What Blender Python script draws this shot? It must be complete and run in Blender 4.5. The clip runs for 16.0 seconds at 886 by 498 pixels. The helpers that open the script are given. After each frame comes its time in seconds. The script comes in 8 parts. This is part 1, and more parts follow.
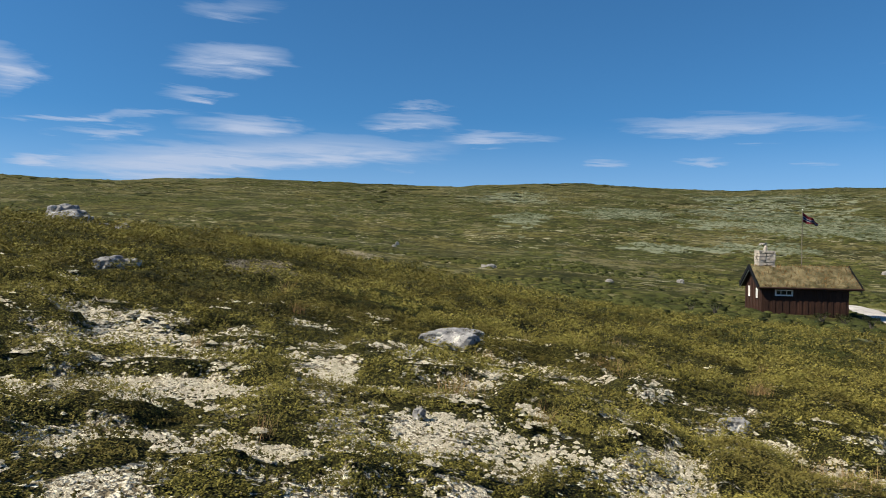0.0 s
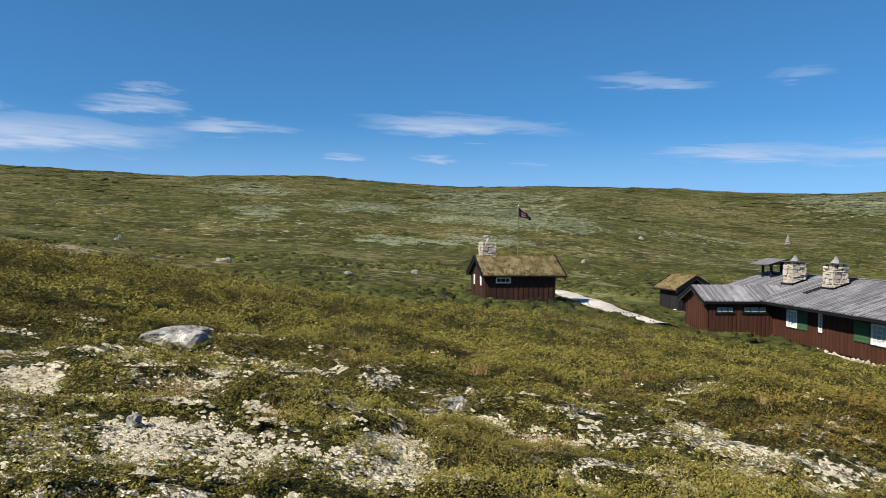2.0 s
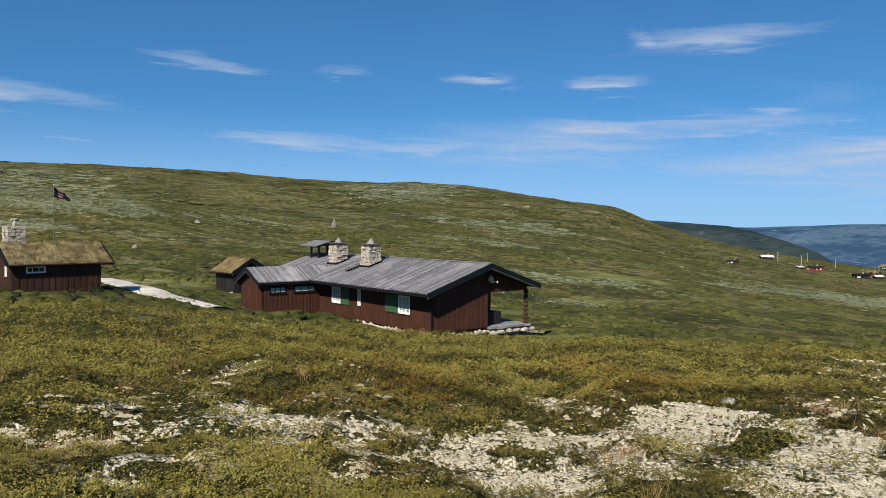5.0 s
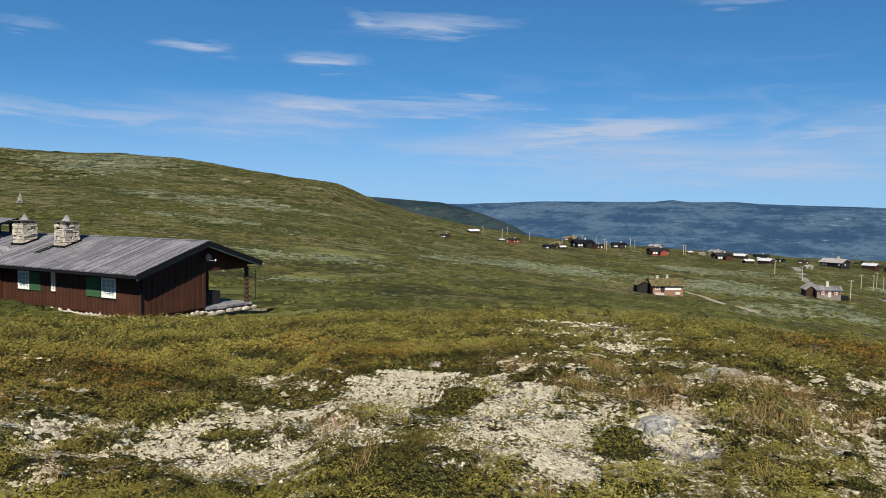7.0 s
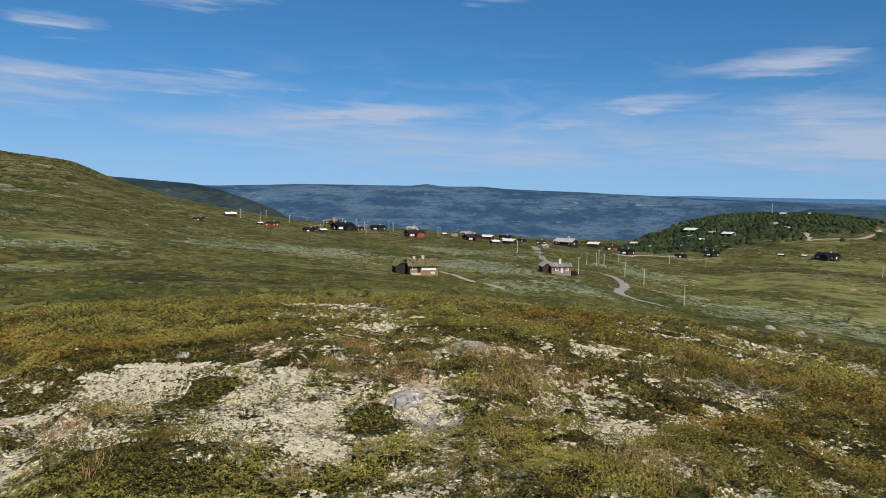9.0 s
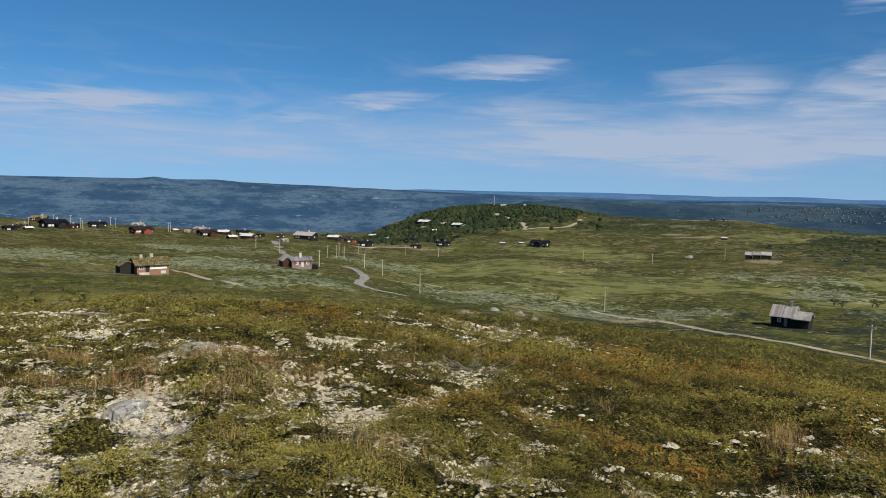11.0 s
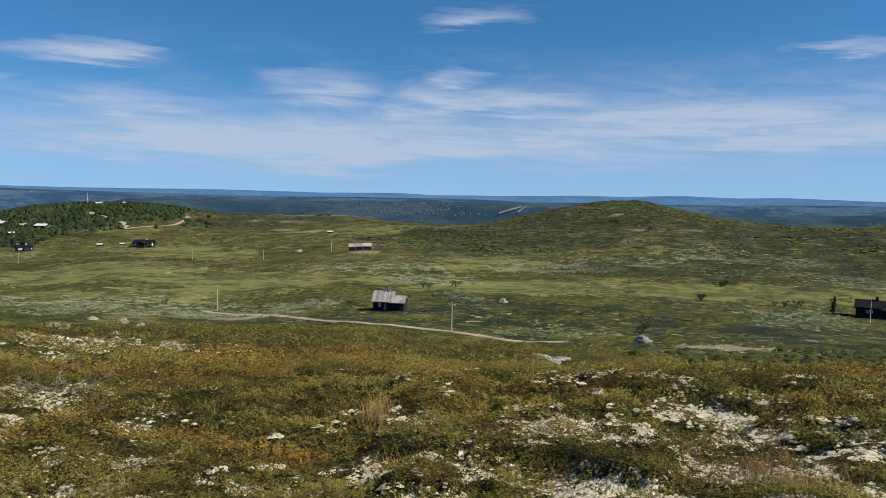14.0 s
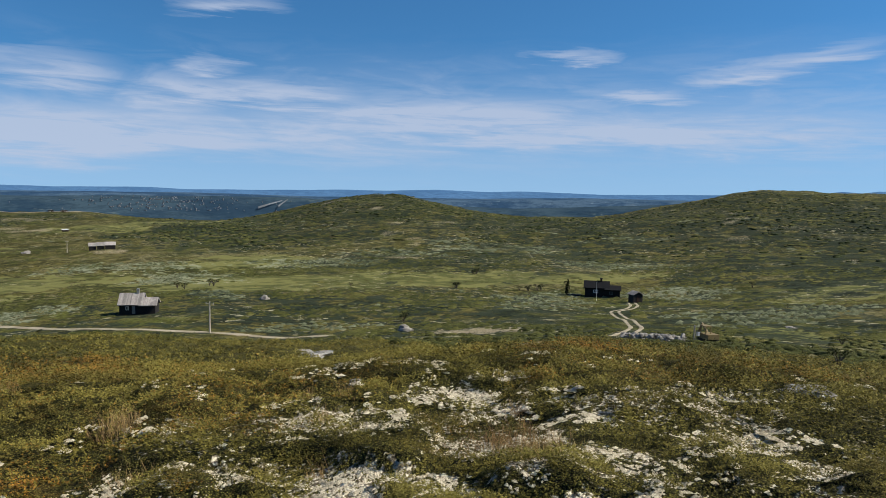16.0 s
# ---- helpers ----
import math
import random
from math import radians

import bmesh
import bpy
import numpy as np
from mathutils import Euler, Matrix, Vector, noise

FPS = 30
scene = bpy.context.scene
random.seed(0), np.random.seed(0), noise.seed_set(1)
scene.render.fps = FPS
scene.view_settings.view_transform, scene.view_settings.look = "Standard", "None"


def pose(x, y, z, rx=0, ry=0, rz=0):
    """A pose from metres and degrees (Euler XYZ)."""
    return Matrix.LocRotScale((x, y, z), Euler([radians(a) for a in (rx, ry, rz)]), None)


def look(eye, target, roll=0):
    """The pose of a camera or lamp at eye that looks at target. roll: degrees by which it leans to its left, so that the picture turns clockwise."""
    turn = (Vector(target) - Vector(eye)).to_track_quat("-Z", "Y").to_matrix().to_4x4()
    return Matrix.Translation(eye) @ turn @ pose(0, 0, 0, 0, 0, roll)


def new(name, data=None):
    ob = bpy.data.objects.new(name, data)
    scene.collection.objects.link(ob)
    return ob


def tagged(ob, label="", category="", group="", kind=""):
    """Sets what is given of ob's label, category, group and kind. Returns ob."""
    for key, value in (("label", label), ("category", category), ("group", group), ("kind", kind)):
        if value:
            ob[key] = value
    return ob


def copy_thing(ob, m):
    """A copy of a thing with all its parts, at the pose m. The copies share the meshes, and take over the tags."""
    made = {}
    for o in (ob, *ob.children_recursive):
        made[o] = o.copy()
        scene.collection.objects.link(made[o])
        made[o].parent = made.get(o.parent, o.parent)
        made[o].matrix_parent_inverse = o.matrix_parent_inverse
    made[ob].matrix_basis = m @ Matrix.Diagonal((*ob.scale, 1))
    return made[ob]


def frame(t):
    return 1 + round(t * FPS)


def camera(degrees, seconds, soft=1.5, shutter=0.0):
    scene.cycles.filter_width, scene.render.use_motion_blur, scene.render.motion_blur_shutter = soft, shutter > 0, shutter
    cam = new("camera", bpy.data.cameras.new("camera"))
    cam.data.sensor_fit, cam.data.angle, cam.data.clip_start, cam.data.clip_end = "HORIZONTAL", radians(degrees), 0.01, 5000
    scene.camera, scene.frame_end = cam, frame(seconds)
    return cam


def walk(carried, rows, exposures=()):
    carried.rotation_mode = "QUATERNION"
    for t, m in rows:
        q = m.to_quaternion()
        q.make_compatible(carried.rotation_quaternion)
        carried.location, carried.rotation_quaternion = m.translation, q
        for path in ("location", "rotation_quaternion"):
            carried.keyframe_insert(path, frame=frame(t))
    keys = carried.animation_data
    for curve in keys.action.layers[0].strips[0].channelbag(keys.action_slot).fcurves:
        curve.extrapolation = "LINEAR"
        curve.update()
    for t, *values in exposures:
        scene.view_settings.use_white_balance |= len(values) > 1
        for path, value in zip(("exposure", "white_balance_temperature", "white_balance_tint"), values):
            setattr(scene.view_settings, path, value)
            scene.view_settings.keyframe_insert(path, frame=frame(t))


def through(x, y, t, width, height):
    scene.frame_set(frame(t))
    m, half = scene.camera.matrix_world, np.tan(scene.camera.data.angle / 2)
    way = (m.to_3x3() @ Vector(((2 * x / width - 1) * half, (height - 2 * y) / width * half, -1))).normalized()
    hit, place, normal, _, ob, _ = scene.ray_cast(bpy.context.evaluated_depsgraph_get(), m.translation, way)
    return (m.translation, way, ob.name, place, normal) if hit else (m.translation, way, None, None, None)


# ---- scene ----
# ---- small helpers of this scene ----
def rotz(a):
    return Matrix.Rotation(radians(a), 4, "Z")


def polar(bearing, r):
    return r * math.sin(radians(bearing)), r * math.cos(radians(bearing))


class Tree:
    """Short hand for node trees."""

    def __init__(self, tree):
        self.t = tree
        tree.nodes.clear()

    def n(self, kind, sets=None, **ins):
        node = self.t.nodes.new(kind)
        self.tune(node, sets or {})
        for k, v in ins.items():
            self.put(node, k, v)
        return node

    @staticmethod
    def tune(node, sets):
        if "operation" in sets:
            node.operation = sets["operation"]
        if "use_clamp" in sets:
            node.use_clamp = sets["use_clamp"]
        if "data_type" in sets:
            node.data_type, node.blend_type, node.clamp_factor = sets["data_type"], sets["blend_type"], True
        if "interpolation_type" in sets:
            node.interpolation_type = sets["interpolation_type"]
        if "attribute_name" in sets:
            node.attribute_name = sets["attribute_name"]
        if "node_tree" in sets:
            node.node_tree = sets["node_tree"]
        if "feature" in sets:
            node.feature = sets["feature"]

    def put(self, node, key, v):
        key = key.replace("_", " ")
        sock = node.inputs[int(key[1:])] if key[0] == "i" and key[1:].isdigit() else node.inputs[key]
        if isinstance(v, bpy.types.NodeSocket):
            self.t.links.new(v, sock)
        elif isinstance(v, bpy.types.Node):
            self.t.links.new(v.outputs[0], sock)
        else:
            sock.default_value = v

    def math(self, op, a, b=0.0, c=0.0, clamp=False):
        return self.n("ShaderNodeMath", {"operation": op, "use_clamp": clamp}, i0=a, i1=b, i2=c).outputs[0]

    def mix(self, fac, a, b, blend="MIX"):
        node = self.n("ShaderNodeMix", {"data_type": "RGBA", "blend_type": blend, "clamp_factor": True})
        for i, v in ((0, fac), (6, a), (7, b)):
            if isinstance(v, (bpy.types.NodeSocket, bpy.types.Node)):
                self.t.links.new(v.outputs[0] if isinstance(v, bpy.types.Node) else v, node.inputs[i])
            else:
                node.inputs[i].default_value = (*v, 1) if isinstance(v, tuple) and len(v) == 3 else v
        return node.outputs[2]

    def step(self, v, a, b):
        return self.n("ShaderNodeMapRange", {"interpolation_type": "SMOOTHSTEP"}, Value=v, From_Min=a, From_Max=b).outputs[0]

    def noise(self, vec, scale, detail=3.0, rough=0.55, distort=0.0):
        return self.n("ShaderNodeTexNoise", None, Vector=vec, Scale=scale, Detail=detail, Roughness=rough, Distortion=distort).outputs[0]

    def attr(self, name):
        return self.n("ShaderNodeAttribute", {"attribute_name": name}).outputs["Fac"]
# ---- camera ----
EYE_HEIGHT = 1.6
REACH = 0.3   # the lens swings round the body at arm's reach
cam = camera(63.07, 16.0, soft=0.9)


def held(yaw, tilt, lean):
    a = radians(yaw)
    return pose(-REACH * math.sin(a), REACH * math.cos(a), EYE_HEIGHT, tilt, lean, yaw)


walk(cam, [
    (0.0, held(0.01, 89.58, -0.93)),
    (0.5, held(-5.41, 89.52, -0.87)),
    (1.0, held(-10.81, 89.55, -0.78)),
    (1.5, held(-15.88, 89.47, -0.77)),
    (2.0, held(-20.40, 89.29, -0.72)),
    (2.5, held(-26.20, 89.18, -0.78)),
    (3.0, held(-32.53, 89.08, -0.68)),
    (3.5, held(-38.44, 88.99, -0.55)),
    (4.0, held(-44.89, 88.91, -0.56)),
    (4.2, held(-47.11, 88.88, -0.60)),
    (6.3, held(-67.32, 87.02, -0.25)),
    (6.5, held(-69.97, 86.88, -0.28)),
    (7.0, held(-76.18, 86.69, -0.62)),
    (7.5, held(-80.86, 86.33, -0.72)),
    (8.0, held(-86.60, 86.05, -0.98)),
    (8.2, held(-88.50, 85.97, -1.00)),
    (10.3, held(-106.81, 85.43, -1.13)),
    (10.5, held(-109.20, 85.47, -1.03)),
    (11.0, held(-115.43, 85.52, -1.16)),
    (11.5, held(-121.46, 85.63, -1.12)),
    (12.0, held(-125.50, 85.65, -0.72)),
    (12.5, held(-130.18, 85.73, -0.61)),
    (13.0, held(-134.93, 85.84, -0.62)),
    (13.5, held(-140.29, 85.89, -0.83)),
    (14.0, held(-145.65, 85.80, -0.98)),
    (14.5, held(-150.89, 85.66, -1.00)),
    (15.0, held(-155.90, 85.54, -0.82)),
    (15.5, held(-160.74, 85.58, -0.86)),
    (16.0, held(-164.41, 85.62, -0.87)),
], exposures=[(0.0, 0.84), (1.0, 0.97), (3.0, 0.98), (4.0, 0.87), (6.5, 0.77), (8.0, 0.70), (10.5, 0.59), (12.5, 0.70), (16.0, 0.76)])
# ---- daylight: high summer sun behind the shoulder, blue sky with streaks of cloud ----
SUN_BEARING, SUN_HEIGHT = 254.0, 42.0
sun_dir = Vector((*polar(SUN_BEARING, math.cos(radians(SUN_HEIGHT))), math.sin(radians(SUN_HEIGHT))))
sun = new("sun", bpy.data.lights.new("sun", "SUN"))
sun.data.energy, sun.data.angle, sun.data.color = 5.0, radians(0.53), (1.0, 0.90, 0.74)
sun.matrix_world = look(sun_dir * 50, (0, 0, 0))

world = bpy.data.worlds.new("sky")
scene.world = world
world.use_nodes = True
W = Tree(world.node_tree)

puff = bpy.data.node_groups.new("cloud_puff", "ShaderNodeTree")
for socket in ("Bearing", "Height", "B", "H", "Wide", "High", "Tilt", "Thick"):
    puff.interface.new_socket(socket, in_out="INPUT", socket_type="NodeSocketFloat")
puff.interface.new_socket("Sum", in_out="OUTPUT", socket_type="NodeSocketFloat")
P = Tree(puff)
gi = P.n("NodeGroupInput")
du = P.math("SUBTRACT", gi.outputs[0], gi.outputs[2])
dv = P.math("SUBTRACT", P.math("SUBTRACT", gi.outputs[1], gi.outputs[3]), P.math("MULTIPLY", du, gi.outputs[6]))
u2 = P.math("POWER", P.math("ABSOLUTE", P.math("DIVIDE", du, gi.outputs[4])), 2.0)
v2 = P.math("POWER", P.math("ABSOLUTE", P.math("DIVIDE", dv, gi.outputs[5])), 2.0)
soft_edge = P.math("POWER", P.math("SUBTRACT", 1.0, P.math("ADD", u2, v2), clamp=True), 1.5)
body = P.math("MULTIPLY", P.math("MULTIPLY", soft_edge, 1.2), gi.outputs[7])
P.n("NodeGroupOutput", None, i0=body)

sky = W.n("ShaderNodeTexSky")
sky.sky_type, sky.sun_disc = "NISHITA", False
sky.sun_elevation, sky.sun_rotation = radians(SUN_HEIGHT), radians(SUN_BEARING)
sky.altitude, sky.air_density, sky.dust_density, sky.ozone_density = 900, 1.0, 0.0, 3.0
direction = W.n("ShaderNodeTexCoord").outputs["Generated"]
xyz = W.n("ShaderNodeSeparateXYZ", None, Vector=direction)
lifted = W.n("ShaderNodeCombineXYZ", None, X=xyz.outputs[0], Y=xyz.outputs[1], Z=W.math("ADD", W.math("MAXIMUM", xyz.outputs[2], 0.0), 0.10))
W.put(sky, "Vector", W.n("ShaderNodeVectorMath", {"operation": "NORMALIZE"}, i0=lifted))
clear = W.mix(1.0, sky.outputs[0], (0.42, 0.88, 1.12), "MULTIPLY")
bearing = W.math("MULTIPLY_ADD", W.math("ARCTAN2", W.math("MULTIPLY", xyz.outputs[1], -1.0), xyz.outputs[0]), 57.2958, 90.0)
rise = W.math("MULTIPLY", W.math("ARCSINE", xyz.outputs[2]), 57.2958)
flat = W.n("ShaderNodeCombineXYZ", None, X=W.math("MULTIPLY", bearing, 0.09), Y=W.math("MULTIPLY", rise, 0.42)).outputs[0]
fine = W.n("ShaderNodeCombineXYZ", None, X=W.math("MULTIPLY", bearing, 0.17), Y=W.math("MULTIPLY_ADD", bearing, 0.05, W.math("MULTIPLY", rise, 1.7)), Z=3.0).outputs[0]
n1 = W.noise(flat, 1.6, 4.0, 0.6, 0.6)
n2 = W.noise(fine, 0.8, 5.0, 0.60, 0.35)
wb = W.math("MULTIPLY_ADD", W.math("SUBTRACT", n1, 0.5), 7.0, bearing)
wr = W.math("MULTIPLY_ADD", W.math("SUBTRACT", n2, 0.5), 2.8, rise)
clouds = []


def cloud(b, h, wide, high, tilt, thick):
    g = W.n("ShaderNodeGroup", {"node_tree": puff}, Bearing=wb, Height=wr, B=b, H=h, Wide=wide, High=high, Tilt=tilt, Thick=thick)
    clouds.append(g.outputs[0])


cloud(-16.6, 13.5, 5.2, 1.55, 0.08, 0.90)
cloud(-16.1, 16.9, 4.3, 0.85, 0.10, 0.40)
cloud(-19.1, 10.8, 3.4, 0.54, 0.08, 0.60)
cloud(-15.2, 8.7, 5.3, 1.11, 0.06, 0.80)
cloud(-27.9, 8.3, 4.0, 0.37, 0.09, 0.80)
cloud(-25.4, 7.6, 3.8, 0.48, 0.08, 0.60)
cloud(-28.9, 5.6, 2.0, 0.47, 0.07, 0.60)
cloud(-2.4, 9.6, 4.1, 0.83, 0.02, 0.70)
cloud(-20.8, 5.6, 9.5, 1.75, 0.05, 0.90)
cloud(-10.1, 6.9, 12.5, 1.55, 0.04, 0.85)
cloud(3.7, 8.3, 5.9, 0.68, 0.01, 0.80)
cloud(21.8, 8.9, 10.2, 0.97, -0.04, 0.75)
cloud(19.5, 6.7, 2.2, 0.30, -0.02, 0.40)
cloud(-31.3, 11.3, 2.3, 2.11, 0.13, 0.80)
cloud(12.5, 6.6, 2.1, 0.31, -0.01, 0.40)
cloud(-1.6, 10.7, 2.7, 0.31, 0.02, 0.50)
cloud(27.4, 6.0, 1.5, 0.24, -0.04, 0.40)
cloud(-22.8, 9.1, 4.8, 0.48, 0.08, 0.50)
cloud(35.9, 12.1, 5.4, 0.58, -0.06, 0.47)
cloud(41.2, 6.8, 6.3, 0.43, -0.04, 0.36)
cloud(46.8, 12.0, 2.6, 0.56, -0.02, 0.29)
cloud(57.5, 11.6, 3.6, 0.68, -0.06, 0.36)
cloud(67.5, 10.9, 3.1, 0.45, -0.09, 0.43)
cloud(46.2, 6.7, 12.0, 0.63, -0.01, 0.32)
cloud(61.5, 7.0, 10.4, 1.75, -0.04, 0.29)
cloud(69.5, 14.2, 1.5, 0.69, -0.13, 0.36)
cloud(65.8, 7.9, 5.3, 0.47, -0.06, 0.40)
cloud(74.7, 13.9, 7.8, 1.18, 0.02, 0.65)
cloud(67.1, 11.1, 3.7, 0.70, 0.04, 0.50)
cloud(57.7, 11.6, 3.3, 0.62, 0.08, 0.32)
cloud(72.4, 7.7, 12.6, 1.03, 0.02, 0.70)
cloud(79.0, 8.8, 2.3, 0.36, 0.00, 0.50)
cloud(89.1, 6.1, 10.6, 0.71, -0.01, 0.65)
cloud(83.0, 7.5, 1.6, 0.21, -0.00, 0.50)
cloud(83.5, 4.7, 15.8, 1.47, 0.00, 0.50)
cloud(97.7, 14.7, 3.3, 0.68, -0.09, 0.50)
cloud(51.7, 6.3, 5.9, 0.57, 0.06, 0.29)
cloud(62.8, 6.1, 12.5, 1.63, 0.03, 0.32)
cloud(89.6, 6.2, 9.9, 0.70, 0.07, 0.70)
cloud(87.5, 5.2, 5.6, 0.41, 0.07, 0.60)
cloud(111.1, 7.2, 4.3, 0.93, 0.03, 0.75)
cloud(120.3, 9.6, 6.0, 1.11, 0.01, 0.70)
cloud(136.0, 8.2, 6.0, 1.73, -0.03, 0.70)
cloud(144.2, 7.1, 4.1, 1.90, -0.04, 0.65)
cloud(122.6, 6.3, 8.0, 1.03, 0.01, 0.60)
cloud(98.8, 3.5, 19.3, 2.27, 0.04, 0.50)
cloud(120.5, 4.3, 15.9, 2.20, 0.01, 0.50)
cloud(137.2, 4.0, 14.0, 2.69, -0.00, 0.55)
cloud(104.6, 5.4, 5.6, 0.46, 0.04, 0.50)
cloud(121.0, 2.4, 0.8, 0.21, 0.02, 0.80)
cloud(89.1, 1.2, 0.8, 0.19, 0.03, 0.50)
cloud(148.3, 13.6, 4.8, 0.88, 0.03, 0.50)
cloud(122.0, 9.6, 3.3, 1.02, 0.11, 0.55)
cloud(146.6, 9.2, 3.1, 1.01, 0.03, 0.60)
cloud(151.0, 7.4, 8.1, 1.24, 0.02, 0.75)
cloud(174.1, 10.5, 4.3, 0.74, -0.06, 0.75)
cloud(179.7, 7.5, 3.3, 0.77, -0.05, 0.70)
cloud(166.6, 6.4, 12.2, 1.40, -0.01, 0.60)
cloud(170.7, 4.7, 14.3, 1.58, -0.01, 0.60)
cloud(134.2, 3.6, 17.1, 2.78, 0.04, 0.50)
cloud(188.9, 9.3, 8.2, 1.11, 0.16, 0.75)
cloud(186.2, 4.8, 14.0, 2.05, -0.02, 0.65)
cloud(146.6, 13.2, 4.1, 0.56, 0.09, 0.40)
cloud(156.2, 4.7, 15.7, 2.85, 0.03, 0.50)
cloud(162.0, 6.0, 26.0, 6.0, 0.0, 0.22)
cloud(188.0, 6.5, 26.0, 6.0, 0.0, 0.20)
cloud(134.0, 4.5, 22.0, 4.0, 0.0, 0.15)

layers = clouds
while len(layers) > 1:
    layers = [W.math("ADD", layers[i], layers[i + 1]) if i + 1 < len(layers) else layers[i] for i in range(0, len(layers), 2)]
wisp = W.math("MULTIPLY_ADD", W.step(n2, 0.30, 0.72), 0.75, 0.35)
veil = W.math("MULTIPLY", W.math("MULTIPLY", W.step(rise, 0.5, 4.0), W.math("SUBTRACT", 1.0, W.step(rise, 6.5, 13.0))),
              W.math("MULTIPLY", W.step(n1, 0.42, 0.75), W.math("MULTIPLY", W.step(bearing, 40.0, 110.0), 0.26)))
cover = W.math("MINIMUM", W.math("ADD", W.math("MULTIPLY", layers[0], wisp), veil), 0.86)
haze = W.math("MULTIPLY", W.math("SUBTRACT", 1.0, W.step(rise, -1.0, 10.0)), 0.70)
clear = W.mix(haze, clear, (3.6, 5.3, 7.6))
CLOUD = (4.6, 5.4, 7.0)
shade = W.mix(cover, clear, CLOUD)
back = W.n("ShaderNodeBackground", None, Color=shade, Strength=0.061)
W.n("ShaderNodeOutputWorld", None, Surface=back)

# ---- materials ----
def material(name):
    mat = bpy.data.materials.new(name)
    mat.use_nodes = True
    return mat, Tree(mat.node_tree)


def finish(T, colour, rough=0.9, bump=None, strength=0.4, metal=0.0, spec=0.3, depth=0.02):
    out = T.n("ShaderNodeOutputMaterial")
    sh = T.n("ShaderNodeBsdfPrincipled", None, Roughness=rough, Metallic=metal, Specular_IOR_Level=spec)
    T.put(sh, "Base_Color", (*colour, 1) if isinstance(colour, tuple) else colour)
    if bump is not None:
        T.put(sh, "Normal", T.n("ShaderNodeBump", None, Height=bump, Strength=strength, Distance=depth))
    T.put(out, "Surface", sh)


def plain(name, colour, rough=0.7, metal=0.0, vary=0.25, scale=6.0, spec=0.3):
    mat, T = material(name)
    pos = T.n("ShaderNodeTexCoord").outputs["Object"]
    big, small = T.noise(pos, scale, 3), T.noise(pos, scale * 9, 4)
    dark = tuple(c * (1 - vary) for c in colour)
    lite = tuple(min(1, c * (1 + vary)) for c in colour)
    col = T.mix(T.step(big, 0.3, 0.7), dark, lite)
    col = T.mix(T.math("MULTIPLY", T.step(small, 0.4, 0.7), 0.35), col, tuple(c * (1 - 1.4 * vary) for c in colour))
    finish(T, col, rough, small, 0.25, metal, spec, 0.01)
    return mat


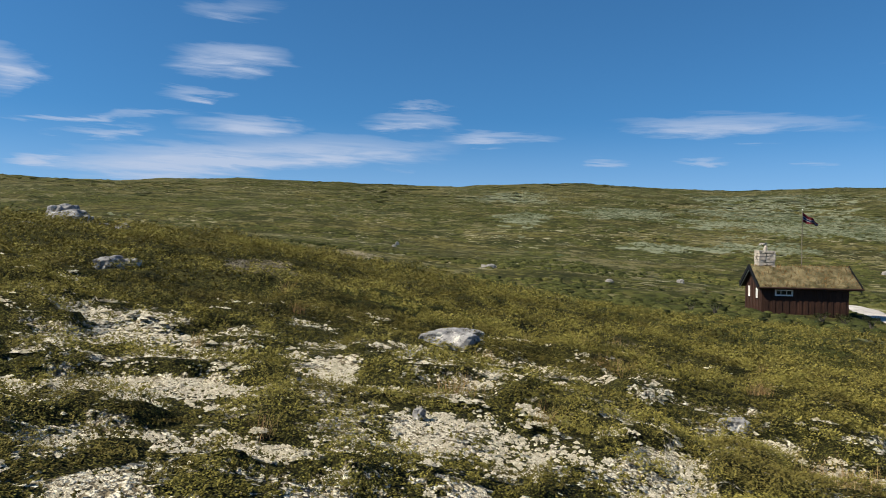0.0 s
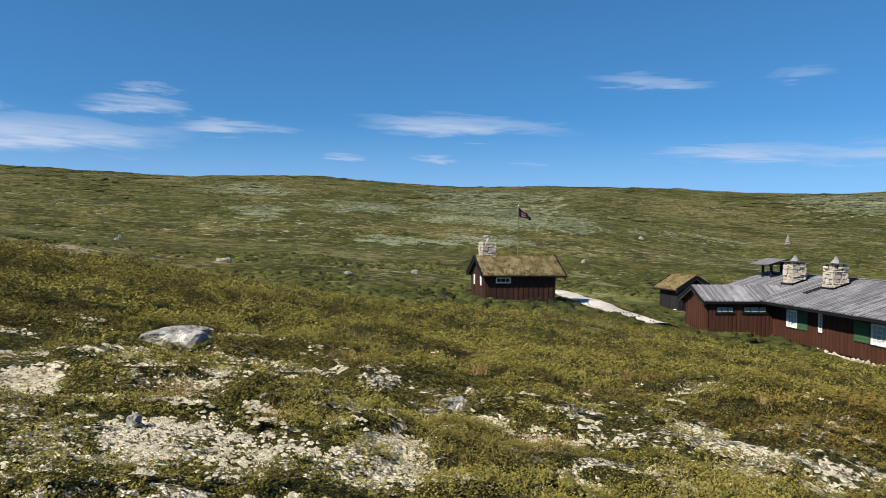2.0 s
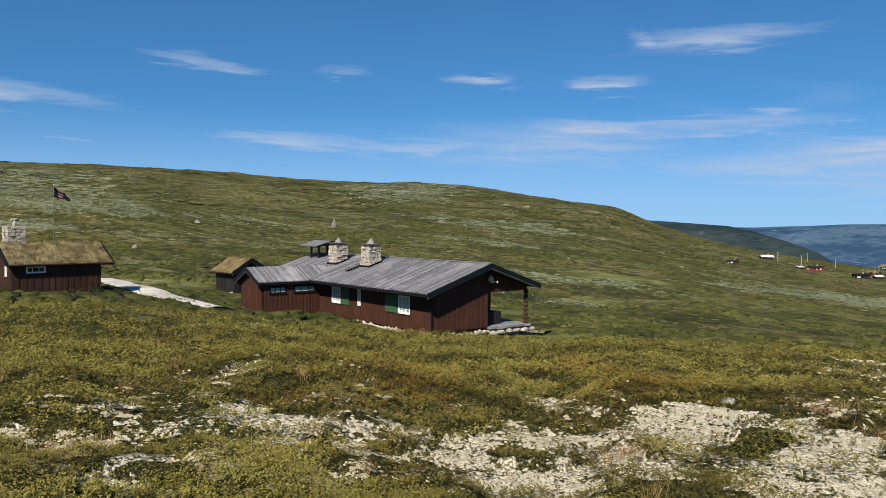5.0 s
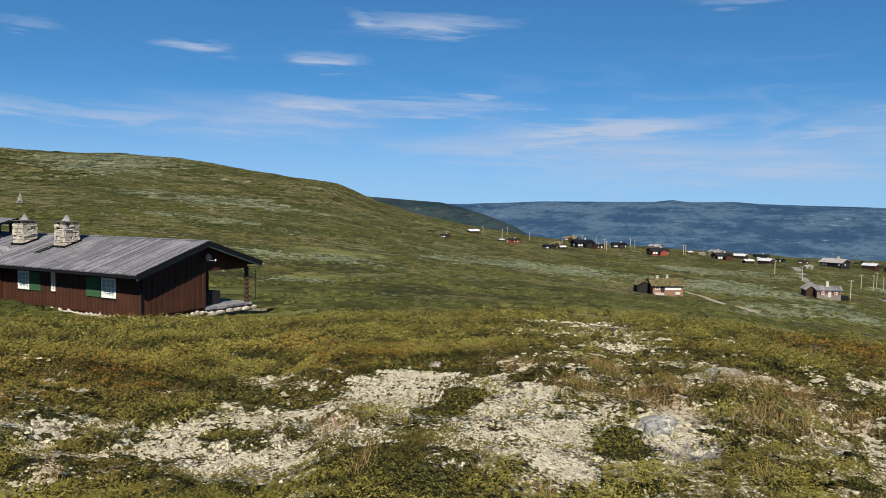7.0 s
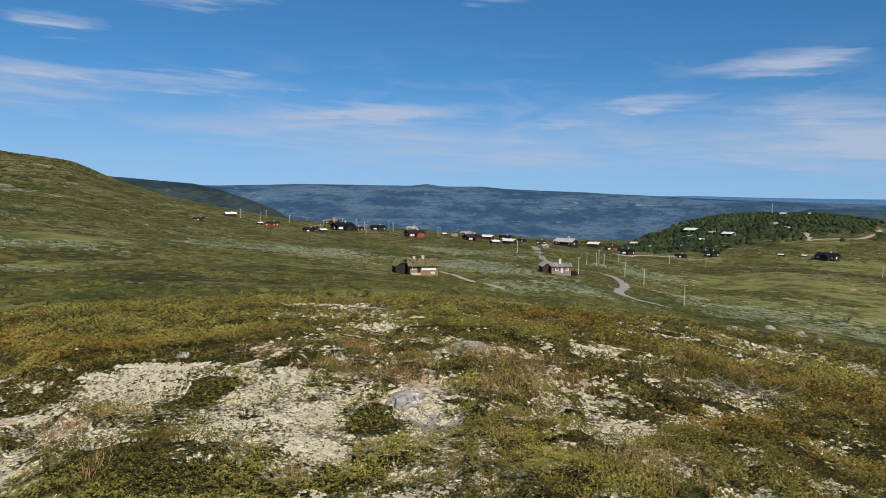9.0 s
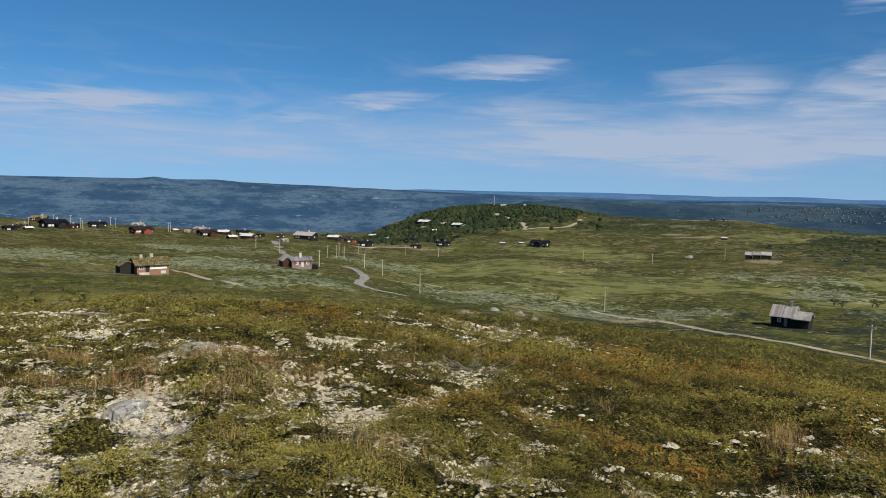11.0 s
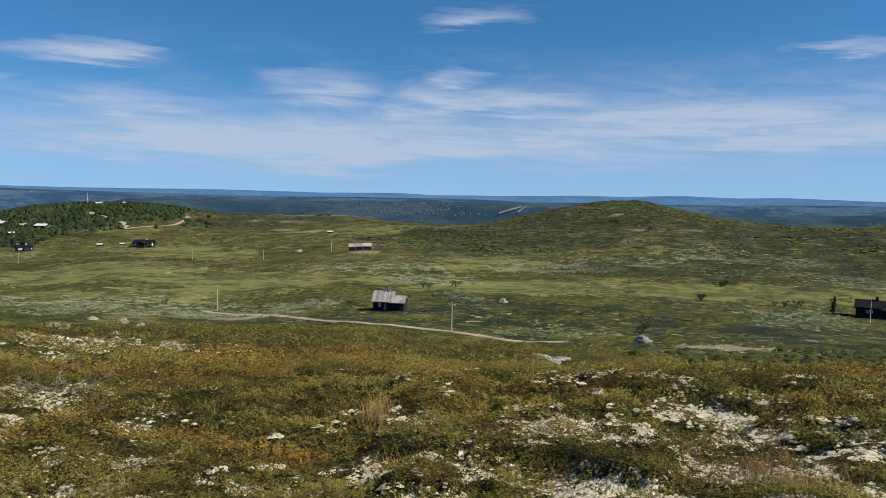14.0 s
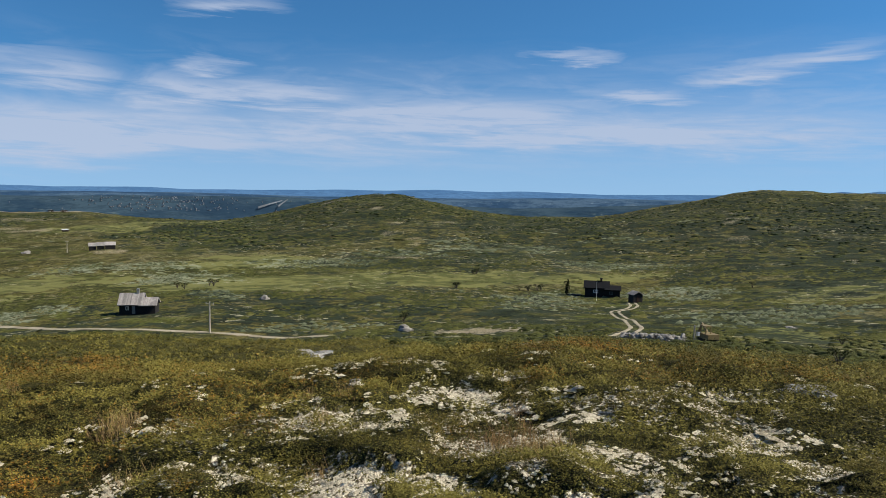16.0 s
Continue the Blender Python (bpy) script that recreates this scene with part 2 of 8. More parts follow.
def ground_material():
    mat, T = material("heath")
    pos = T.n("ShaderNodeTexCoord").outputs["Object"]

    def sheet(scale, shift, detail=2.0, rough=0.5):
        moved = T.n("ShaderNodeVectorMath", {"operation": "ADD"}, i0=pos, i1=(shift, -0.6 * shift, 0.0))
        return T.noise(moved.outputs[0], scale, detail, rough, 0.3)

    def blend(a, b, k):
        return T.math("ADD", a, T.math("MULTIPLY", T.math("SUBTRACT", b, 0.5), k))

    acre, room, stride, hand = sheet(0.020, 0), sheet(0.065, 300), sheet(0.22, 700), sheet(0.75, 90)
    fine, grain, dots = T.noise(pos, 2.2, 4, 0.6), T.noise(pos, 14, 3, 0.6), T.noise(pos, 70, 2, 0.6)
    olive = T.mix(T.step(blend(acre, room, 0.8), 0.46, 0.56), (0.052, 0.058, 0.016), (0.088, 0.080, 0.026))
    col = T.mix(T.math("MULTIPLY", T.step(blend(blend(sheet(0.075, 900), stride, 0.7), hand, 0.4), 0.50, 0.55), 0.75), olive, (0.022, 0.026, 0.009))
    col = T.mix(T.math("MULTIPLY", T.step(blend(blend(sheet(0.045, 1500), stride, 0.9), hand, 0.5), 0.560, 0.605), 0.85), col, (0.135, 0.125, 0.062))
    col = T.mix(T.math("MULTIPLY", T.step(blend(sheet(0.26, 2100), hand, 0.6), 0.53, 0.58), 0.75), col, (0.018, 0.021, 0.008))
    col = T.mix(T.math("MULTIPLY", T.step(blend(sheet(0.9, 50), fine, 0.6), 0.53, 0.59), 0.7), col, (0.020, 0.021, 0.008))
    col = T.mix(T.math("MULTIPLY", T.step(sheet(0.60, 2700), 0.60, 0.64), 0.7), col, (0.105, 0.098, 0.040))
    # close to, the mat of small leaves shows: each leaf a tone of its own, the shade between them painted dark
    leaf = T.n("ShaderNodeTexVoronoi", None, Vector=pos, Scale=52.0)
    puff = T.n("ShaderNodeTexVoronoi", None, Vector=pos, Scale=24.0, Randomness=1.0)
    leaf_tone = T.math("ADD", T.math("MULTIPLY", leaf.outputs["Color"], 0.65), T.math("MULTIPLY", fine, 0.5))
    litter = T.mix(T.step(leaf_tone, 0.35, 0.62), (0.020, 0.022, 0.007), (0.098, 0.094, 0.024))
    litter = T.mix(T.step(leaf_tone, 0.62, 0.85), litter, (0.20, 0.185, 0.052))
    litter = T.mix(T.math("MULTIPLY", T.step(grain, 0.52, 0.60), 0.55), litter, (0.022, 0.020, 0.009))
    leaf_gap_shade = T.math("MULTIPLY", T.step(leaf.outputs["Distance"], 0.30, 0.58), T.math("MULTIPLY", T.attr("litter"), 0.85))
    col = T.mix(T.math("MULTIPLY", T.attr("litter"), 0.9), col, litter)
    rag = T.math("MULTIPLY", T.math("SUBTRACT", blend(blend(room, stride, 1.0), hand, 0.8), 0.5), 2.4)
    near_rag = T.math("ADD", T.math("MULTIPLY", T.math("SUBTRACT", fine, 0.5), 3.4), T.math("MULTIPLY", T.math("SUBTRACT", grain, 0.5), 2.2))

    def over(col, name, a, b, paint, ragged, lo=0.25, hi=0.85, most=1.0):
        m = T.step(T.math("ADD", T.attr(name), ragged), lo, hi)
        m = T.math("MULTIPLY", T.math("MULTIPLY", m, T.step(T.attr(name), 0.02, 0.15)), most)
        return T.mix(m, col, T.mix(paint, a, b)), m

    tuft = T.step(blend(stride, hand, 0.8), 0.45, 0.55)
    col, _ = over(col, "lush", (0.040, 0.050, 0.012), (0.095, 0.105, 0.024), tuft, rag, most=0.75)
    col, _ = over(col, "bog", (0.066, 0.074, 0.027), (0.128, 0.132, 0.048), T.step(blend(room, stride, 0.8), 0.40, 0.60), rag, 0.30, 0.60, most=0.9)
    streak = T.math("MULTIPLY", T.math("SUBTRACT", blend(blend(stride, hand, 0.9), sheet(0.11, 3300), 1.0), 0.5), 5.0)
    col, _ = over(col, "willow", (0.045, 0.056, 0.028), (0.180, 0.200, 0.138), tuft, streak, 0.78, 0.95, most=0.78)
    # dark thickets, with shade among the bushes and bluish haze painted into the colour
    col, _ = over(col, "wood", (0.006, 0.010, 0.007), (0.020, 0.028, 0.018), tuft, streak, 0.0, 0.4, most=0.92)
    col, _ = over(col, "rust", (0.150, 0.080, 0.016), (0.215, 0.120, 0.022), grain, near_rag, most=0.28)
    col, _ = over(col, "bare", (0.11, 0.088, 0.050), (0.32, 0.285, 0.21), T.step(T.math("ADD", T.math("MULTIPLY", grain, 0.5), T.math("MULTIPLY", fine, 0.5)), 0.42, 0.60), near_rag, 0.35, 0.8, most=0.9)
    # painted shade between the leaves, strongest close to the knoll
    col = T.mix(leaf_gap_shade, col, (0.007, 0.007, 0.004))
    # stray pale stones and lichen spots all over the fell
    spots = T.math("MULTIPLY", T.step(blend(sheet(0.42, 4100), fine, 0.5), 0.64, 0.67), T.math("MULTIPLY", T.step(sheet(0.03, 5200), 0.46, 0.60), 0.9))
    spots = T.math("MULTIPLY", spots, T.math("SUBTRACT", 1.0, T.attr("litter")))
    col = T.mix(spots, col, (0.26, 0.245, 0.165))
    # lichen pale at each puff's middle, shade painted dark into the creases between
    col, m = over(col, "lichen", (0.15, 0.125, 0.085), (0.60, 0.565, 0.455), T.step(T.math("ADD", T.math("MULTIPLY", puff.outputs["Distance"], -0.55), T.math("ADD", T.math("MULTIPLY", dots, 0.6), T.math("MULTIPLY", grain, 0.5))), 0.16, 0.40), near_rag, 0.42, 0.72, most=0.88)
    relief = T.math("ADD", T.math("MULTIPLY", fine, 0.5), T.math("ADD", T.math("MULTIPLY", grain, 0.25), T.math("MULTIPLY", hand, 1.2)))
    leaf_relief = T.math("MULTIPLY", T.math("MULTIPLY", T.attr("litter"), leaf.outputs["Distance"]), -0.14)
    puff_relief = T.math("MULTIPLY", T.math("MULTIPLY", m, puff.outputs["Distance"]), -0.30)
    relief = T.math("ADD", relief, T.math("ADD", leaf_relief, puff_relief))
    finish(T, col, 0.95, relief, 0.9, 0.0, 0.03, 0.11)
    return mat


HEATH = ground_material()


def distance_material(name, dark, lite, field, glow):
    """Hills many kilometres off: a plain backdrop of distance, with the haze of the air painted into its colours and
    given a glow.
    """
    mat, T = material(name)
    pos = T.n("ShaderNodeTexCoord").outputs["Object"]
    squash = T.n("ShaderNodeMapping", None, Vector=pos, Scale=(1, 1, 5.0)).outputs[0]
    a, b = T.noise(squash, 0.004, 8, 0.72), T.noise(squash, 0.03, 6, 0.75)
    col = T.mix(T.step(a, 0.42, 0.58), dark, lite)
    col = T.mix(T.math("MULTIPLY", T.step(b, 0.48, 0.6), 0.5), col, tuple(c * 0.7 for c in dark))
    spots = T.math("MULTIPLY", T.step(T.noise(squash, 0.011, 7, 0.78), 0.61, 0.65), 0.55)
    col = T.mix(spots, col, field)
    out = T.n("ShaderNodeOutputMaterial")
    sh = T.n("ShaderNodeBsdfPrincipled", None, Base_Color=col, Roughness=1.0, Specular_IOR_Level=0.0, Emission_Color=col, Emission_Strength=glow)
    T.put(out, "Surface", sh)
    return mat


def leaf_material(name, tones, autumn, through=0.12):
    """Small leaves that differ from sprig to sprig; autumn colours where the heath has turned."""
    mat, T = material(name)
    rnd = T.n("ShaderNodeNewGeometry").outputs["Random Per Island"]
    pos = T.n("ShaderNodeTexCoord").outputs["Object"]
    tone = T.math("ADD", T.math("MULTIPLY", T.attr("tone"), 0.66), T.math("MULTIPLY", rnd, 0.34))
    col = T.mix(T.step(tone, 0.22, 0.52), tones[0], tones[1])
    col = T.mix(T.step(tone, 0.58, 0.86), col, tones[2])
    col = T.mix(T.math("MULTIPLY", T.step(T.noise(pos, 0.55, 3, 0.6), 0.5, 0.62), 0.55), col, tones[3])
    turned = T.math("MULTIPLY", T.step(T.math("ADD", T.math("MULTIPLY", T.attr("rust"), 0.75), T.math("SUBTRACT", T.n("ShaderNodeMath", {"operation": "FRACT"}, i0=T.math("MULTIPLY", rnd, 17.0)).outputs[0], 0.5)), 0.45, 0.75), 0.75)
    col = T.mix(turned, col, T.mix(rnd, autumn[0], autumn[1]))
    col = T.mix(1.0, col, (0.86, 0.84, 0.78), "MULTIPLY")
    sh = T.n("ShaderNodeBsdfPrincipled", None, Base_Color=col, Roughness=0.7, Specular_IOR_Level=0.08)
    glow = T.n("ShaderNodeBsdfTranslucent", None, Color=col)
    T.n("ShaderNodeOutputMaterial", None, Surface=T.n("ShaderNodeMixShader", None, i0=through, i1=sh, i2=glow))
    return mat


LEAF = leaf_material("heath_leaf", [(0.016, 0.019, 0.006), (0.130, 0.118, 0.027), (0.255, 0.232, 0.063), (0.080, 0.064, 0.020)],
                     [(0.19, 0.078, 0.018), (0.38, 0.20, 0.034)])
BUSH = leaf_material("bush_leaf", [(0.022, 0.028, 0.010), (0.044, 0.052, 0.016), (0.095, 0.100, 0.034), (0.040, 0.044, 0.016)],
                     [(0.05, 0.04, 0.012), (0.10, 0.07, 0.02)])
STRAW = leaf_material("dry_grass", [(0.25, 0.16, 0.075), (0.36, 0.26, 0.13), (0.46, 0.38, 0.21), (0.24, 0.12, 0.065)],
                      [(0.24, 0.12, 0.04), (0.3, 0.16, 0.05)])


def lichen_material():
    mat, T = material("reindeer_lichen")
    rnd = T.n("ShaderNodeNewGeometry").outputs["Random Per Island"]
    pos = T.n("ShaderNodeTexCoord").outputs["Object"]
    grain, froth = T.noise(pos, 120, 4, 0.7), T.noise(pos, 34, 4, 0.7)
    col = T.mix(rnd, (0.42, 0.385, 0.285), (0.70, 0.655, 0.525))
    col = T.mix(T.math("MULTIPLY", T.step(T.noise(pos, 1.1, 3, 0.6), 0.54, 0.68), 0.3), col, (0.27, 0.235, 0.16))
    col = T.mix(T.math("MULTIPLY", T.step(grain, 0.50, 0.60), 0.55), col, (0.13, 0.11, 0.07))
    finish(T, col, 0.95, T.math("ADD", froth, T.math("MULTIPLY", grain, 0.4)), 1.0, 0.0, 0.03, 0.045)
    return mat


def scrub_material(name, tones, turned):
    """Dense small foliage seen from afar: speckled leaves, the shade between them painted dark, a tone of its own for
    every cushion.
    """
    mat, T = material(name)
    rnd = T.n("ShaderNodeNewGeometry").outputs["Random Per Island"]
    pos = T.n("ShaderNodeTexCoord").outputs["Object"]
    wide, leafy, speck = T.noise(pos, 0.035, 3, 0.6), T.noise(pos, 2.6, 4, 0.7), T.noise(pos, 17, 3, 0.7)
    own = T.math("ADD", T.math("MULTIPLY", rnd, 0.55), T.math("MULTIPLY", T.step(wide, 0.35, 0.65), 0.45))
    col = T.mix(T.step(own, 0.15, 0.55), tones[0], tones[1])
    col = T.mix(T.step(own, 0.55, 0.95), col, tones[2])
    col = T.mix(T.math("MULTIPLY", T.math("MULTIPLY", T.attr("rust"), rnd), 0.8), col, turned)
    gap_shade = T.math("MAXIMUM", T.step(leafy, 0.50, 0.62), T.step(speck, 0.50, 0.60))
    # painted shade among the leaves, a darkened copy of the darkest tone
    col = T.mix(T.math("MULTIPLY", gap_shade, 0.50), col, tuple(c * 0.40 for c in tones[0]))
    finish(T, col, 0.9, T.math("ADD", T.math("MULTIPLY", leafy, 1.0), T.math("MULTIPLY", speck, 0.3)), 1.0, 0.0, 0.05, 0.16)
    return mat


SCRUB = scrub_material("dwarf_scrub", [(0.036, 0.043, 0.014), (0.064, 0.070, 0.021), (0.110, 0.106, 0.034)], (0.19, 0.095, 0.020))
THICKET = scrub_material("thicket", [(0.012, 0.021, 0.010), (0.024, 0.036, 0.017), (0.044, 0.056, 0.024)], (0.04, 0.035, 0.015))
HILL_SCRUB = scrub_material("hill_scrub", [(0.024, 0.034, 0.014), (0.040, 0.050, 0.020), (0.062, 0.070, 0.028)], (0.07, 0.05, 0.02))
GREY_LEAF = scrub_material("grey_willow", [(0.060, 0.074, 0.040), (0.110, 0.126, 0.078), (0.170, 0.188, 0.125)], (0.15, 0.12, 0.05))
LICHEN = lichen_material()
# blue haze is put into these colours; the last number makes it glow
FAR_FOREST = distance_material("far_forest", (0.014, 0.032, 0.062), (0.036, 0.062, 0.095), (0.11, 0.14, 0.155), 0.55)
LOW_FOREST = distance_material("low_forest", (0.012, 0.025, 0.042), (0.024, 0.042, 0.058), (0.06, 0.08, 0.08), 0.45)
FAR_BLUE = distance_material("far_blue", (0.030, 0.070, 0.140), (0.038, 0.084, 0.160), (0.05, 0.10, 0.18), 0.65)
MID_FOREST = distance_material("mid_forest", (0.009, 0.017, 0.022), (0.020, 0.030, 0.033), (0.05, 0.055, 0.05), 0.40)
def timber(name, dark, lite, rough=0.75, grain_scale=(9, 9, 0.7), uneven=0.45):
    """Stained or weathered boards: long grain, knots of tone from board to board."""
    mat, T = material(name)
    pos = T.n("ShaderNodeTexCoord").outputs["Object"]
    own = T.n("ShaderNodeObjectInfo").outputs["Random"]
    rnd = T.n("ShaderNodeMath", {"operation": "FRACT"}, i0=T.math("ADD", T.n("ShaderNodeNewGeometry").outputs["Random Per Island"], own)).outputs[0]
    long = T.n("ShaderNodeMapping", None, Vector=pos, Scale=grain_scale).outputs[0]
    g = T.noise(long, 3.0, 5, 0.7)
    col = T.mix(T.step(g, 0.3, 0.7), dark, lite)
    col = T.mix(T.math("MULTIPLY", rnd, uneven), col, tuple(c * 0.5 for c in dark))
    col = T.mix(T.math("MULTIPLY", T.step(T.noise(pos, 0.6, 4, 0.6), 0.5, 0.7), 0.35), col, tuple(c * 1.25 for c in lite))
    finish(T, col, rough, g, 0.35, 0.0, 0.25, 0.01)
    return mat


def stone_material(name, tones, scale=2.0, lichened=0.4):
    mat, T = material(name)
    pos = T.n("ShaderNodeTexCoord").outputs["Object"]
    rnd = T.n("ShaderNodeNewGeometry").outputs["Random Per Island"]
    who = T.n("ShaderNodeObjectInfo").outputs["Random"]
    a, b = T.noise(pos, scale, 5, 0.65, 0.5), T.noise(pos, scale * 7, 5, 0.7)
    col = T.mix(T.step(a, 0.35, 0.65), tones[0], tones[1])
    col = T.mix(T.math("MULTIPLY", rnd, 0.6), col, tones[2])
    col = T.mix(T.math("MULTIPLY", who, 0.25), col, tones[0])
    col = T.mix(T.math("MULTIPLY", T.step(b, 0.54, 0.62), lichened), col, (0.045, 0.045, 0.045))
    col = T.mix(T.math("MULTIPLY", T.step(T.noise(pos, scale * 2.6, 4, 0.7), 0.58, 0.63), lichened), col, (0.50, 0.49, 0.43))
    finish(T, col, 0.9, T.math("ADD", a, T.math("MULTIPLY", b, 0.4)), 0.7, 0.0, 0.2, 0.05)
    return mat


def turf_material():
    mat, T = material("turf")
    pos = T.n("ShaderNodeTexCoord").outputs["Object"]
    a, b = T.noise(pos, 1.3, 4, 0.6), T.noise(pos, 16, 4, 0.7)
    col = T.mix(T.step(a, 0.4, 0.62), (0.080, 0.068, 0.034), (0.18, 0.148, 0.082))
    col = T.mix(T.math("MULTIPLY", T.step(b, 0.5, 0.62), 0.6), col, (0.040, 0.046, 0.013))
    finish(T, col, 0.95, b, 1.0, 0.0, 0.1, 0.05)
    return mat


def gravel_material(name, tones):
    mat, T = material(name)
    pos = T.n("ShaderNodeTexCoord").outputs["Object"]
    a, b, c = T.noise(pos, 0.35, 4, 0.6), T.noise(pos, 5, 5, 0.7), T.noise(pos, 40, 3, 0.7)
    col = T.mix(T.step(a, 0.35, 0.65), tones[0], tones[1])
    col = T.mix(T.math("MULTIPLY", T.step(b, 0.5, 0.65), 0.5), col, tones[2])
    finish(T, col, 0.95, c, 0.6, 0.0, 0.15, 0.03)
    return mat


def glass_material():
    mat, T = material("window_glass")
    glossy = T.n("ShaderNodeBsdfGlossy", None, Color=(0.9, 0.95, 1.0, 1), Roughness=0.03)
    clear_glass = T.n("ShaderNodeBsdfTransparent", None, Color=(0.86, 0.92, 0.92, 1))
    facing = T.n("ShaderNodeLayerWeight", None, Blend=0.5).outputs["Facing"]
    fres = T.math("MULTIPLY_ADD", T.math("POWER", facing, 4.0), 0.7, 0.05)
    T.n("ShaderNodeOutputMaterial", None, Surface=T.n("ShaderNodeMixShader", None, i0=fres, i1=clear_glass, i2=glossy))
    return mat


BROWN = timber("brown_stained_boards", (0.036, 0.0135, 0.0075), (0.060, 0.022, 0.0125))
DARK_BROWN = timber("dark_brown_boards", (0.024, 0.0105, 0.0065), (0.044, 0.020, 0.012))
TAR = timber("black_tarred_boards", (0.008, 0.008, 0.009), (0.018, 0.017, 0.017))
GREY_ROOF = timber("silver_grey_roof_boards", (0.095, 0.096, 0.112), (0.275, 0.275, 0.300), 0.8, (0.7, 9, 0.7), 0.85)
GREY_ROOF_X = timber("silver_grey_wing_boards", (0.095, 0.096, 0.112), (0.275, 0.275, 0.300), 0.8, (9, 0.7, 0.7), 0.85)
PALE_ROOF = timber("pale_weathered_roof", (0.15, 0.145, 0.145), (0.38, 0.36, 0.35), 0.85, (9, 0.7, 0.7), 0.7)
GREY_TIMBER = timber("weathered_grey_logs", (0.13, 0.115, 0.10), (0.24, 0.215, 0.19), 0.85, (0.7, 0.7, 9))
TAN_TIMBER = timber("tan_log_wall", (0.14, 0.078, 0.052), (0.24, 0.145, 0.100), 0.8, (0.7, 0.7, 9))
RED = timber("red_painted_boards", (0.13, 0.028, 0.020), (0.20, 0.045, 0.032))
ORANGE = timber("ochre_painted_boards", (0.22, 0.10, 0.045), (0.30, 0.15, 0.07))
WHITE = plain("white_paint", (0.62, 0.62, 0.60), 0.5, vary=0.06)
DISH = plain("dish_grey", (0.24, 0.18, 0.165), 0.5, vary=0.1)
PALE = plain("pale_sheet", (0.40, 0.40, 0.40), 0.5, vary=0.10)
BRIGHT_ROOF = plain("sunlit_sheet_roof", (0.44, 0.45, 0.47), 0.45, vary=0.12, scale=1.0)
FLAGPOLE = plain("weathered_pole", (0.10, 0.09, 0.07), 0.7, vary=0.2)
SILVER_TWIG = timber("silver_dead_wood", (0.13, 0.12, 0.11), (0.26, 0.25, 0.235))
CURTAIN = plain("white_curtain", (0.55, 0.58, 0.57), 0.9, vary=0.06)
TRIM = plain("black_trim", (0.006, 0.007, 0.009), 0.7, vary=0.2, spec=0.12)
TEAL_TRIM = plain("dark_green_trim", (0.040, 0.058, 0.058), 0.5, vary=0.15)
GREEN = timber("green_shutter_boards", (0.028, 0.075, 0.036), (0.042, 0.105, 0.050), 0.6, (0.7, 0.7, 9))
# near-black paint in place of an unlit room, on sheets and far panes
DARK_ROOM = plain("dark_interior", (0.02, 0.02, 0.02), 0.9, vary=0.1)
GLASS = glass_material()
STACK = stone_material("chimney_stone", [(0.34, 0.32, 0.28), (0.60, 0.57, 0.51), (0.24, 0.20, 0.16)], 3.0, 0.35)
ROCK = stone_material("fell_rock", [(0.13, 0.13, 0.13), (0.36, 0.355, 0.345), (0.20, 0.197, 0.19)], 2.8, 0.85)
MORTAR = plain("dark_mortar", (0.07, 0.065, 0.06), 0.95, vary=0.3)
FLAG = stone_material("flagstone", [(0.13, 0.135, 0.15), (0.22, 0.225, 0.24), (0.16, 0.165, 0.18)], 2.0, 0.3)
FAR_ROCK = stone_material("pale_boulder", [(0.17, 0.165, 0.155), (0.31, 0.30, 0.275), (0.17, 0.16, 0.15)], 0.8, 0.2)
TURF = turf_material()
GRAVEL = gravel_material("pale_gravel", [(0.34, 0.32, 0.29), (0.48, 0.46, 0.43), (0.24, 0.21, 0.17)])
ASPHALT = gravel_material("worn_grey_road", [(0.15, 0.15, 0.15), (0.22, 0.215, 0.205), (0.11, 0.108, 0.10)])
DIRT = gravel_material("pale_track", [(0.20, 0.175, 0.13), (0.30, 0.27, 0.21), (0.12, 0.10, 0.06)])
POLE = timber("pale_pole_wood", (0.30, 0.27, 0.23), (0.46, 0.43, 0.38), 0.8)
STEEL = plain("grey_steel", (0.35, 0.36, 0.37), 0.4, 0.6, vary=0.1)
BARK = timber("bark", (0.06, 0.05, 0.04), (0.13, 0.11, 0.09))

# ---- shape of the land: heights along lines that leave the knoll at given bearings ----
def lattice(ix, iy, seed):
    h = (ix.astype(np.int64) * 374761393 + iy.astype(np.int64) * 668265263 + seed * 1442695041) & 0xFFFFFFFF
    h = ((h ^ (h >> 13)) * 1274126177) & 0xFFFFFFFF
    return ((h ^ (h >> 16)) & 0xFFFF) / 32767.5 - 1.0


def vnoise(x, y, seed=0):
    x, y = np.asarray(x, float), np.asarray(y, float)
    ix, iy = np.floor(x), np.floor(y)
    fx, fy = x - ix, y - iy
    fx, fy = fx * fx * fx * (fx * (fx * 6 - 15) + 10), fy * fy * fy * (fy * (fy * 6 - 15) + 10)
    a, b = lattice(ix, iy, seed), lattice(ix + 1, iy, seed)
    c, d = lattice(ix, iy + 1, seed), lattice(ix + 1, iy + 1, seed)
    return (a + (b - a) * fx) * (1 - fy) + (c + (d - c) * fx) * fy


def fbm(x, y, octaves=4, seed=0, gain=0.5):
    total, amp = 0.0, 1.0
    for k in range(octaves):
        total = total + amp * vnoise(x * 2 ** k + 17.3 * k, y * 2 ** k - 9.1 * k, seed + k)
        amp *= gain
    return total


def smooth(a, b, v):
    t = np.clip((np.asarray(v, float) - a) / (b - a), 0, 1)
    return t * t * (3 - 2 * t)


LINES = {}


def land(bearing, *spots):
    LINES[bearing] = np.array([(0.3, 0.0), *spots, (2500, -160), (4800, -160)])


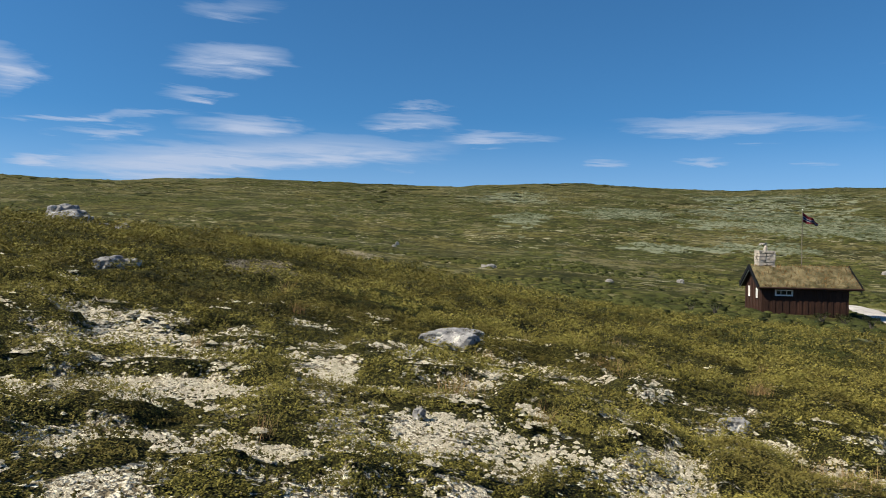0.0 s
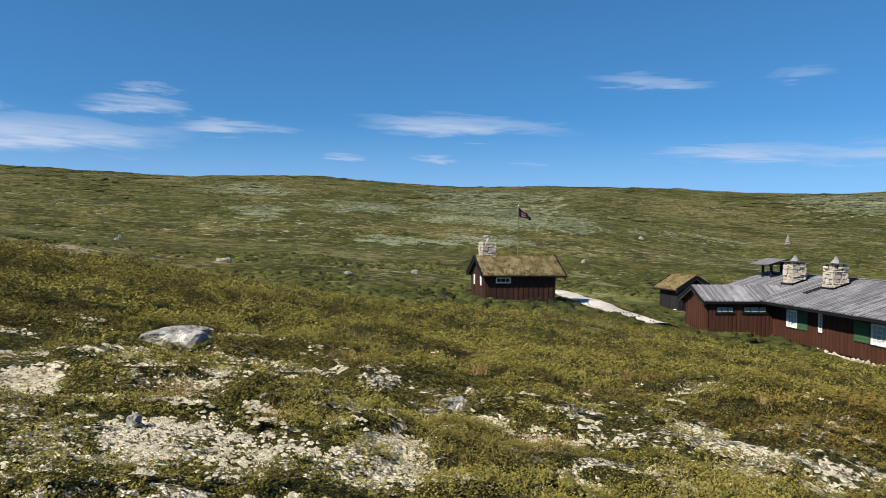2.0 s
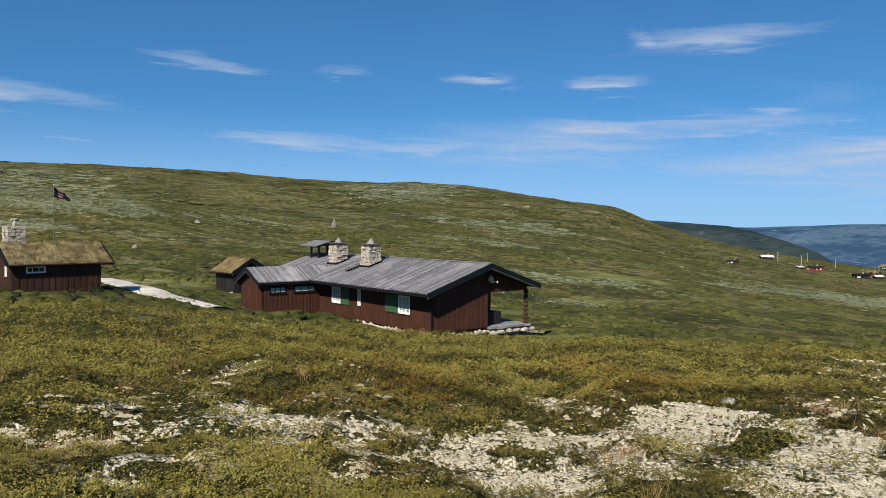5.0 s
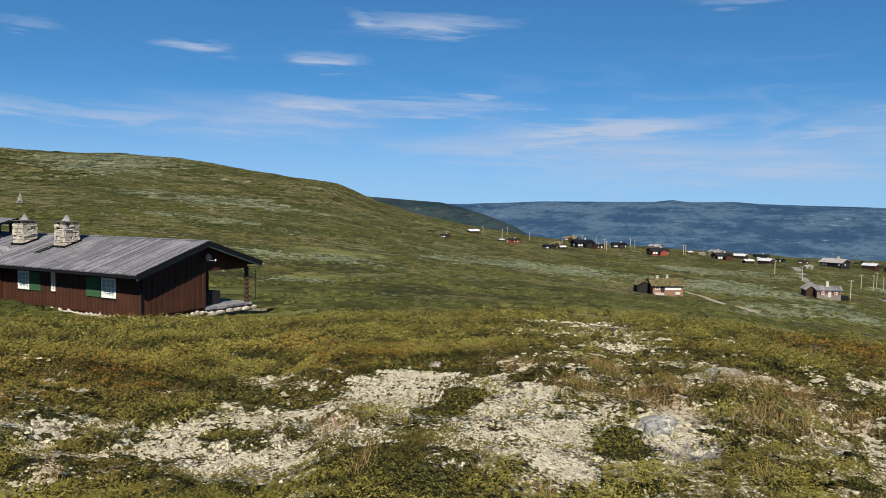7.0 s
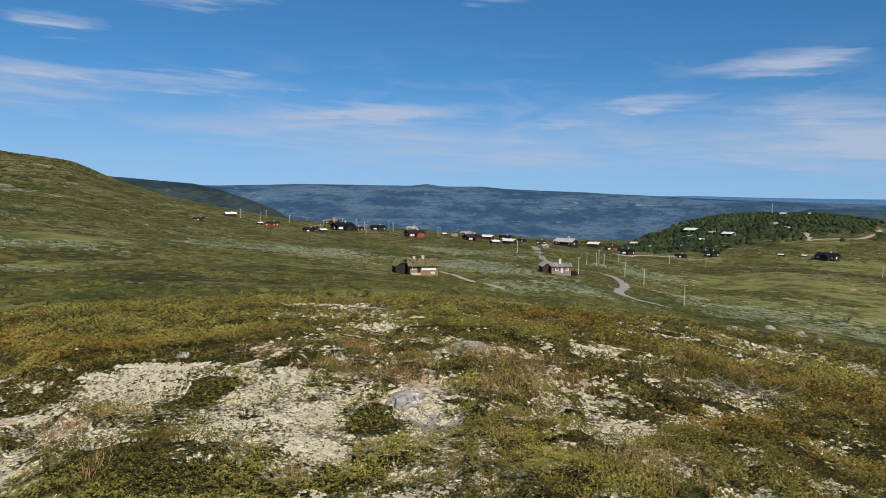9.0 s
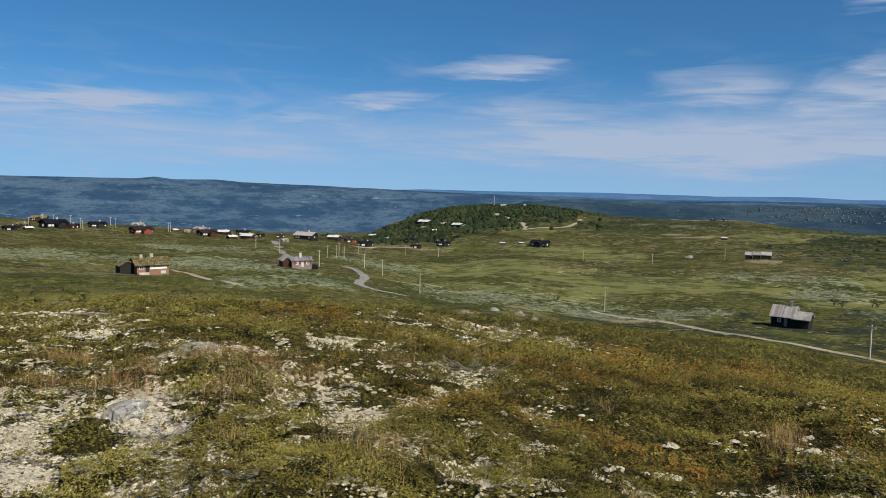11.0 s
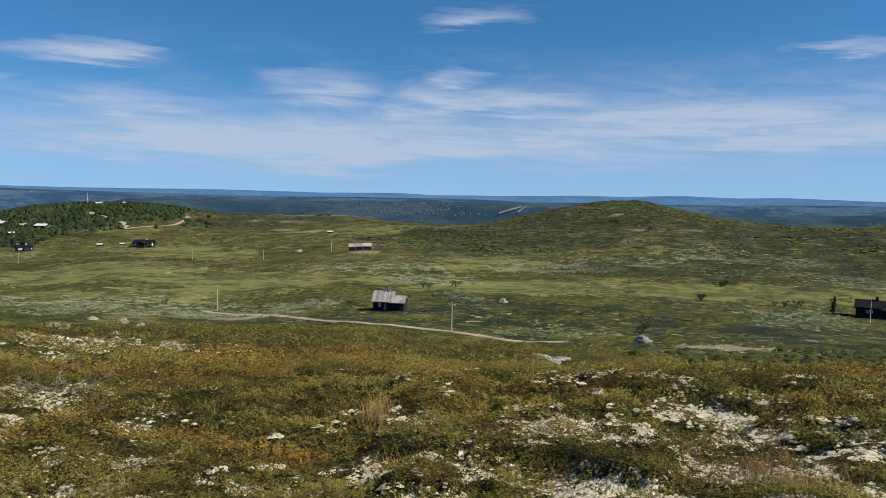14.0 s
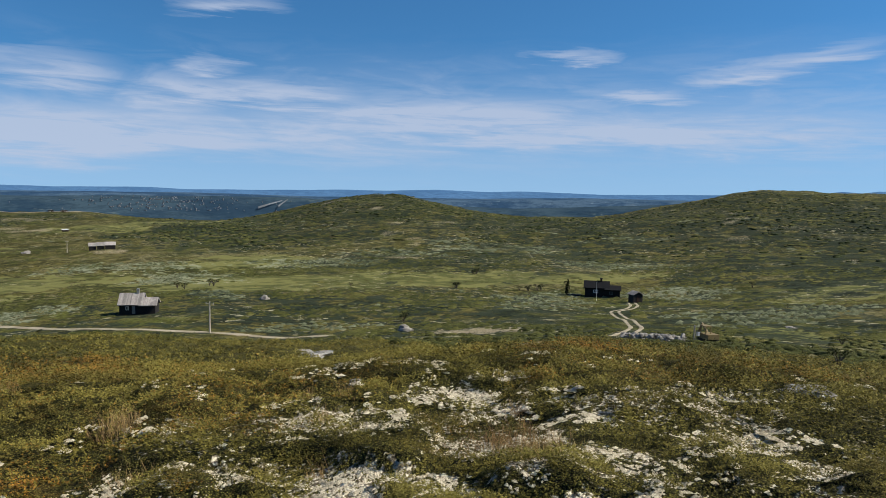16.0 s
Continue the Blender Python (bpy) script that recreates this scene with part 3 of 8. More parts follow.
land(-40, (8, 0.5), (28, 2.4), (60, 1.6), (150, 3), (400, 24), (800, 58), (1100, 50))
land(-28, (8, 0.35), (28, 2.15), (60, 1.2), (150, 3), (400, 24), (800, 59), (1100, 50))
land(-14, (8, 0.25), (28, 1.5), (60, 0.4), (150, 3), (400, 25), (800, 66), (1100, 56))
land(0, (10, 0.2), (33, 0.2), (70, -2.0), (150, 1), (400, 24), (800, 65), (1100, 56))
land(9, (10, 0.0), (30, -0.6), (60, -2.6), (150, 0.5), (400, 24), (800, 69), (1100, 60))
land(21, (10, -0.2), (30, -1.6), (52, -2.75), (90, -3.0), (150, -1), (400, 20), (800, 60.5), (1100, 54))
land(31, (10, -0.4), (30, -2.1), (52, -3.1), (90, -3.8), (150, -2), (400, 18), (800, 63), (1100, 56))
land(42, (12, -0.6), (25, -2.0), (46, -4.3), (90, -5.4), (200, -2), (400, 13), (800, 55.0), (1100, 48))
land(56, (12, -0.9), (25, -2.4), (44, -4.9), (100, -7.5), (200, -6), (400, 8), (800, 51.5), (1100, 40))
land(63, (12, -0.9), (25, -2.4), (46, -5.3), (100, -8.5), (200, -8.5), (400, 3), (720, 33), (1000, 12))
land(68, (12, -0.8), (25, -2.3), (50, -5.4), (100, -9), (200, -10), (400, -2.5), (680, 23.5), (950, -10))
land(71, (12, -0.8), (25, -2.3), (50, -5.4), (100, -9), (200, -11), (400, -7), (650, 7), (900, -30))
land(76, (12, -0.8), (25, -2.3), (50, -5.3), (150, -11.7), (300, -14), (600, -7.5), (900, -45))
land(82, (12, -0.7), (25, -2.2), (50, -5.2), (150, -13), (300, -16.5), (450, -17), (600, -18.5), (900, -70))
land(93, (12, -0.7), (25, -2.25), (50, -5.2), (100, -10.5), (160, -16.6), (300, -20), (480, -22), (560, -25), (900, -90))
land(105, (12, -0.8), (25, -2.3), (50, -6), (100, -14), (200, -20.2), (350, -25.5), (500, -29), (580, -34), (900, -90))
land(111, (12, -0.9), (26, -2.6), (50, -6.6), (100, -15), (200, -23), (350, -31), (500, -34), (700, -44), (900, -38), (1100, -70))
land(116, (12, -1.0), (28, -3.1), (50, -7.4), (100, -16.5), (200, -26), (350, -33), (500, -36.5), (700, -34), (900, -14), (1100, -35))
land(121, (12, -1.1), (30, -3.6), (50, -7.6), (100, -17), (200, -27), (300, -29), (500, -35), (700, -27), (900, -10), (1100, -30))
land(128, (12, -1.2), (33, -4.3), (60, -9.3), (110, -20), (190, -28), (300, -29.5), (500, -34), (700, -27), (900, -20), (1150, -40))
land(138, (12, -1.3), (36, -5.1), (60, -9.2), (100, -18.5), (150, -23.7), (250, -27.5), (380, -27.5), (600, -24), (850, -22), (1100, -45))
land(147, (12, -1.2), (38, -6.0), (65, -11.2), (110, -20.5), (150, -23), (240, -27), (400, -27), (600, -24), (850, -34), (1100, -60))
land(151, (12, -1.2), (38, -6.1), (65, -11.8), (110, -20.8), (150, -23), (230, -27), (400, -26.5), (600, -21), (850, -21.5), (1100, -55))
land(158, (12, -1.1), (40, -6.6), (65, -12), (110, -20.3), (230, -27), (350, -26), (500, -16), (780, 0.5), (1000, -20))
land(161, (12, -1.1), (40, -6.6), (65, -12), (110, -20), (230, -27), (350, -25.5), (500, -15.5), (780, 2.0), (1000, -20))
land(165, (12, -1.1), (42, -7.2), (65, -12), (110, -19.5), (230, -27), (350, -25), (500, -16), (780, -9), (1000, -40))
land(171, (12, -1.0), (38, -6.0), (65, -11.5), (100, -17.5), (215, -27), (350, -25), (500, -19), (780, -21), (1000, -50))
land(176, (12, -0.9), (32, -4.6), (60, -10), (95, -16.2), (205, -27), (350, -25), (500, -16), (740, -18.5), (950, -40))
land(182, (12, -0.9), (32, -4.7), (60, -9.8), (95, -16.2), (205, -26), (350, -23.5), (500, -13), (720, -3.5), (950, -20))
land(188, (12, -0.9), (34, -5.2), (60, -9.8), (100, -16.3), (200, -23.5), (350, -21.5), (500, -9), (720, 11), (950, 2))
land(195, (12, -0.9), (34, -5.2), (60, -9.6), (107, -16.5), (195, -20.8), (350, -19.5), (500, -8), (720, 6.5), (950, 8))
land(215, (12, -0.8), (30, -3.6), (100, -11), (300, -14), (700, 8), (1000, 10))
land(270, (12, -0.2), (30, -0.8), (100, -2), (300, 4), (700, 26), (1000, 30))

RGRID = np.geomspace(0.3, 4800, 300)


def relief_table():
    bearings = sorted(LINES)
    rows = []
    for b in bearings:
        spots = LINES[b]
        row = np.interp(np.log(RGRID), np.log(spots[:, 0]), spots[:, 1])
        rows.append(row)
    rows = np.array(rows)
    wide = np.array([b - 360 for b in bearings] + bearings + [b + 360 for b in bearings], float)
    rows = np.vstack([rows, rows, rows])
    deg = np.arange(-60, 301)
    out = np.empty((len(deg), len(RGRID)))
    for k in range(len(RGRID)):
        col = rows[:, k]
        slope = np.gradient(col, wide)
        j = np.clip(np.searchsorted(wide, deg, side="right") - 1, 0, len(wide) - 2)
        h = wide[j + 1] - wide[j]
        t = (deg - wide[j]) / h
        lin = (col[j + 1] - col[j]) / h
        m0 = np.where(slope[j] * lin > 0, np.sign(lin) * np.minimum(abs(slope[j]), 2 * abs(lin)), 0)
        m1 = np.where(slope[j + 1] * lin > 0, np.sign(lin) * np.minimum(abs(slope[j + 1]), 2 * abs(lin)), 0)
        out[:, k] = ((2 * t ** 3 - 3 * t ** 2 + 1) * col[j] + (t ** 3 - 2 * t ** 2 + t) * h * m0
                     + (3 * t ** 2 - 2 * t ** 3) * col[j + 1] + (t ** 3 - t ** 2) * h * m1)
    soft = np.array([1, 4, 7, 9, 7, 4, 1.0])
    soft /= soft.sum()
    for _ in range(1):
        pad = np.pad(out, ((0, 0), (3, 3)), mode="edge")
        out = sum(w * pad[:, i:i + out.shape[1]] for i, w in enumerate(soft))
    return out


RELIEF = relief_table()


def broad(x, y):
    """The land without its small hummocks."""
    r = np.maximum(np.hypot(x, y), 0.31)
    b = (np.degrees(np.arctan2(x, y)) + 60) % 360
    i = np.clip(np.floor(b).astype(int), 0, 359)
    fb = b - i
    k = np.clip(np.log(r / 0.3) / math.log(4800 / 0.3) * (len(RGRID) - 1), 0, len(RGRID) - 1.001)
    j = np.floor(k).astype(int)
    fk = k - j
    return ((RELIEF[i, j] * (1 - fk) + RELIEF[i, j + 1] * fk) * (1 - fb)
            + (RELIEF[i + 1, j] * (1 - fk) + RELIEF[i + 1, j + 1] * fk) * fb)


def height(x, y):
    x, y = np.asarray(x, float), np.asarray(y, float)
    r = np.hypot(x, y)
    z = broad(x, y)
    near = 1 - smooth(60, 140, r)
    z = z + near * (0.085 * fbm(x / 1.7, y / 1.7, 2, 3) + 0.022 * fbm(x / 0.35, y / 0.35, 2, 5))
    mid = smooth(15, 60, r) * (1 - smooth(1300, 1700, r))
    z = z + mid * (0.16 * fbm(x / 9, y / 9, 2, 11) + smooth(150, 400, r) * (0.9 * fbm(x / 45, y / 45, 3, 21) + 0.5 * fbm(x / 14, y / 14, 2, 23)))
    z = z + smooth(200, 800, r) * (1 - smooth(1300, 1700, r)) * 1.3 * fbm(x / 110, y / 110, 2, 31)
    return z
# ---- what grows where: patches at a bearing and distance from the knoll, with their half widths across and along ----
COVER = {"lichen": [], "bare": [], "rust": [], "bog": [], "willow": [], "lush": [], "wood": []}


def lichen(*p):
    COVER["lichen"].append(p)


def bare(*p):
    COVER["bare"].append(p)


def rust(*p):
    COVER["rust"].append(p)


def bog(*p):
    COVER["bog"].append(p)


def willow(*p):
    COVER["willow"].append(p)


def lush(*p):
    COVER["lush"].append(p)


def wood(*p):
    COVER["wood"].append(p)


# thin, broken lichen among the heath
lichen(-20, 8.2, 5.0, 3.2, 0.47)
lichen(-4, 6.8, 3.2, 2.4, 0.44)
lichen(9, 7.6, 2.6, 2.6, 0.42)
lichen(16, 6.2, 1.8, 1.2, 0.48)
lichen(40, 8.0, 3.0, 2.0, 0.36)
lichen(52, 8.2, 2.4, 1.2, 0.42)
lichen(76, 9.2, 3.4, 2.2, 0.74)
lichen(78, 9.0, 2.4, 1.5, 0.80)
lichen(85, 7.4, 1.5, 0.9, 0.9)
lichen(93, 6.2, 2.2, 1.2, 0.44)
lichen(88, 20, 2.6, 8.0, 0.56)
lichen(104, 9.2, 3.4, 2.6, 0.46)
lichen(120, 23, 4.5, 3.2, 0.55)
lichen(122, 6.6, 2.4, 0.9, 0.38)
lichen(140, 6.8, 3.0, 1.0, 0.40)
lichen(158, 7.6, 3.0, 2.2, 0.44)
lichen(174, 8.0, 3.4, 2.0, 0.42)
lichen(188, 7.4, 3.0, 1.6, 0.32)
rust(128, 11, 4.0, 3.0, 0.45)
rust(150, 15, 5.0, 5.0, 0.45)
rust(166, 18, 6.0, 6.0, 0.45)
rust(112, 15, 3.0, 3.0, 0.45)
rust(184, 16, 5.0, 6.0, 0.45)
rust(140, 10, 4.0, 2.5, 0.45)
rust(60, 12, 4.0, 4.0, 0.45)
bare(160, 772, 16, 6, 0.8)
bare(158.4, 766, 12, 5, 0.7)
bare(162, 765, 14, 5, 0.7)
bare(156, 700, 14, 10, 0.5)
bare(188, 710, 22, 8, 0.6)
bare(159.3, 565, 4.6, 3.7, 0.80)
bare(161.8, 385, 4.7, 3.8, 0.70)
bare(160.7, 464, 6.3, 5.1, 0.60)
bare(164.3, 601, 4.1, 3.3, 0.70)
bare(161.3, 305, 6.7, 5.3, 0.60)
bare(157.0, 318, 5.2, 4.2, 0.50)
bare(157.7, 578, 6.3, 5.1, 0.50)
bare(164.9, 481, 7.9, 6.3, 0.50)
bare(160.3, 411, 3.9, 3.1, 0.60)
bare(162.3, 368, 3.0, 2.4, 0.50)
bare(186.3, 479, 6.5, 5.2, 0.60)
bare(185.9, 460, 5.0, 4.0, 0.60)
bare(186.3, 386, 5.3, 4.2, 0.60)
bare(187.7, 590, 6.4, 5.2, 0.60)
bare(190.6, 436, 4.8, 3.8, 0.50)
bare(186.4, 518, 8.5, 6.8, 0.50)
bare(192.9, 517, 4.9, 4.0, 0.50)
bare(179.1, 477, 6.5, 5.2, 0.40)
bare(193.9, 294, 4.8, 3.9, 0.50)
bare(120.2, 882, 20, 6, 0.8)
bare(119, 786, 12, 14, 0.9)
bare(113.5, 478, 34, 22, 0.42)
bare(133.3, 577, 10, 8, 0.7)
bare(134.6, 547, 12, 7, 0.8)
bare(131.2, 725, 12, 8, 0.6)
bare(133.7, 679, 14, 8, 0.7)
bare(135.4, 668, 12, 8, 0.6)
bare(139.4, 358, 9, 5, 0.8)
bare(60.5, 490, 14, 5)
bare(66.5, 520, 10, 4)
lichen(119.5, 22.5, 4.5, 2.6, 0.9)
lichen(96, 17, 2.5, 3.0, 0.6)
lichen(112, 18, 2.2, 2.0, 0.6)
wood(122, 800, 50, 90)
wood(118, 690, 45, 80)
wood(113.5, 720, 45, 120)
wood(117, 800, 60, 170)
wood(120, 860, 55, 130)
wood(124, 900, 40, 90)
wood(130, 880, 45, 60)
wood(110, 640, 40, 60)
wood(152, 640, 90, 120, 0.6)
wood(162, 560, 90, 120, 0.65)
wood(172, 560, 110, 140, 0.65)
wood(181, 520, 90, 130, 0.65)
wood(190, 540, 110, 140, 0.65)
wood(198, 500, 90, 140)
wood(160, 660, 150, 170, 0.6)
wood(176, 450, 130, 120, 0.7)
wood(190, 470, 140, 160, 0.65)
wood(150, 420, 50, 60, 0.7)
# on the southern moor these patches also paint in shadows of side-lit bushes
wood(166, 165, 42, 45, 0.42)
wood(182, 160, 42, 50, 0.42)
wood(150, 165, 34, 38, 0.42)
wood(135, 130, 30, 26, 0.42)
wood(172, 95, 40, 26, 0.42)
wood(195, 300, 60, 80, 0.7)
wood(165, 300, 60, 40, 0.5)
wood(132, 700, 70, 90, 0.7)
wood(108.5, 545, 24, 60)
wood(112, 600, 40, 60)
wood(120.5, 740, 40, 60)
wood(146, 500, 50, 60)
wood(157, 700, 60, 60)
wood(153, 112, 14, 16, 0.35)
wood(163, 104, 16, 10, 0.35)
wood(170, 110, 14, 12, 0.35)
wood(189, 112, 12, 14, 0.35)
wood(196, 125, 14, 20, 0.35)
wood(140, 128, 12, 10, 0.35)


lichen(-25.6, 9.9, 1.48, 0.65)
lichen(-18.9, 9.0, 1.56, 0.56)
lichen(-26.4, 7.9, 0.89, 0.58)
lichen(-21.6, 6.9, 1.09, 0.81)
lichen(-9.5, 8.1, 0.71, 0.60)
lichen(-5.6, 6.9, 0.71, 0.74)
lichen(-15.7, 5.6, 0.59, 0.46)
lichen(-0.8, 5.9, 0.43, 0.41)
lichen(-6.7, 5.0, 0.45, 0.37)
lichen(5.2, 5.7, 0.33, 0.36)
lichen(-22.9, 4.6, 0.76, 0.38)
lichen(-12.3, 4.5, 0.37, 0.33)
lichen(3.1, 4.7, 0.46, 0.36)
lichen(9.5, 9.9, 0.47, 0.76)
lichen(9.0, 7.3, 0.29, 0.36)
lichen(15.6, 7.3, 0.70, 0.43)
lichen(17.5, 6.4, 0.57, 0.47)
lichen(5.2, 4.5, 0.49, 0.14)
lichen(14.7, 5.4, 0.35, 0.24)
lichen(-16.9, 9.4, 0.45, 0.27)
lichen(3.7, 10.1, 0.26, 0.48)
lichen(24.2, 8.1, 0.27, 0.26)
lichen(-10.0, 10.9, 0.31, 0.30)
lichen(-27.4, 11.1, 0.96, 0.39)
lichen(-0.9, 8.6, 0.41, 0.53)
lichen(37.8, 11.5, 0.63, 0.61)
lichen(39.5, 8.7, 0.50, 0.38)
lichen(43.5, 8.2, 0.46, 0.37)
lichen(34.0, 7.4, 0.25, 0.25)
lichen(31.0, 6.2, 0.26, 0.22)
lichen(36.9, 6.4, 0.32, 0.28)
lichen(50.7, 8.3, 0.66, 0.41)
lichen(54.1, 8.4, 0.53, 0.31)
lichen(66.4, 10.0, 0.94, 1.01)
lichen(56.1, 7.9, 0.38, 0.30)
lichen(32.4, 6.4, 0.27, 0.20)
lichen(38.4, 6.4, 0.27, 0.21)
lichen(44.9, 6.4, 0.22, 0.16)
lichen(75.1, 9.6, 1.94, 1.42)
lichen(83.6, 8.0, 1.26, 0.87)
lichen(69.0, 10.5, 1.16, 0.75)
lichen(79.4, 6.9, 0.72, 0.40)
lichen(87.1, 19.8, 1.69, 3.68)
lichen(90.6, 15.4, 0.92, 2.47)
lichen(62.9, 7.1, 0.68, 0.41)
lichen(55.3, 7.8, 0.50, 0.31)
lichen(50.9, 8.0, 0.51, 0.25)
lichen(42.5, 8.2, 0.39, 0.33)
lichen(65.6, 6.1, 0.24, 0.20)
lichen(91.8, 6.0, 0.29, 0.22)
lichen(98.1, 10.6, 0.52, 0.41)
lichen(85.5, 27.6, 0.76, 5.01)
lichen(81.0, 9.2, 0.71, 1.26)
lichen(86.5, 7.1, 0.45, 0.66)
lichen(85.6, 24.5, 1.23, 7.22)
lichen(92.0, 16.4, 0.93, 2.73)
lichen(97.9, 10.5, 0.75, 0.50)
lichen(103.2, 8.3, 0.59, 0.69)
lichen(107.6, 7.7, 0.52, 0.62)
lichen(113.7, 8.6, 0.49, 0.48)
lichen(90.9, 5.6, 0.37, 0.30)
lichen(107.0, 12.8, 0.60, 1.36)
lichen(109.7, 12.9, 0.51, 1.30)
lichen(117.2, 23.9, 1.49, 2.67)
lichen(121.6, 23.2, 1.46, 2.52)
lichen(106.8, 5.5, 0.27, 0.17)
lichen(118.1, 6.3, 0.31, 0.21)
lichen(126.9, 6.8, 0.27, 0.22)
lichen(106.2, 8.2, 0.97, 0.82)
lichen(114.7, 8.6, 0.52, 0.37)
lichen(120.7, 6.3, 0.37, 0.20)
lichen(134.6, 6.6, 0.33, 0.18)
lichen(128.5, 7.0, 0.23, 0.17)
lichen(144.1, 6.5, 0.60, 0.33)
lichen(136.8, 6.8, 0.50, 0.28)
lichen(151.1, 7.3, 0.61, 0.31)
lichen(156.4, 6.6, 0.72, 0.35)
lichen(159.0, 6.2, 0.42, 0.22)
lichen(154.6, 8.5, 0.51, 0.34)
lichen(158.9, 8.2, 0.34, 0.28)
lichen(167.3, 9.9, 0.67, 0.32)
lichen(167.3, 8.6, 0.30, 0.35)
lichen(165.7, 7.4, 0.37, 0.27)
lichen(174.7, 8.1, 0.55, 0.26)
lichen(175.8, 7.5, 0.45, 0.27)
lichen(153.6, 9.9, 0.33, 0.23)
lichen(169.0, 10.6, 0.35, 0.19)
lichen(121.6, 22.7, 1.33, 2.21)
lichen(127.4, 7.1, 0.24, 0.19)
lichen(158.3, 8.1, 0.27, 0.21)
lichen(167.6, 9.5, 0.47, 0.35)
lichen(175.0, 7.4, 0.38, 0.23)
lichen(183.6, 7.8, 0.57, 0.20)
lichen(190.7, 7.5, 0.37, 0.21)
lichen(166.3, 7.2, 0.37, 0.19)
lichen(184.0, 6.4, 0.43, 0.27)
lichen(176.7, 5.8, 0.35, 0.18)
lichen(161.9, 6.5, 0.44, 0.28)
lichen(154.1, 7.0, 0.47, 0.24)
lichen(154.9, 8.4, 0.35, 0.22)
lichen(185.2, 9.6, 0.34, 0.18)
lichen(187.4, 7.8, 0.34, 0.19)
lichen(191.4, 6.6, 0.29, 0.18)
bare(15.0, 15.1, 1.13, 1.16)
bare(-14.8, 17.7, 0.90, 1.68)
bare(-6.8, 87.4, 2.84, 8.13)
bare(-10.5, 57.8, 1.66, 23.70)
bare(-3.5, 10.0, 0.32, 0.25)
bare(87.6, 40.1, 1.89, 3.18)
bare(102.0, 67.9, 2.41, 28.94)
bare(60.8, 55.1, 2.59, 2.42)
bare(88.2, 23.6, 2.38, 1.24)
bare(100.2, 20.0, 1.26, 0.90)
bare(96.0, 44.5, 2.44, 2.26)
bare(111.9, 23.1, 1.09, 0.98)
bare(168.5, 107.5, 5.06, 4.55)
bare(171.6, 32.3, 2.02, 1.70)
bare(130.1, 159.4, 7.48, 4.40)
bare(166.2, 106.0, 4.99, 4.85)
bare(172.5, 45.2, 1.61, 13.09)
rust(58.1, 11.4, 1.56, 1.21)
rust(64.6, 16.0, 1.51, 2.35)
rust(55.8, 13.3, 1.34, 2.44)
rust(54.4, 10.2, 0.65, 0.56)
rust(70.0, 12.8, 0.88, 1.22)
rust(103.6, 20.5, 1.76, 2.01)
rust(126.1, 13.7, 1.17, 3.27)
rust(130.4, 22.6, 1.59, 2.04)
rust(120.9, 7.8, 1.00, 0.65)
rust(96.2, 16.0, 1.01, 1.76)
rust(117.3, 21.7, 1.02, 1.37)
rust(107.5, 17.7, 1.66, 1.63)
rust(129.2, 16.8, 1.78, 5.35)
rust(130.4, 19.7, 0.93, 2.20)
rust(125.2, 8.2, 0.91, 0.53)
rust(135.5, 8.4, 0.80, 0.50)
rust(123.4, 14.5, 1.03, 2.81)
rust(173.2, 24.0, 4.30, 11.65)
rust(139.3, 21.0, 2.68, 4.77)
rust(174.1, 17.4, 1.75, 6.89)
rust(135.5, 8.0, 0.38, 0.56)
bog(119.0, 318.0, 30.37, 47.16)
bog(130.4, 254.4, 37.33, 32.34)
bog(122.6, 212.4, 19.94, 15.02)
bog(125.1, 482.5, 34.26, 32.45)
bog(127.8, 409.3, 38.24, 30.70)
bog(122.0, 626.8, 44.09, 22.19)
bog(138.6, 542.2, 29.61, 30.88)
bog(119.2, 302.0, 37.04, 38.14)
bog(132.3, 249.1, 23.33, 18.04)
bog(121.8, 216.3, 33.81, 17.15)
bog(153.2, 225.1, 47.82, 20.74)
bog(166.3, 237.9, 35.44, 17.44)
bog(150.0, 310.9, 24.30, 13.15)
bog(144.6, 581.4, 53.92, 31.61)
bog(154.5, 233.5, 47.67, 18.32)
bog(172.4, 250.4, 44.95, 12.10)
bog(193.9, 206.1, 19.36, 24.10)
bog(190.5, 110.1, 6.05, 12.22)
bog(149.0, 286.2, 26.84, 13.09)
bog(60.5, 78.1, 6.08, 6.86)
bog(35.6, 72.1, 3.36, 7.50)
bog(32.1, 73.0, 3.41, 6.29)
bog(67.7, 176.4, 13.74, 16.26)
bog(66.3, 109.2, 3.85, 5.94)
bog(63.7, 45.2, 2.84, 4.16)
bog(90.6, 59.1, 2.83, 12.80)
willow(13.8, 262.7, 13.92, 34.07)
willow(6.5, 216.5, 7.43, 26.42)
willow(24.6, 504.4, 42.24, 59.84)
willow(25.7, 334.7, 31.97, 95.55)
willow(28.5, 230.8, 19.22, 32.66)
willow(21.9, 237.7, 16.47, 22.52)
willow(5.1, 446.5, 20.81, 52.59)
willow(23.1, 172.4, 10.75, 9.96)
willow(17.2, 163.1, 7.65, 5.63)
willow(14.6, 291.8, 15.44, 36.84)
willow(22.5, 381.8, 25.85, 82.43)
willow(51.4, 592.6, 48.67, 90.90)
willow(59.6, 354.9, 33.07, 39.69)
willow(40.0, 245.0, 15.31, 9.52)
willow(65.3, 101.8, 5.58, 4.39)
willow(31.2, 37.3, 1.74, 4.68)
willow(50.6, 497.7, 30.99, 27.06)
willow(66.3, 156.8, 14.66, 11.35)
willow(80.1, 211.6, 16.42, 22.22)
willow(87.2, 210.9, 18.06, 18.90)
willow(57.5, 249.5, 19.48, 10.34)
willow(98.3, 208.0, 14.47, 26.62)
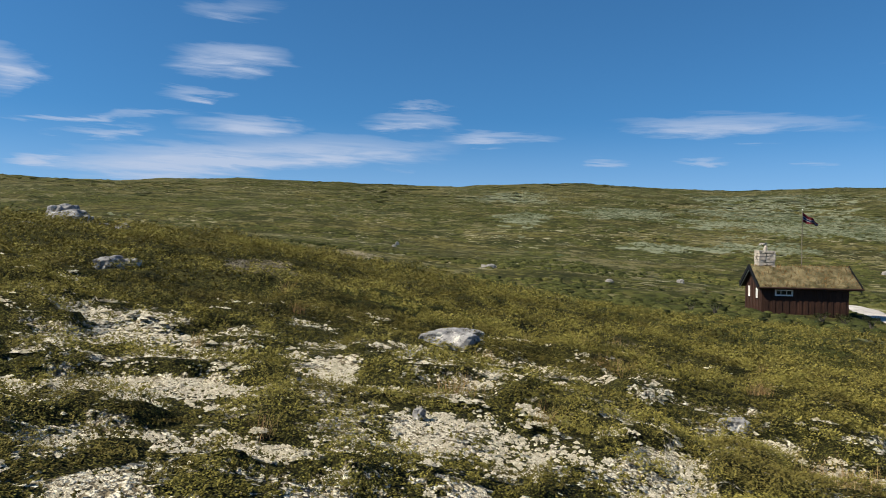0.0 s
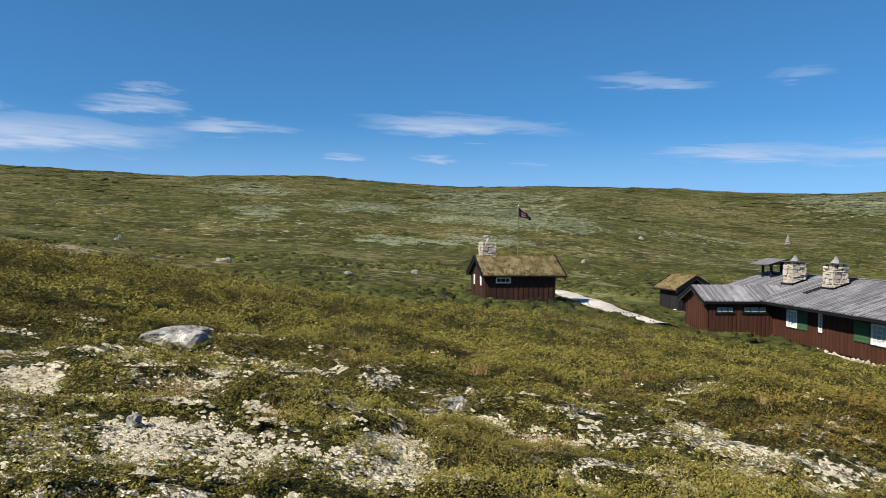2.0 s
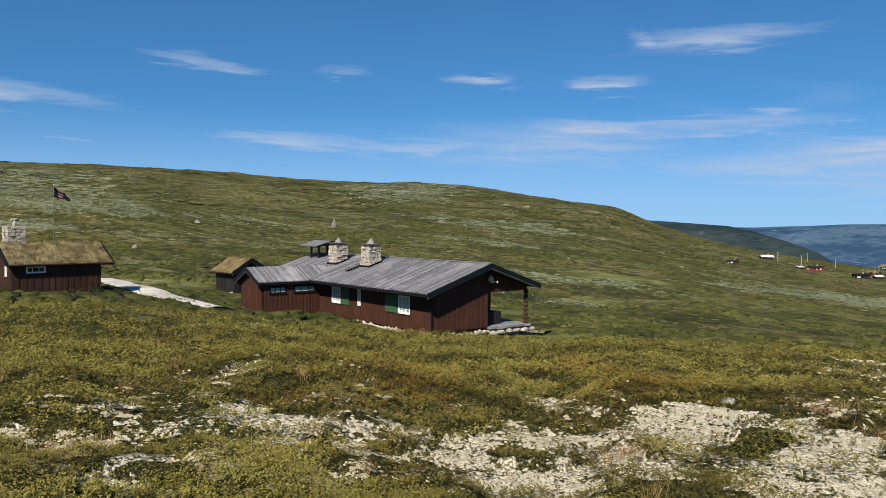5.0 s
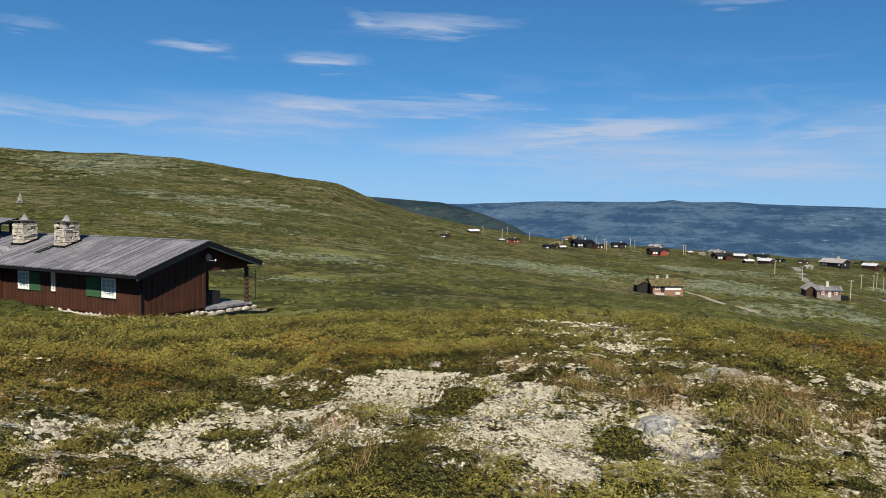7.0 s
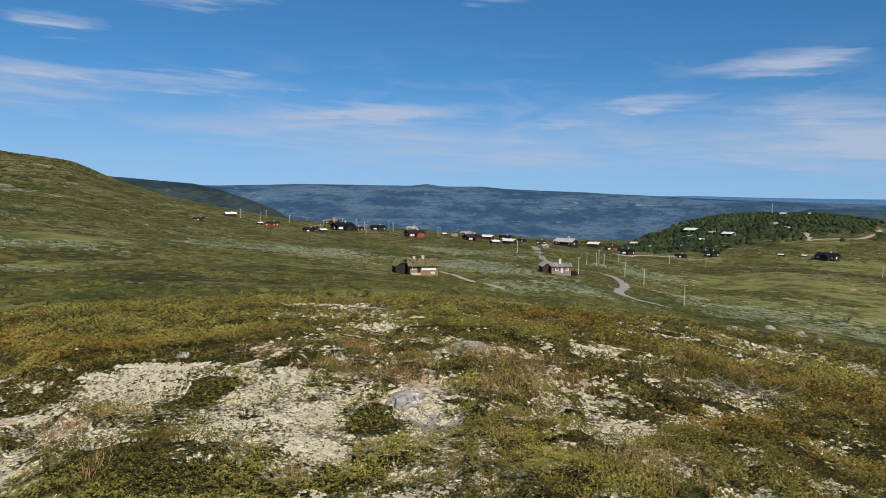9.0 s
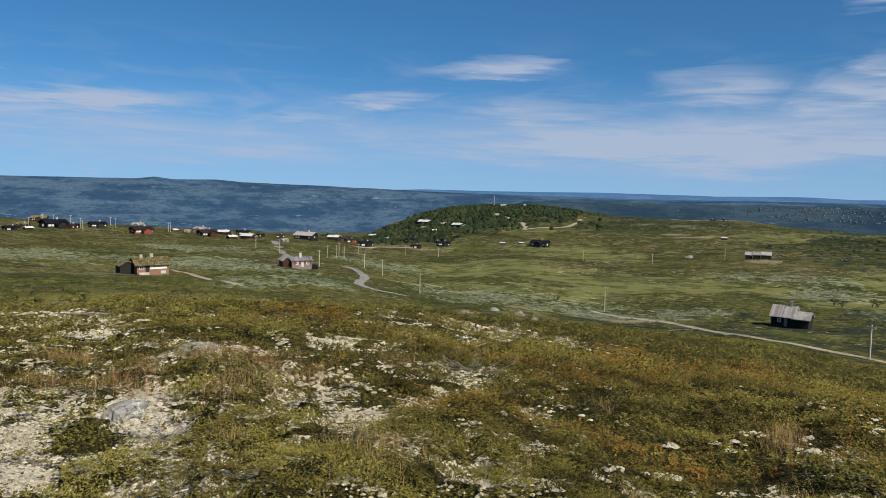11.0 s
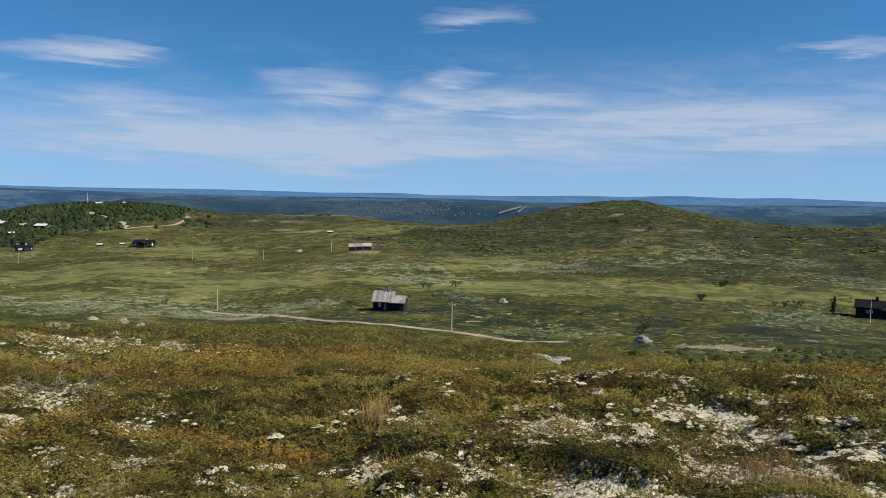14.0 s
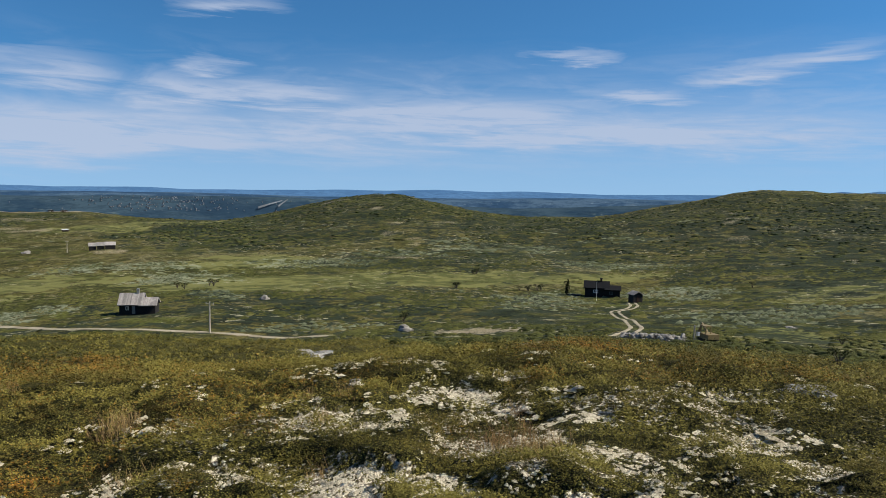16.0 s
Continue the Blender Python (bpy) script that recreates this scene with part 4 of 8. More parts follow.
willow(96.3, 278.5, 19.54, 17.77)
willow(86.6, 211.8, 18.91, 22.05)
willow(98.8, 199.5, 17.03, 21.79)
willow(105.6, 157.4, 11.01, 17.86)
willow(117.7, 189.4, 17.85, 23.60)
willow(110.9, 293.9, 15.98, 34.12)
willow(125.3, 183.2, 15.92, 19.39)
willow(135.0, 179.5, 12.62, 10.53)
willow(130.5, 166.1, 11.68, 10.60)
willow(99.6, 139.2, 6.52, 21.00)
willow(144.3, 252.4, 15.80, 20.23)
willow(141.0, 288.1, 27.02, 11.19)
willow(154.4, 290.6, 24.94, 15.55)
willow(147.2, 192.8, 7.52, 12.97)
willow(172.8, 187.7, 11.84, 29.42)
willow(168.2, 353.4, 33.19, 16.78)
willow(160.6, 330.1, 23.27, 14.81)
willow(178.5, 393.6, 24.58, 16.99)
willow(187.8, 140.1, 14.05, 23.38)
willow(172.4, 185.5, 8.74, 31.25)
willow(182.7, 212.3, 16.70, 15.56)
willow(166.5, 373.5, 17.51, 23.84)
willow(172.3, 357.6, 16.80, 20.36)
willow(154.5, 124.6, 14.62, 4.73)
willow(191.9, 158.8, 9.89, 13.41)
willow(177.6, 290.9, 27.26, 12.56)
lush(45.9, 47.0, 2.60, 4.41)
lush(25.2, 28.7, 2.57, 6.49)
lush(14.8, 38.4, 5.16, 13.31)
lush(45.5, 34.4, 5.21, 10.47)
lush(115.3, 483.5, 30.30, 35.01)
lush(142.3, 149.2, 7.01, 6.05)
lush(142.9, 146.2, 6.86, 8.83)
lush(136.7, 168.9, 5.28, 7.29)
lush(141.7, 141.3, 6.63, 7.19)
lush(178.5, 174.1, 5.44, 15.00)
lush(176.8, 145.4, 6.82, 8.53)
lush(23.8, 35.0, 4.24, 7.42)
lush(-3.6, 14.5, 1.80, 1.75)
lush(9.6, 44.9, 6.75, 19.10)

def cover(kind, x, y):
    """How much of this cover there is at each place, 0 to 1, with ragged edges."""
    x, y = np.asarray(x, float), np.asarray(y, float)
    r = np.hypot(x, y)
    best = np.zeros_like(x)
    jx, jy = fbm(x / 0.9, y / 0.9, 3, 41), fbm(x / 0.9, y / 0.9, 3, 47)
    kx, ky = fbm(x / 7, y / 7, 3, 43), fbm(x / 7, y / 7, 3, 49)
    for b, m, wide, deep, *most in COVER[kind]:
        cx, cy = polar(b, m)
        reach = 1.6 * max(wide, deep)
        near = np.nonzero((abs(x - cx) < reach) & (abs(y - cy) < reach))[0]
        if not len(near):
            continue
        small = wide < 6
        gx, gy = (jx, jy) if small else (kx, ky)
        size = min(wide, deep)
        dx = x[near] - cx + 0.55 * size * gx[near]
        dy = y[near] - cy + 0.55 * size * gy[near]
        s, c = math.sin(radians(b)), math.cos(radians(b))
        d = ((dx * c - dy * s) / wide) ** 2 + ((dx * s + dy * c) / deep) ** 2
        best[near] = np.maximum(best[near], (most[0] if most else 1.0) * (1 - smooth(0.35, 1.45, d)))
    if kind == "lichen":
        best = best * np.clip(0.74 + 0.80 * fbm(x / 0.62, y / 0.62, 3, 93), 0.0, 1.0)
    if kind == "rust":
        best = best * np.clip(0.55 + 0.7 * fbm(x / 1.3, y / 1.3, 3, 95), 0.05, 1.0)
    return best




def clumps(x, y):
    return fbm(x / 0.8, y / 0.8, 3, 51) + 0.6 * fbm(x / 3.1, y / 3.1, 2, 57)


def turf_height(x, y):
    """The ground with the cushions that the heath builds up between the lichen flats."""
    x, y = np.asarray(x, float), np.asarray(y, float)
    r = np.hypot(x, y)
    z = height(x, y)
    near = np.nonzero((r > 2.5) & (r < 60))[0]
    if len(near):
        a, b, q = x[near], y[near], r[near]
        pale = np.maximum(cover("lichen", a, b), cover("bare", a, b))
        thick = smooth(-0.45, 0.55, clumps(a, b)) * (1 - smooth(0.25, 0.52, pale)) * smooth(2.5, 4.0, q) * (1 - smooth(35, 60, q))
        z[near] += 0.125 * thick
    return z
# ---- the ground: one sheet from under the camera to the horizon ----
def mesh_from(name, verts, faces, mat, smooth_shade=True):
    """A mesh from numpy arrays: verts (n, 3), faces (m, 3 or 4)."""
    me = bpy.data.meshes.new(name)
    verts, faces = np.asarray(verts, np.float32), np.asarray(faces, np.int32)
    me.vertices.add(len(verts))
    me.vertices.foreach_set("co", verts.ravel())
    k = faces.shape[1]
    me.loops.add(faces.size)
    me.loops.foreach_set("vertex_index", faces.ravel())
    me.polygons.add(len(faces))
    me.polygons.foreach_set("loop_start", np.arange(0, faces.size, k, dtype=np.int32))
    me.polygons.foreach_set("use_smooth", np.full(len(faces), smooth_shade))
    me.update(calc_edges=True)
    me.validate()
    if mat:
        me.materials.append(mat)
    return me


def put_attr(me, name, values):
    me.attributes.new(name, "FLOAT", "POINT").data.foreach_set("value", np.asarray(values, np.float32))


def build_ground():
    bearings = np.concatenate([np.arange(-38, 202, 0.42), np.arange(202, 322, 2.0)])
    rings = np.concatenate([[0.002, 0.25], np.geomspace(0.8, 3.0, 14), np.geomspace(3.06, 40, 170), np.geomspace(40.8, 1700, 140), np.geomspace(1800, 4800, 8)])
    B, R = np.meshgrid(np.radians(bearings), rings, indexing="ij")
    X, Y = (R * np.sin(B)).ravel(), (R * np.cos(B)).ravel()
    near = np.hypot(X, Y)
    Z = turf_height(X, Y) - 0.04 * smooth(2.5, 4.0, near) * (1 - smooth(40, 70, near))   # the plants hide the soil between their stems
    nb, nr = len(bearings), len(rings)
    i, j = np.meshgrid(np.arange(nb), np.arange(nr - 1), indexing="ij")
    a, b = (i * nr + j).ravel(), (((i + 1) % nb) * nr + j).ravel()
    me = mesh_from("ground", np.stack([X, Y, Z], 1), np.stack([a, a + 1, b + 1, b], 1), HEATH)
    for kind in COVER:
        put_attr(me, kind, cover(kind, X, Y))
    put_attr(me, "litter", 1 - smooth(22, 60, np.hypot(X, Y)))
    return tagged(new("ground", me), "rolling fell of heather, dwarf shrubs, pale lichen and green bog", "ground", kind="structure")


ground = build_ground()


def far_ridge(name, label, r, mat, crest, foot, seed, rough):
    """A range of hills: a skyline over bearings, and a slope that comes towards the valley."""
    deg = np.arange(crest[0][0], crest[-1][0], 0.25)
    top = np.interp(deg, [c[0] for c in crest], [c[1] for c in crest])
    steps = np.linspace(0, 1, 14)
    D, S = np.meshgrid(deg, steps, indexing="ij")
    T = np.repeat(top[:, None], len(steps), 1)
    rr = r * (1 + 0.18 * (1 - S))
    rr = np.where(S > 0, rr, rr * 1.06)
    ztop = EYE_HEIGHT + r * 1.18 * np.tan(np.radians(T))
    z = ztop + (foot - ztop) * S ** 1.2
    z = z + rough * r * fbm(D / 2.2, S * 3, 4, seed) * (0.35 + S) * np.where(S == 1, 0, 1)
    x, y = rr * np.sin(np.radians(D)), rr * np.cos(np.radians(D))
    n, m = D.shape
    i, j = np.meshgrid(np.arange(n - 1), np.arange(m - 1), indexing="ij")
    a = (i * m + j).ravel()
    ob = new(name, mesh_from(name, np.stack([x.ravel(), y.ravel(), z.ravel()], 1), np.stack([a, a + 1, a + m + 1, a + m], 1), mat))
    return tagged(ob, label, "hills", kind="structure")


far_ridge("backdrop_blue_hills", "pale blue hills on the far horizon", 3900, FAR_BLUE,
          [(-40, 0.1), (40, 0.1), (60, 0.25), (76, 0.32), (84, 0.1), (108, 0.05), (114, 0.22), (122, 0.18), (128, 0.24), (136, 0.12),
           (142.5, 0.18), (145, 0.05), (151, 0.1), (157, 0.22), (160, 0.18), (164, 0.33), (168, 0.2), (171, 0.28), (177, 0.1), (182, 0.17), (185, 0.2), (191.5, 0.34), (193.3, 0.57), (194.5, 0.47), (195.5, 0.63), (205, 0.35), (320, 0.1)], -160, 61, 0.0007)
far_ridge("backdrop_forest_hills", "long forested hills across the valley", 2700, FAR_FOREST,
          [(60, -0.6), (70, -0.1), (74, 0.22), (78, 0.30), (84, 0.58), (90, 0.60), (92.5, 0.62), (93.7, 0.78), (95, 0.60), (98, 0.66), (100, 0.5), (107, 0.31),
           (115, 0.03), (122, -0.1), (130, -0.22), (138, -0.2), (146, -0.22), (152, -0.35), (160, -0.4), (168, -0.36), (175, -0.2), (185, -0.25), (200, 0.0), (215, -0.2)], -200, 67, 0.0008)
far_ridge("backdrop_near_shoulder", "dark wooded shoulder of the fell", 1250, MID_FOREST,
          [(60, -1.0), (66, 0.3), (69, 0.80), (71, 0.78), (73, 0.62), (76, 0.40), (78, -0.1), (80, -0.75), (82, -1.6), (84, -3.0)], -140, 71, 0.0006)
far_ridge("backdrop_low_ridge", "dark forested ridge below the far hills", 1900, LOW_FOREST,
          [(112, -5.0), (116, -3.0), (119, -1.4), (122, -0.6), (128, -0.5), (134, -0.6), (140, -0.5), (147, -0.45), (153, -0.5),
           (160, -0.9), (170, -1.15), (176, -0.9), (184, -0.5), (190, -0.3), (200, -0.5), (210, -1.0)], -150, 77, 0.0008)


def far_town():
    """A town a long way off, on the near slope of the low ridge: houses too small to count."""
    r = random.Random(5)
    verts, faces = [], []
    for _ in range(240):
        b, s = r.gauss(143.5, 3.2), r.uniform(0.02, 0.36)
        top = EYE_HEIGHT + 1900 * 1.18 * math.tan(radians(-0.48))
        rr = 1900 * (1 + 0.18 * (1 - s)) - 4
        x, y = polar(b, rr)
        z = top + (-150 - top) * s ** 1.2 + 0.6
        w, h = r.uniform(0.7, 2.2), r.uniform(0.6, 1.3)
        k = len(verts)
        verts += [(x + dx * w, y + dy * w, z + dz * h) for dz in (-1.5, 1) for dx, dy in ((-1, -1), (1, -1), (1, 1), (-1, 1))]
        faces += [(k, k + 1, k + 5, k + 4), (k + 1, k + 2, k + 6, k + 5), (k + 2, k + 3, k + 7, k + 6), (k + 3, k, k + 4, k + 7), (k + 4, k + 5, k + 6, k + 7)]
    tagged(new("far_town", mesh_from("far_town", verts, faces, TOWN, False)), "pale specks of a distant town in the forest", "houses", kind="stuff")


TOWN = plain("far_town_walls", (0.115, 0.130, 0.150), 0.9, vary=0.4, scale=0.01)
far_town()


def gravel_pit():
    """Two pale cuttings on the slope of the low ridge."""
    for b0, b1, s0, s1, name in ((150.1, 151.9, 0.30, 0.13, "backdrop_gravel_cut"), (151.6, 152.3, 0.27, 0.10, "backdrop_gravel_ramp")):
        verts = []
        for k in range(9):
            u = k / 8
            for edge in (-1, 1):
                s = s0 + (s1 - s0) * u + edge * 0.022 * (1 - 0.5 * u)
                rr = 1900 * (1 + 0.18 * (1 - s)) - 12
                top = EYE_HEIGHT + 1900 * 1.18 * math.tan(radians(-0.48))
                verts.append((*polar(b0 + (b1 - b0) * u, rr), top + (-150 - top) * s ** 1.2 + 3))
        faces = [(2 * k, 2 * k + 1, 2 * k + 3, 2 * k + 2) for k in range(8)]
        tagged(new(name, mesh_from(name, verts, faces, TOWN, False)), "pale gravel cutting on a distant slope", "hills", kind="structure")


gravel_pit()
# ---- building kit ----
def part(name, bm, mat, parent=None, label="", smooth_shade=False):
    """One mesh object from a bmesh, under a thing or a part."""
    me = bpy.data.meshes.new(name)
    bmesh.ops.recalc_face_normals(bm, faces=bm.faces)
    bm.to_mesh(me)
    bm.free()
    if smooth_shade:
        me.polygons.foreach_set("use_smooth", np.full(len(me.polygons), True))
    me.materials.append(mat)
    ob = new(name, me)
    if parent:
        ob.parent = parent
    if label:
        tagged(ob, label)
    return ob


def base(name, x, y, z, bearing, label, category, group=""):
    """An empty at a thing's foot; its y axis points along the bearing, its x axis to the right of that."""
    ob = new(name)
    ob.matrix_world = Matrix.Translation((x, y, z)) @ rotz(-bearing)
    return tagged(ob, label, category, group)


def box(bm, x0, x1, y0, y1, z0, z1, bevel=0.0):
    vs = [bm.verts.new((x, y, z)) for x in (x0, x1) for y in (y0, y1) for z in (z0, z1)]
    for q in ((0, 1, 3, 2), (4, 6, 7, 5), (0, 4, 5, 1), (2, 3, 7, 6), (0, 2, 6, 4), (1, 5, 7, 3)):
        bm.faces.new([vs[i] for i in q])
    return vs


def prism(bm, loop, way):
    """A closed loop of points pushed along a vector."""
    a = [bm.verts.new(p) for p in loop]
    b = [bm.verts.new(Vector(p) + Vector(way)) for p in loop]
    bm.faces.new(a[::-1])
    bm.faces.new(b)
    for i in range(len(loop)):
        j = (i + 1) % len(loop)
        bm.faces.new((a[i], a[j], b[j], b[i]))


def board_wall(parent, p0, way, inward, length, top, holes, mat, board=0.17, low=0.0, thick=0.12, label=""):
    """A wall of upright boards, every second one proud, cut round the openings.
    top(s): height at s along the wall; holes: (s0, s1, z0, z1)."""
    core = bmesh.new()
    boards = []
    cuts = sorted({0.0, length, *[c for h in holes for c in h[:2]]})
    edges = []
    for a, b in zip(cuts, cuts[1:]):
        k = max(1, round((b - a) / board))
        edges += [a + (b - a) * i / k for i in range(k)]
    edges.append(length)
    p0, way, inward = Vector(p0), Vector(way), Vector(inward)
    for i, (a, b) in enumerate(zip(edges, edges[1:])):
        m = (a + b) / 2
        spans, z = [], low
        for h in sorted((h for h in holes if h[0] - 1e-4 <= m <= h[1] + 1e-4), key=lambda h: h[2]):
            spans.append((z, h[2]))
            z = h[3]
        spans.append((z, None))
        for z0, z1 in spans:
            ta, tb = (top(a), top(b)) if z1 is None else (z1, z1)
            loop = [p0 + way * a + Vector((0, 0, z0)), p0 + way * b + Vector((0, 0, z0)), p0 + way * b + Vector((0, 0, tb)), p0 + way * a + Vector((0, 0, ta))]
            prism(core, loop, inward * thick)
            if i % 2:
                g = way * 0.012
                boards.append([loop[0] - g, loop[1] + g, loop[2] + g, loop[3] - g])
    bmesh.ops.remove_doubles(core, verts=core.verts, dist=0.002)
    wall = part("wall", core, mat, parent, label)
    for loop in boards:
        bm = bmesh.new()
        prism(bm, loop, -inward * 0.026)
        part("board", bm, mat, wall)
    return wall


def window(parent, p0, way, inward, s0, s1, z0, z1, cols, rows, frame_mat=None, back=None, name="window"):
    """A window in its opening: frame, bars, pane, sill, and behind them curtains or a sheet painted dark as the unlit
    room.
    """
    frame_mat, back = frame_mat or WHITE, back or CURTAIN
    p0, way, inward = Vector(p0), Vector(way), Vector(inward)
    up = Vector((0, 0, 1))

    def bar(bm, a, b, c, d, out, deep):
        prism(bm, [p0 + way * s + up * z - inward * out for s, z in ((a, c), (b, c), (b, d), (a, d))], inward * deep)

    f = 0.075
    bm = bmesh.new()
    bar(bm, s0 - 0.03, s0 + f, z0 - 0.03, z1 + 0.03, 0.045, 0.12)
    bar(bm, s1 - f, s1 + 0.03, z0 - 0.03, z1 + 0.03, 0.045, 0.12)
    bar(bm, s0 + f, s1 - f, z0 - 0.03, z0 + f, 0.043, 0.115)
    bar(bm, s0 + f, s1 - f, z1 - f, z1 + 0.03, 0.043, 0.115)
    win = part(name, bm, frame_mat, parent)
    for c in range(1, cols):
        bm = bmesh.new()
        s = s0 + (s1 - s0) * c / cols
        bar(bm, s - 0.016, s + 0.016, z0 + f, z1 - f, 0.02, 0.04)
        part("glazing_bar", bm, frame_mat, win)
    for r in range(1, rows):
        bm = bmesh.new()
        z = z0 + (z1 - z0) * r / rows
        bar(bm, s0 + f, s1 - f, z - 0.016, z + 0.016, 0.017, 0.034)
        part("glazing_bar", bm, frame_mat, win)
    bm = bmesh.new()
    bar(bm, s0 + f, s1 - f, z0 + f, z1 - f, 0.0, 0.008)
    pane = part("pane", bm, GLASS, win)
    pane.visible_shadow = False
    bm = bmesh.new()
    n = 14
    for i in range(n):
        a, b = s0 + (s1 - s0) * i / n, s0 + (s1 - s0) * (i + 1) / n
        bar(bm, a, b, z0, z1, -0.018 - 0.010 * (i % 2), 0.010)
    part("curtain", bm, back, win)
    bm = bmesh.new()
    bar(bm, s0 - 0.06, s1 + 0.06, z0 - 0.075, z0 - 0.03, 0.075, 0.13)
    part("sill", bm, TRIM, win)
    return win


def roof_boards(parent, mat, a0, a1, e0, e1, thick, board):
    """Boards that run from the ridge line a0-a1 down to the eave line e0-e1; every second one lies on top."""
    a0, a1, e0, e1 = map(Vector, (a0, a1, e0, e1))
    n = max(2, round((a1 - a0).length / board))
    nrm = (a1 - a0).cross(e0 - a0).normalized()
    if nrm.z < 0:
        nrm = -nrm
    for i in range(n):
        s, t = i / n, (i + 1) / n
        lift = nrm * ((0.026 if i % 2 else 0.0) + random.uniform(-0.004, 0.008))
        tail = (e0 - a0).normalized() * random.uniform(-0.03, 0.03)
        loop = [a0.lerp(a1, s) + lift, a0.lerp(a1, t) + lift, e0.lerp(e1, t) + lift + tail, e0.lerp(e1, s) + lift + tail]
        bm = bmesh.new()
        prism(bm, loop, -nrm * (thick + (0.02 if i % 2 else 0)))
        part("roof_board", bm, mat, parent)


def slab(bm, a0, a1, e0, e1, thick):
    a0, a1, e0, e1 = map(Vector, (a0, a1, e0, e1))
    nrm = (a1 - a0).cross(e0 - a0).normalized()
    if nrm.z < 0:
        nrm = -nrm
    prism(bm, [a0, a1, e1, e0], -nrm * thick)


def beam(bm, p, q, w, h):
    """A squared timber from p to q, w wide and h high."""
    p, q = Vector(p), Vector(q)
    d = (q - p).normalized()
    side = d.cross(Vector((0, 0, 1)))
    side = Vector((1, 0, 0)) if side.length < 1e-4 else side.normalized()
    up = side.cross(d)
    loop = [p + side * (sx * w / 2) + up * (sy * h / 2) for sx, sy in ((-1, -1), (1, -1), (1, 1), (-1, 1))]
    prism(bm, loop, q - p)


def tube(bm, p, q, r0, r1, n=8):
    p, q = Vector(p), Vector(q)
    d = (q - p).normalized()
    side = d.cross(Vector((0, 0, 1)))
    side = Vector((1, 0, 0)) if side.length < 1e-4 else side.normalized()
    up = side.cross(d)
    rings = []
    for c, r in ((p, r0), (q, r1)):
        rings.append([bm.verts.new(c + (side * math.cos(2 * math.pi * i / n) + up * math.sin(2 * math.pi * i / n)) * r) for i in range(n)])
    for i in range(n):
        j = (i + 1) % n
        bm.faces.new((rings[0][i], rings[0][j], rings[1][j], rings[1][i]))
    bm.faces.new(rings[0][::-1])
    bm.faces.new(rings[1])


def lump(bm, c, sx, sy, sz, seed, subdiv=2, rough=0.25, flat=0.35):
    """A rough stone: a dented ball, cut flat beneath."""
    made = bmesh.ops.create_icosphere(bm, subdivisions=subdiv, radius=1.0)["verts"]
    off = Vector((seed * 3.17, seed * 1.71, seed * 2.39))
    for v in made:
        d = v.co.normalized()
        k = 1 + rough * noise.noise(d * 1.3 + off) + 0.5 * rough * noise.noise(d * 3.1 + off)
        k *= 1 - 0.22 * abs(noise.noise(d * 0.9 + off * 2))
        p = Vector((d.x * sx, d.y * sy, max(d.z, -flat) * sz)) * k
        v.co = Vector(c) + p


def stone_stack(parent, name, cx, cy, w, d, z0, z1, seed, cap=True, label="rubble stone chimney"):
    """A chimney of rubble laid in courses, with a slab on posts over the flue."""
    rnd = random.Random(seed)
    bm = bmesh.new()
    z = z0
    box(bm, cx - w / 2 + 0.05, cx + w / 2 - 0.05, cy - d / 2 + 0.05, cy + d / 2 - 0.05, z0, z1 - 0.03)
    stack = part(name, bm, MORTAR, parent, label)

    def stone(x0, x1, y0, y1, za, zb):
        bm = bmesh.new()
        box(bm, x0, x1, y0, y1, za, zb)
        for v in bm.verts:
            v.co += Vector((rnd.uniform(-1, 1), rnd.uniform(-1, 1), rnd.uniform(-1, 1))) * 0.03
        part("stone", bm, STACK, stack)

    while z < z1 - 0.05:
        h = min(rnd.uniform(0.08, 0.27), z1 - z)
        for face in range(4):
            span = w if face % 2 == 0 else d
            s = -span / 2
            while s < span / 2 - 0.03:
                t = min(s + rnd.uniform(0.14, 0.55), span / 2)
                if span / 2 - t < 0.12:
                    t = span / 2
                o = rnd.uniform(-0.035, 0.065)
                g = 0.016
                if face == 0:
                    stone(cx + s + g, cx + t - g, cy - d / 2 - o, cy - d / 2 + 0.1, z + g, z + h - g)
                elif face == 1:
                    stone(cx + w / 2 - 0.1, cx + w / 2 + o, cy + s + g, cy + t - g, z + g, z + h - g)
                elif face == 2:
                    stone(cx + s + g, cx + t - g, cy + d / 2 - 0.1, cy + d / 2 + o, z + g, z + h - g)
                else:
                    stone(cx - w / 2 - o, cx - w / 2 + 0.1, cy + s + g, cy + t - g, z + g, z + h - g)
                s = t
        z += h
    if cap:
        for sx in (-1, 1):
            for sy in (-1, 1):
                stone(cx + sx * w * 0.36 - 0.09, cx + sx * w * 0.36 + 0.09, cy + sy * d * 0.36 - 0.09, cy + sy * d * 0.36 + 0.09, z1 - 0.03, z1 + 0.14)
        bm = bmesh.new()
        box(bm, cx - w * 0.62, cx + w * 0.62, cy - d * 0.62, cy + d * 0.62, z1 + 0.13, z1 + 0.19)
        part("cap_slab", bm, MORTAR, stack)
        bm = bmesh.new()
        tube(bm, (cx, cy, z1 + 0.18), (cx + 0.02, cy, z1 + 0.36), w * 0.36, w * 0.22, 5)
        part("cap_stone", bm, FLAG, stack)
        bm = bmesh.new()
        tube(bm, (cx + 0.02, cy, z1 + 0.36), (cx, cy, z1 + 0.62), w * 0.19, w * 0.04, 5)
        part("cap_stone", bm, FLAG, stack)
    return stack


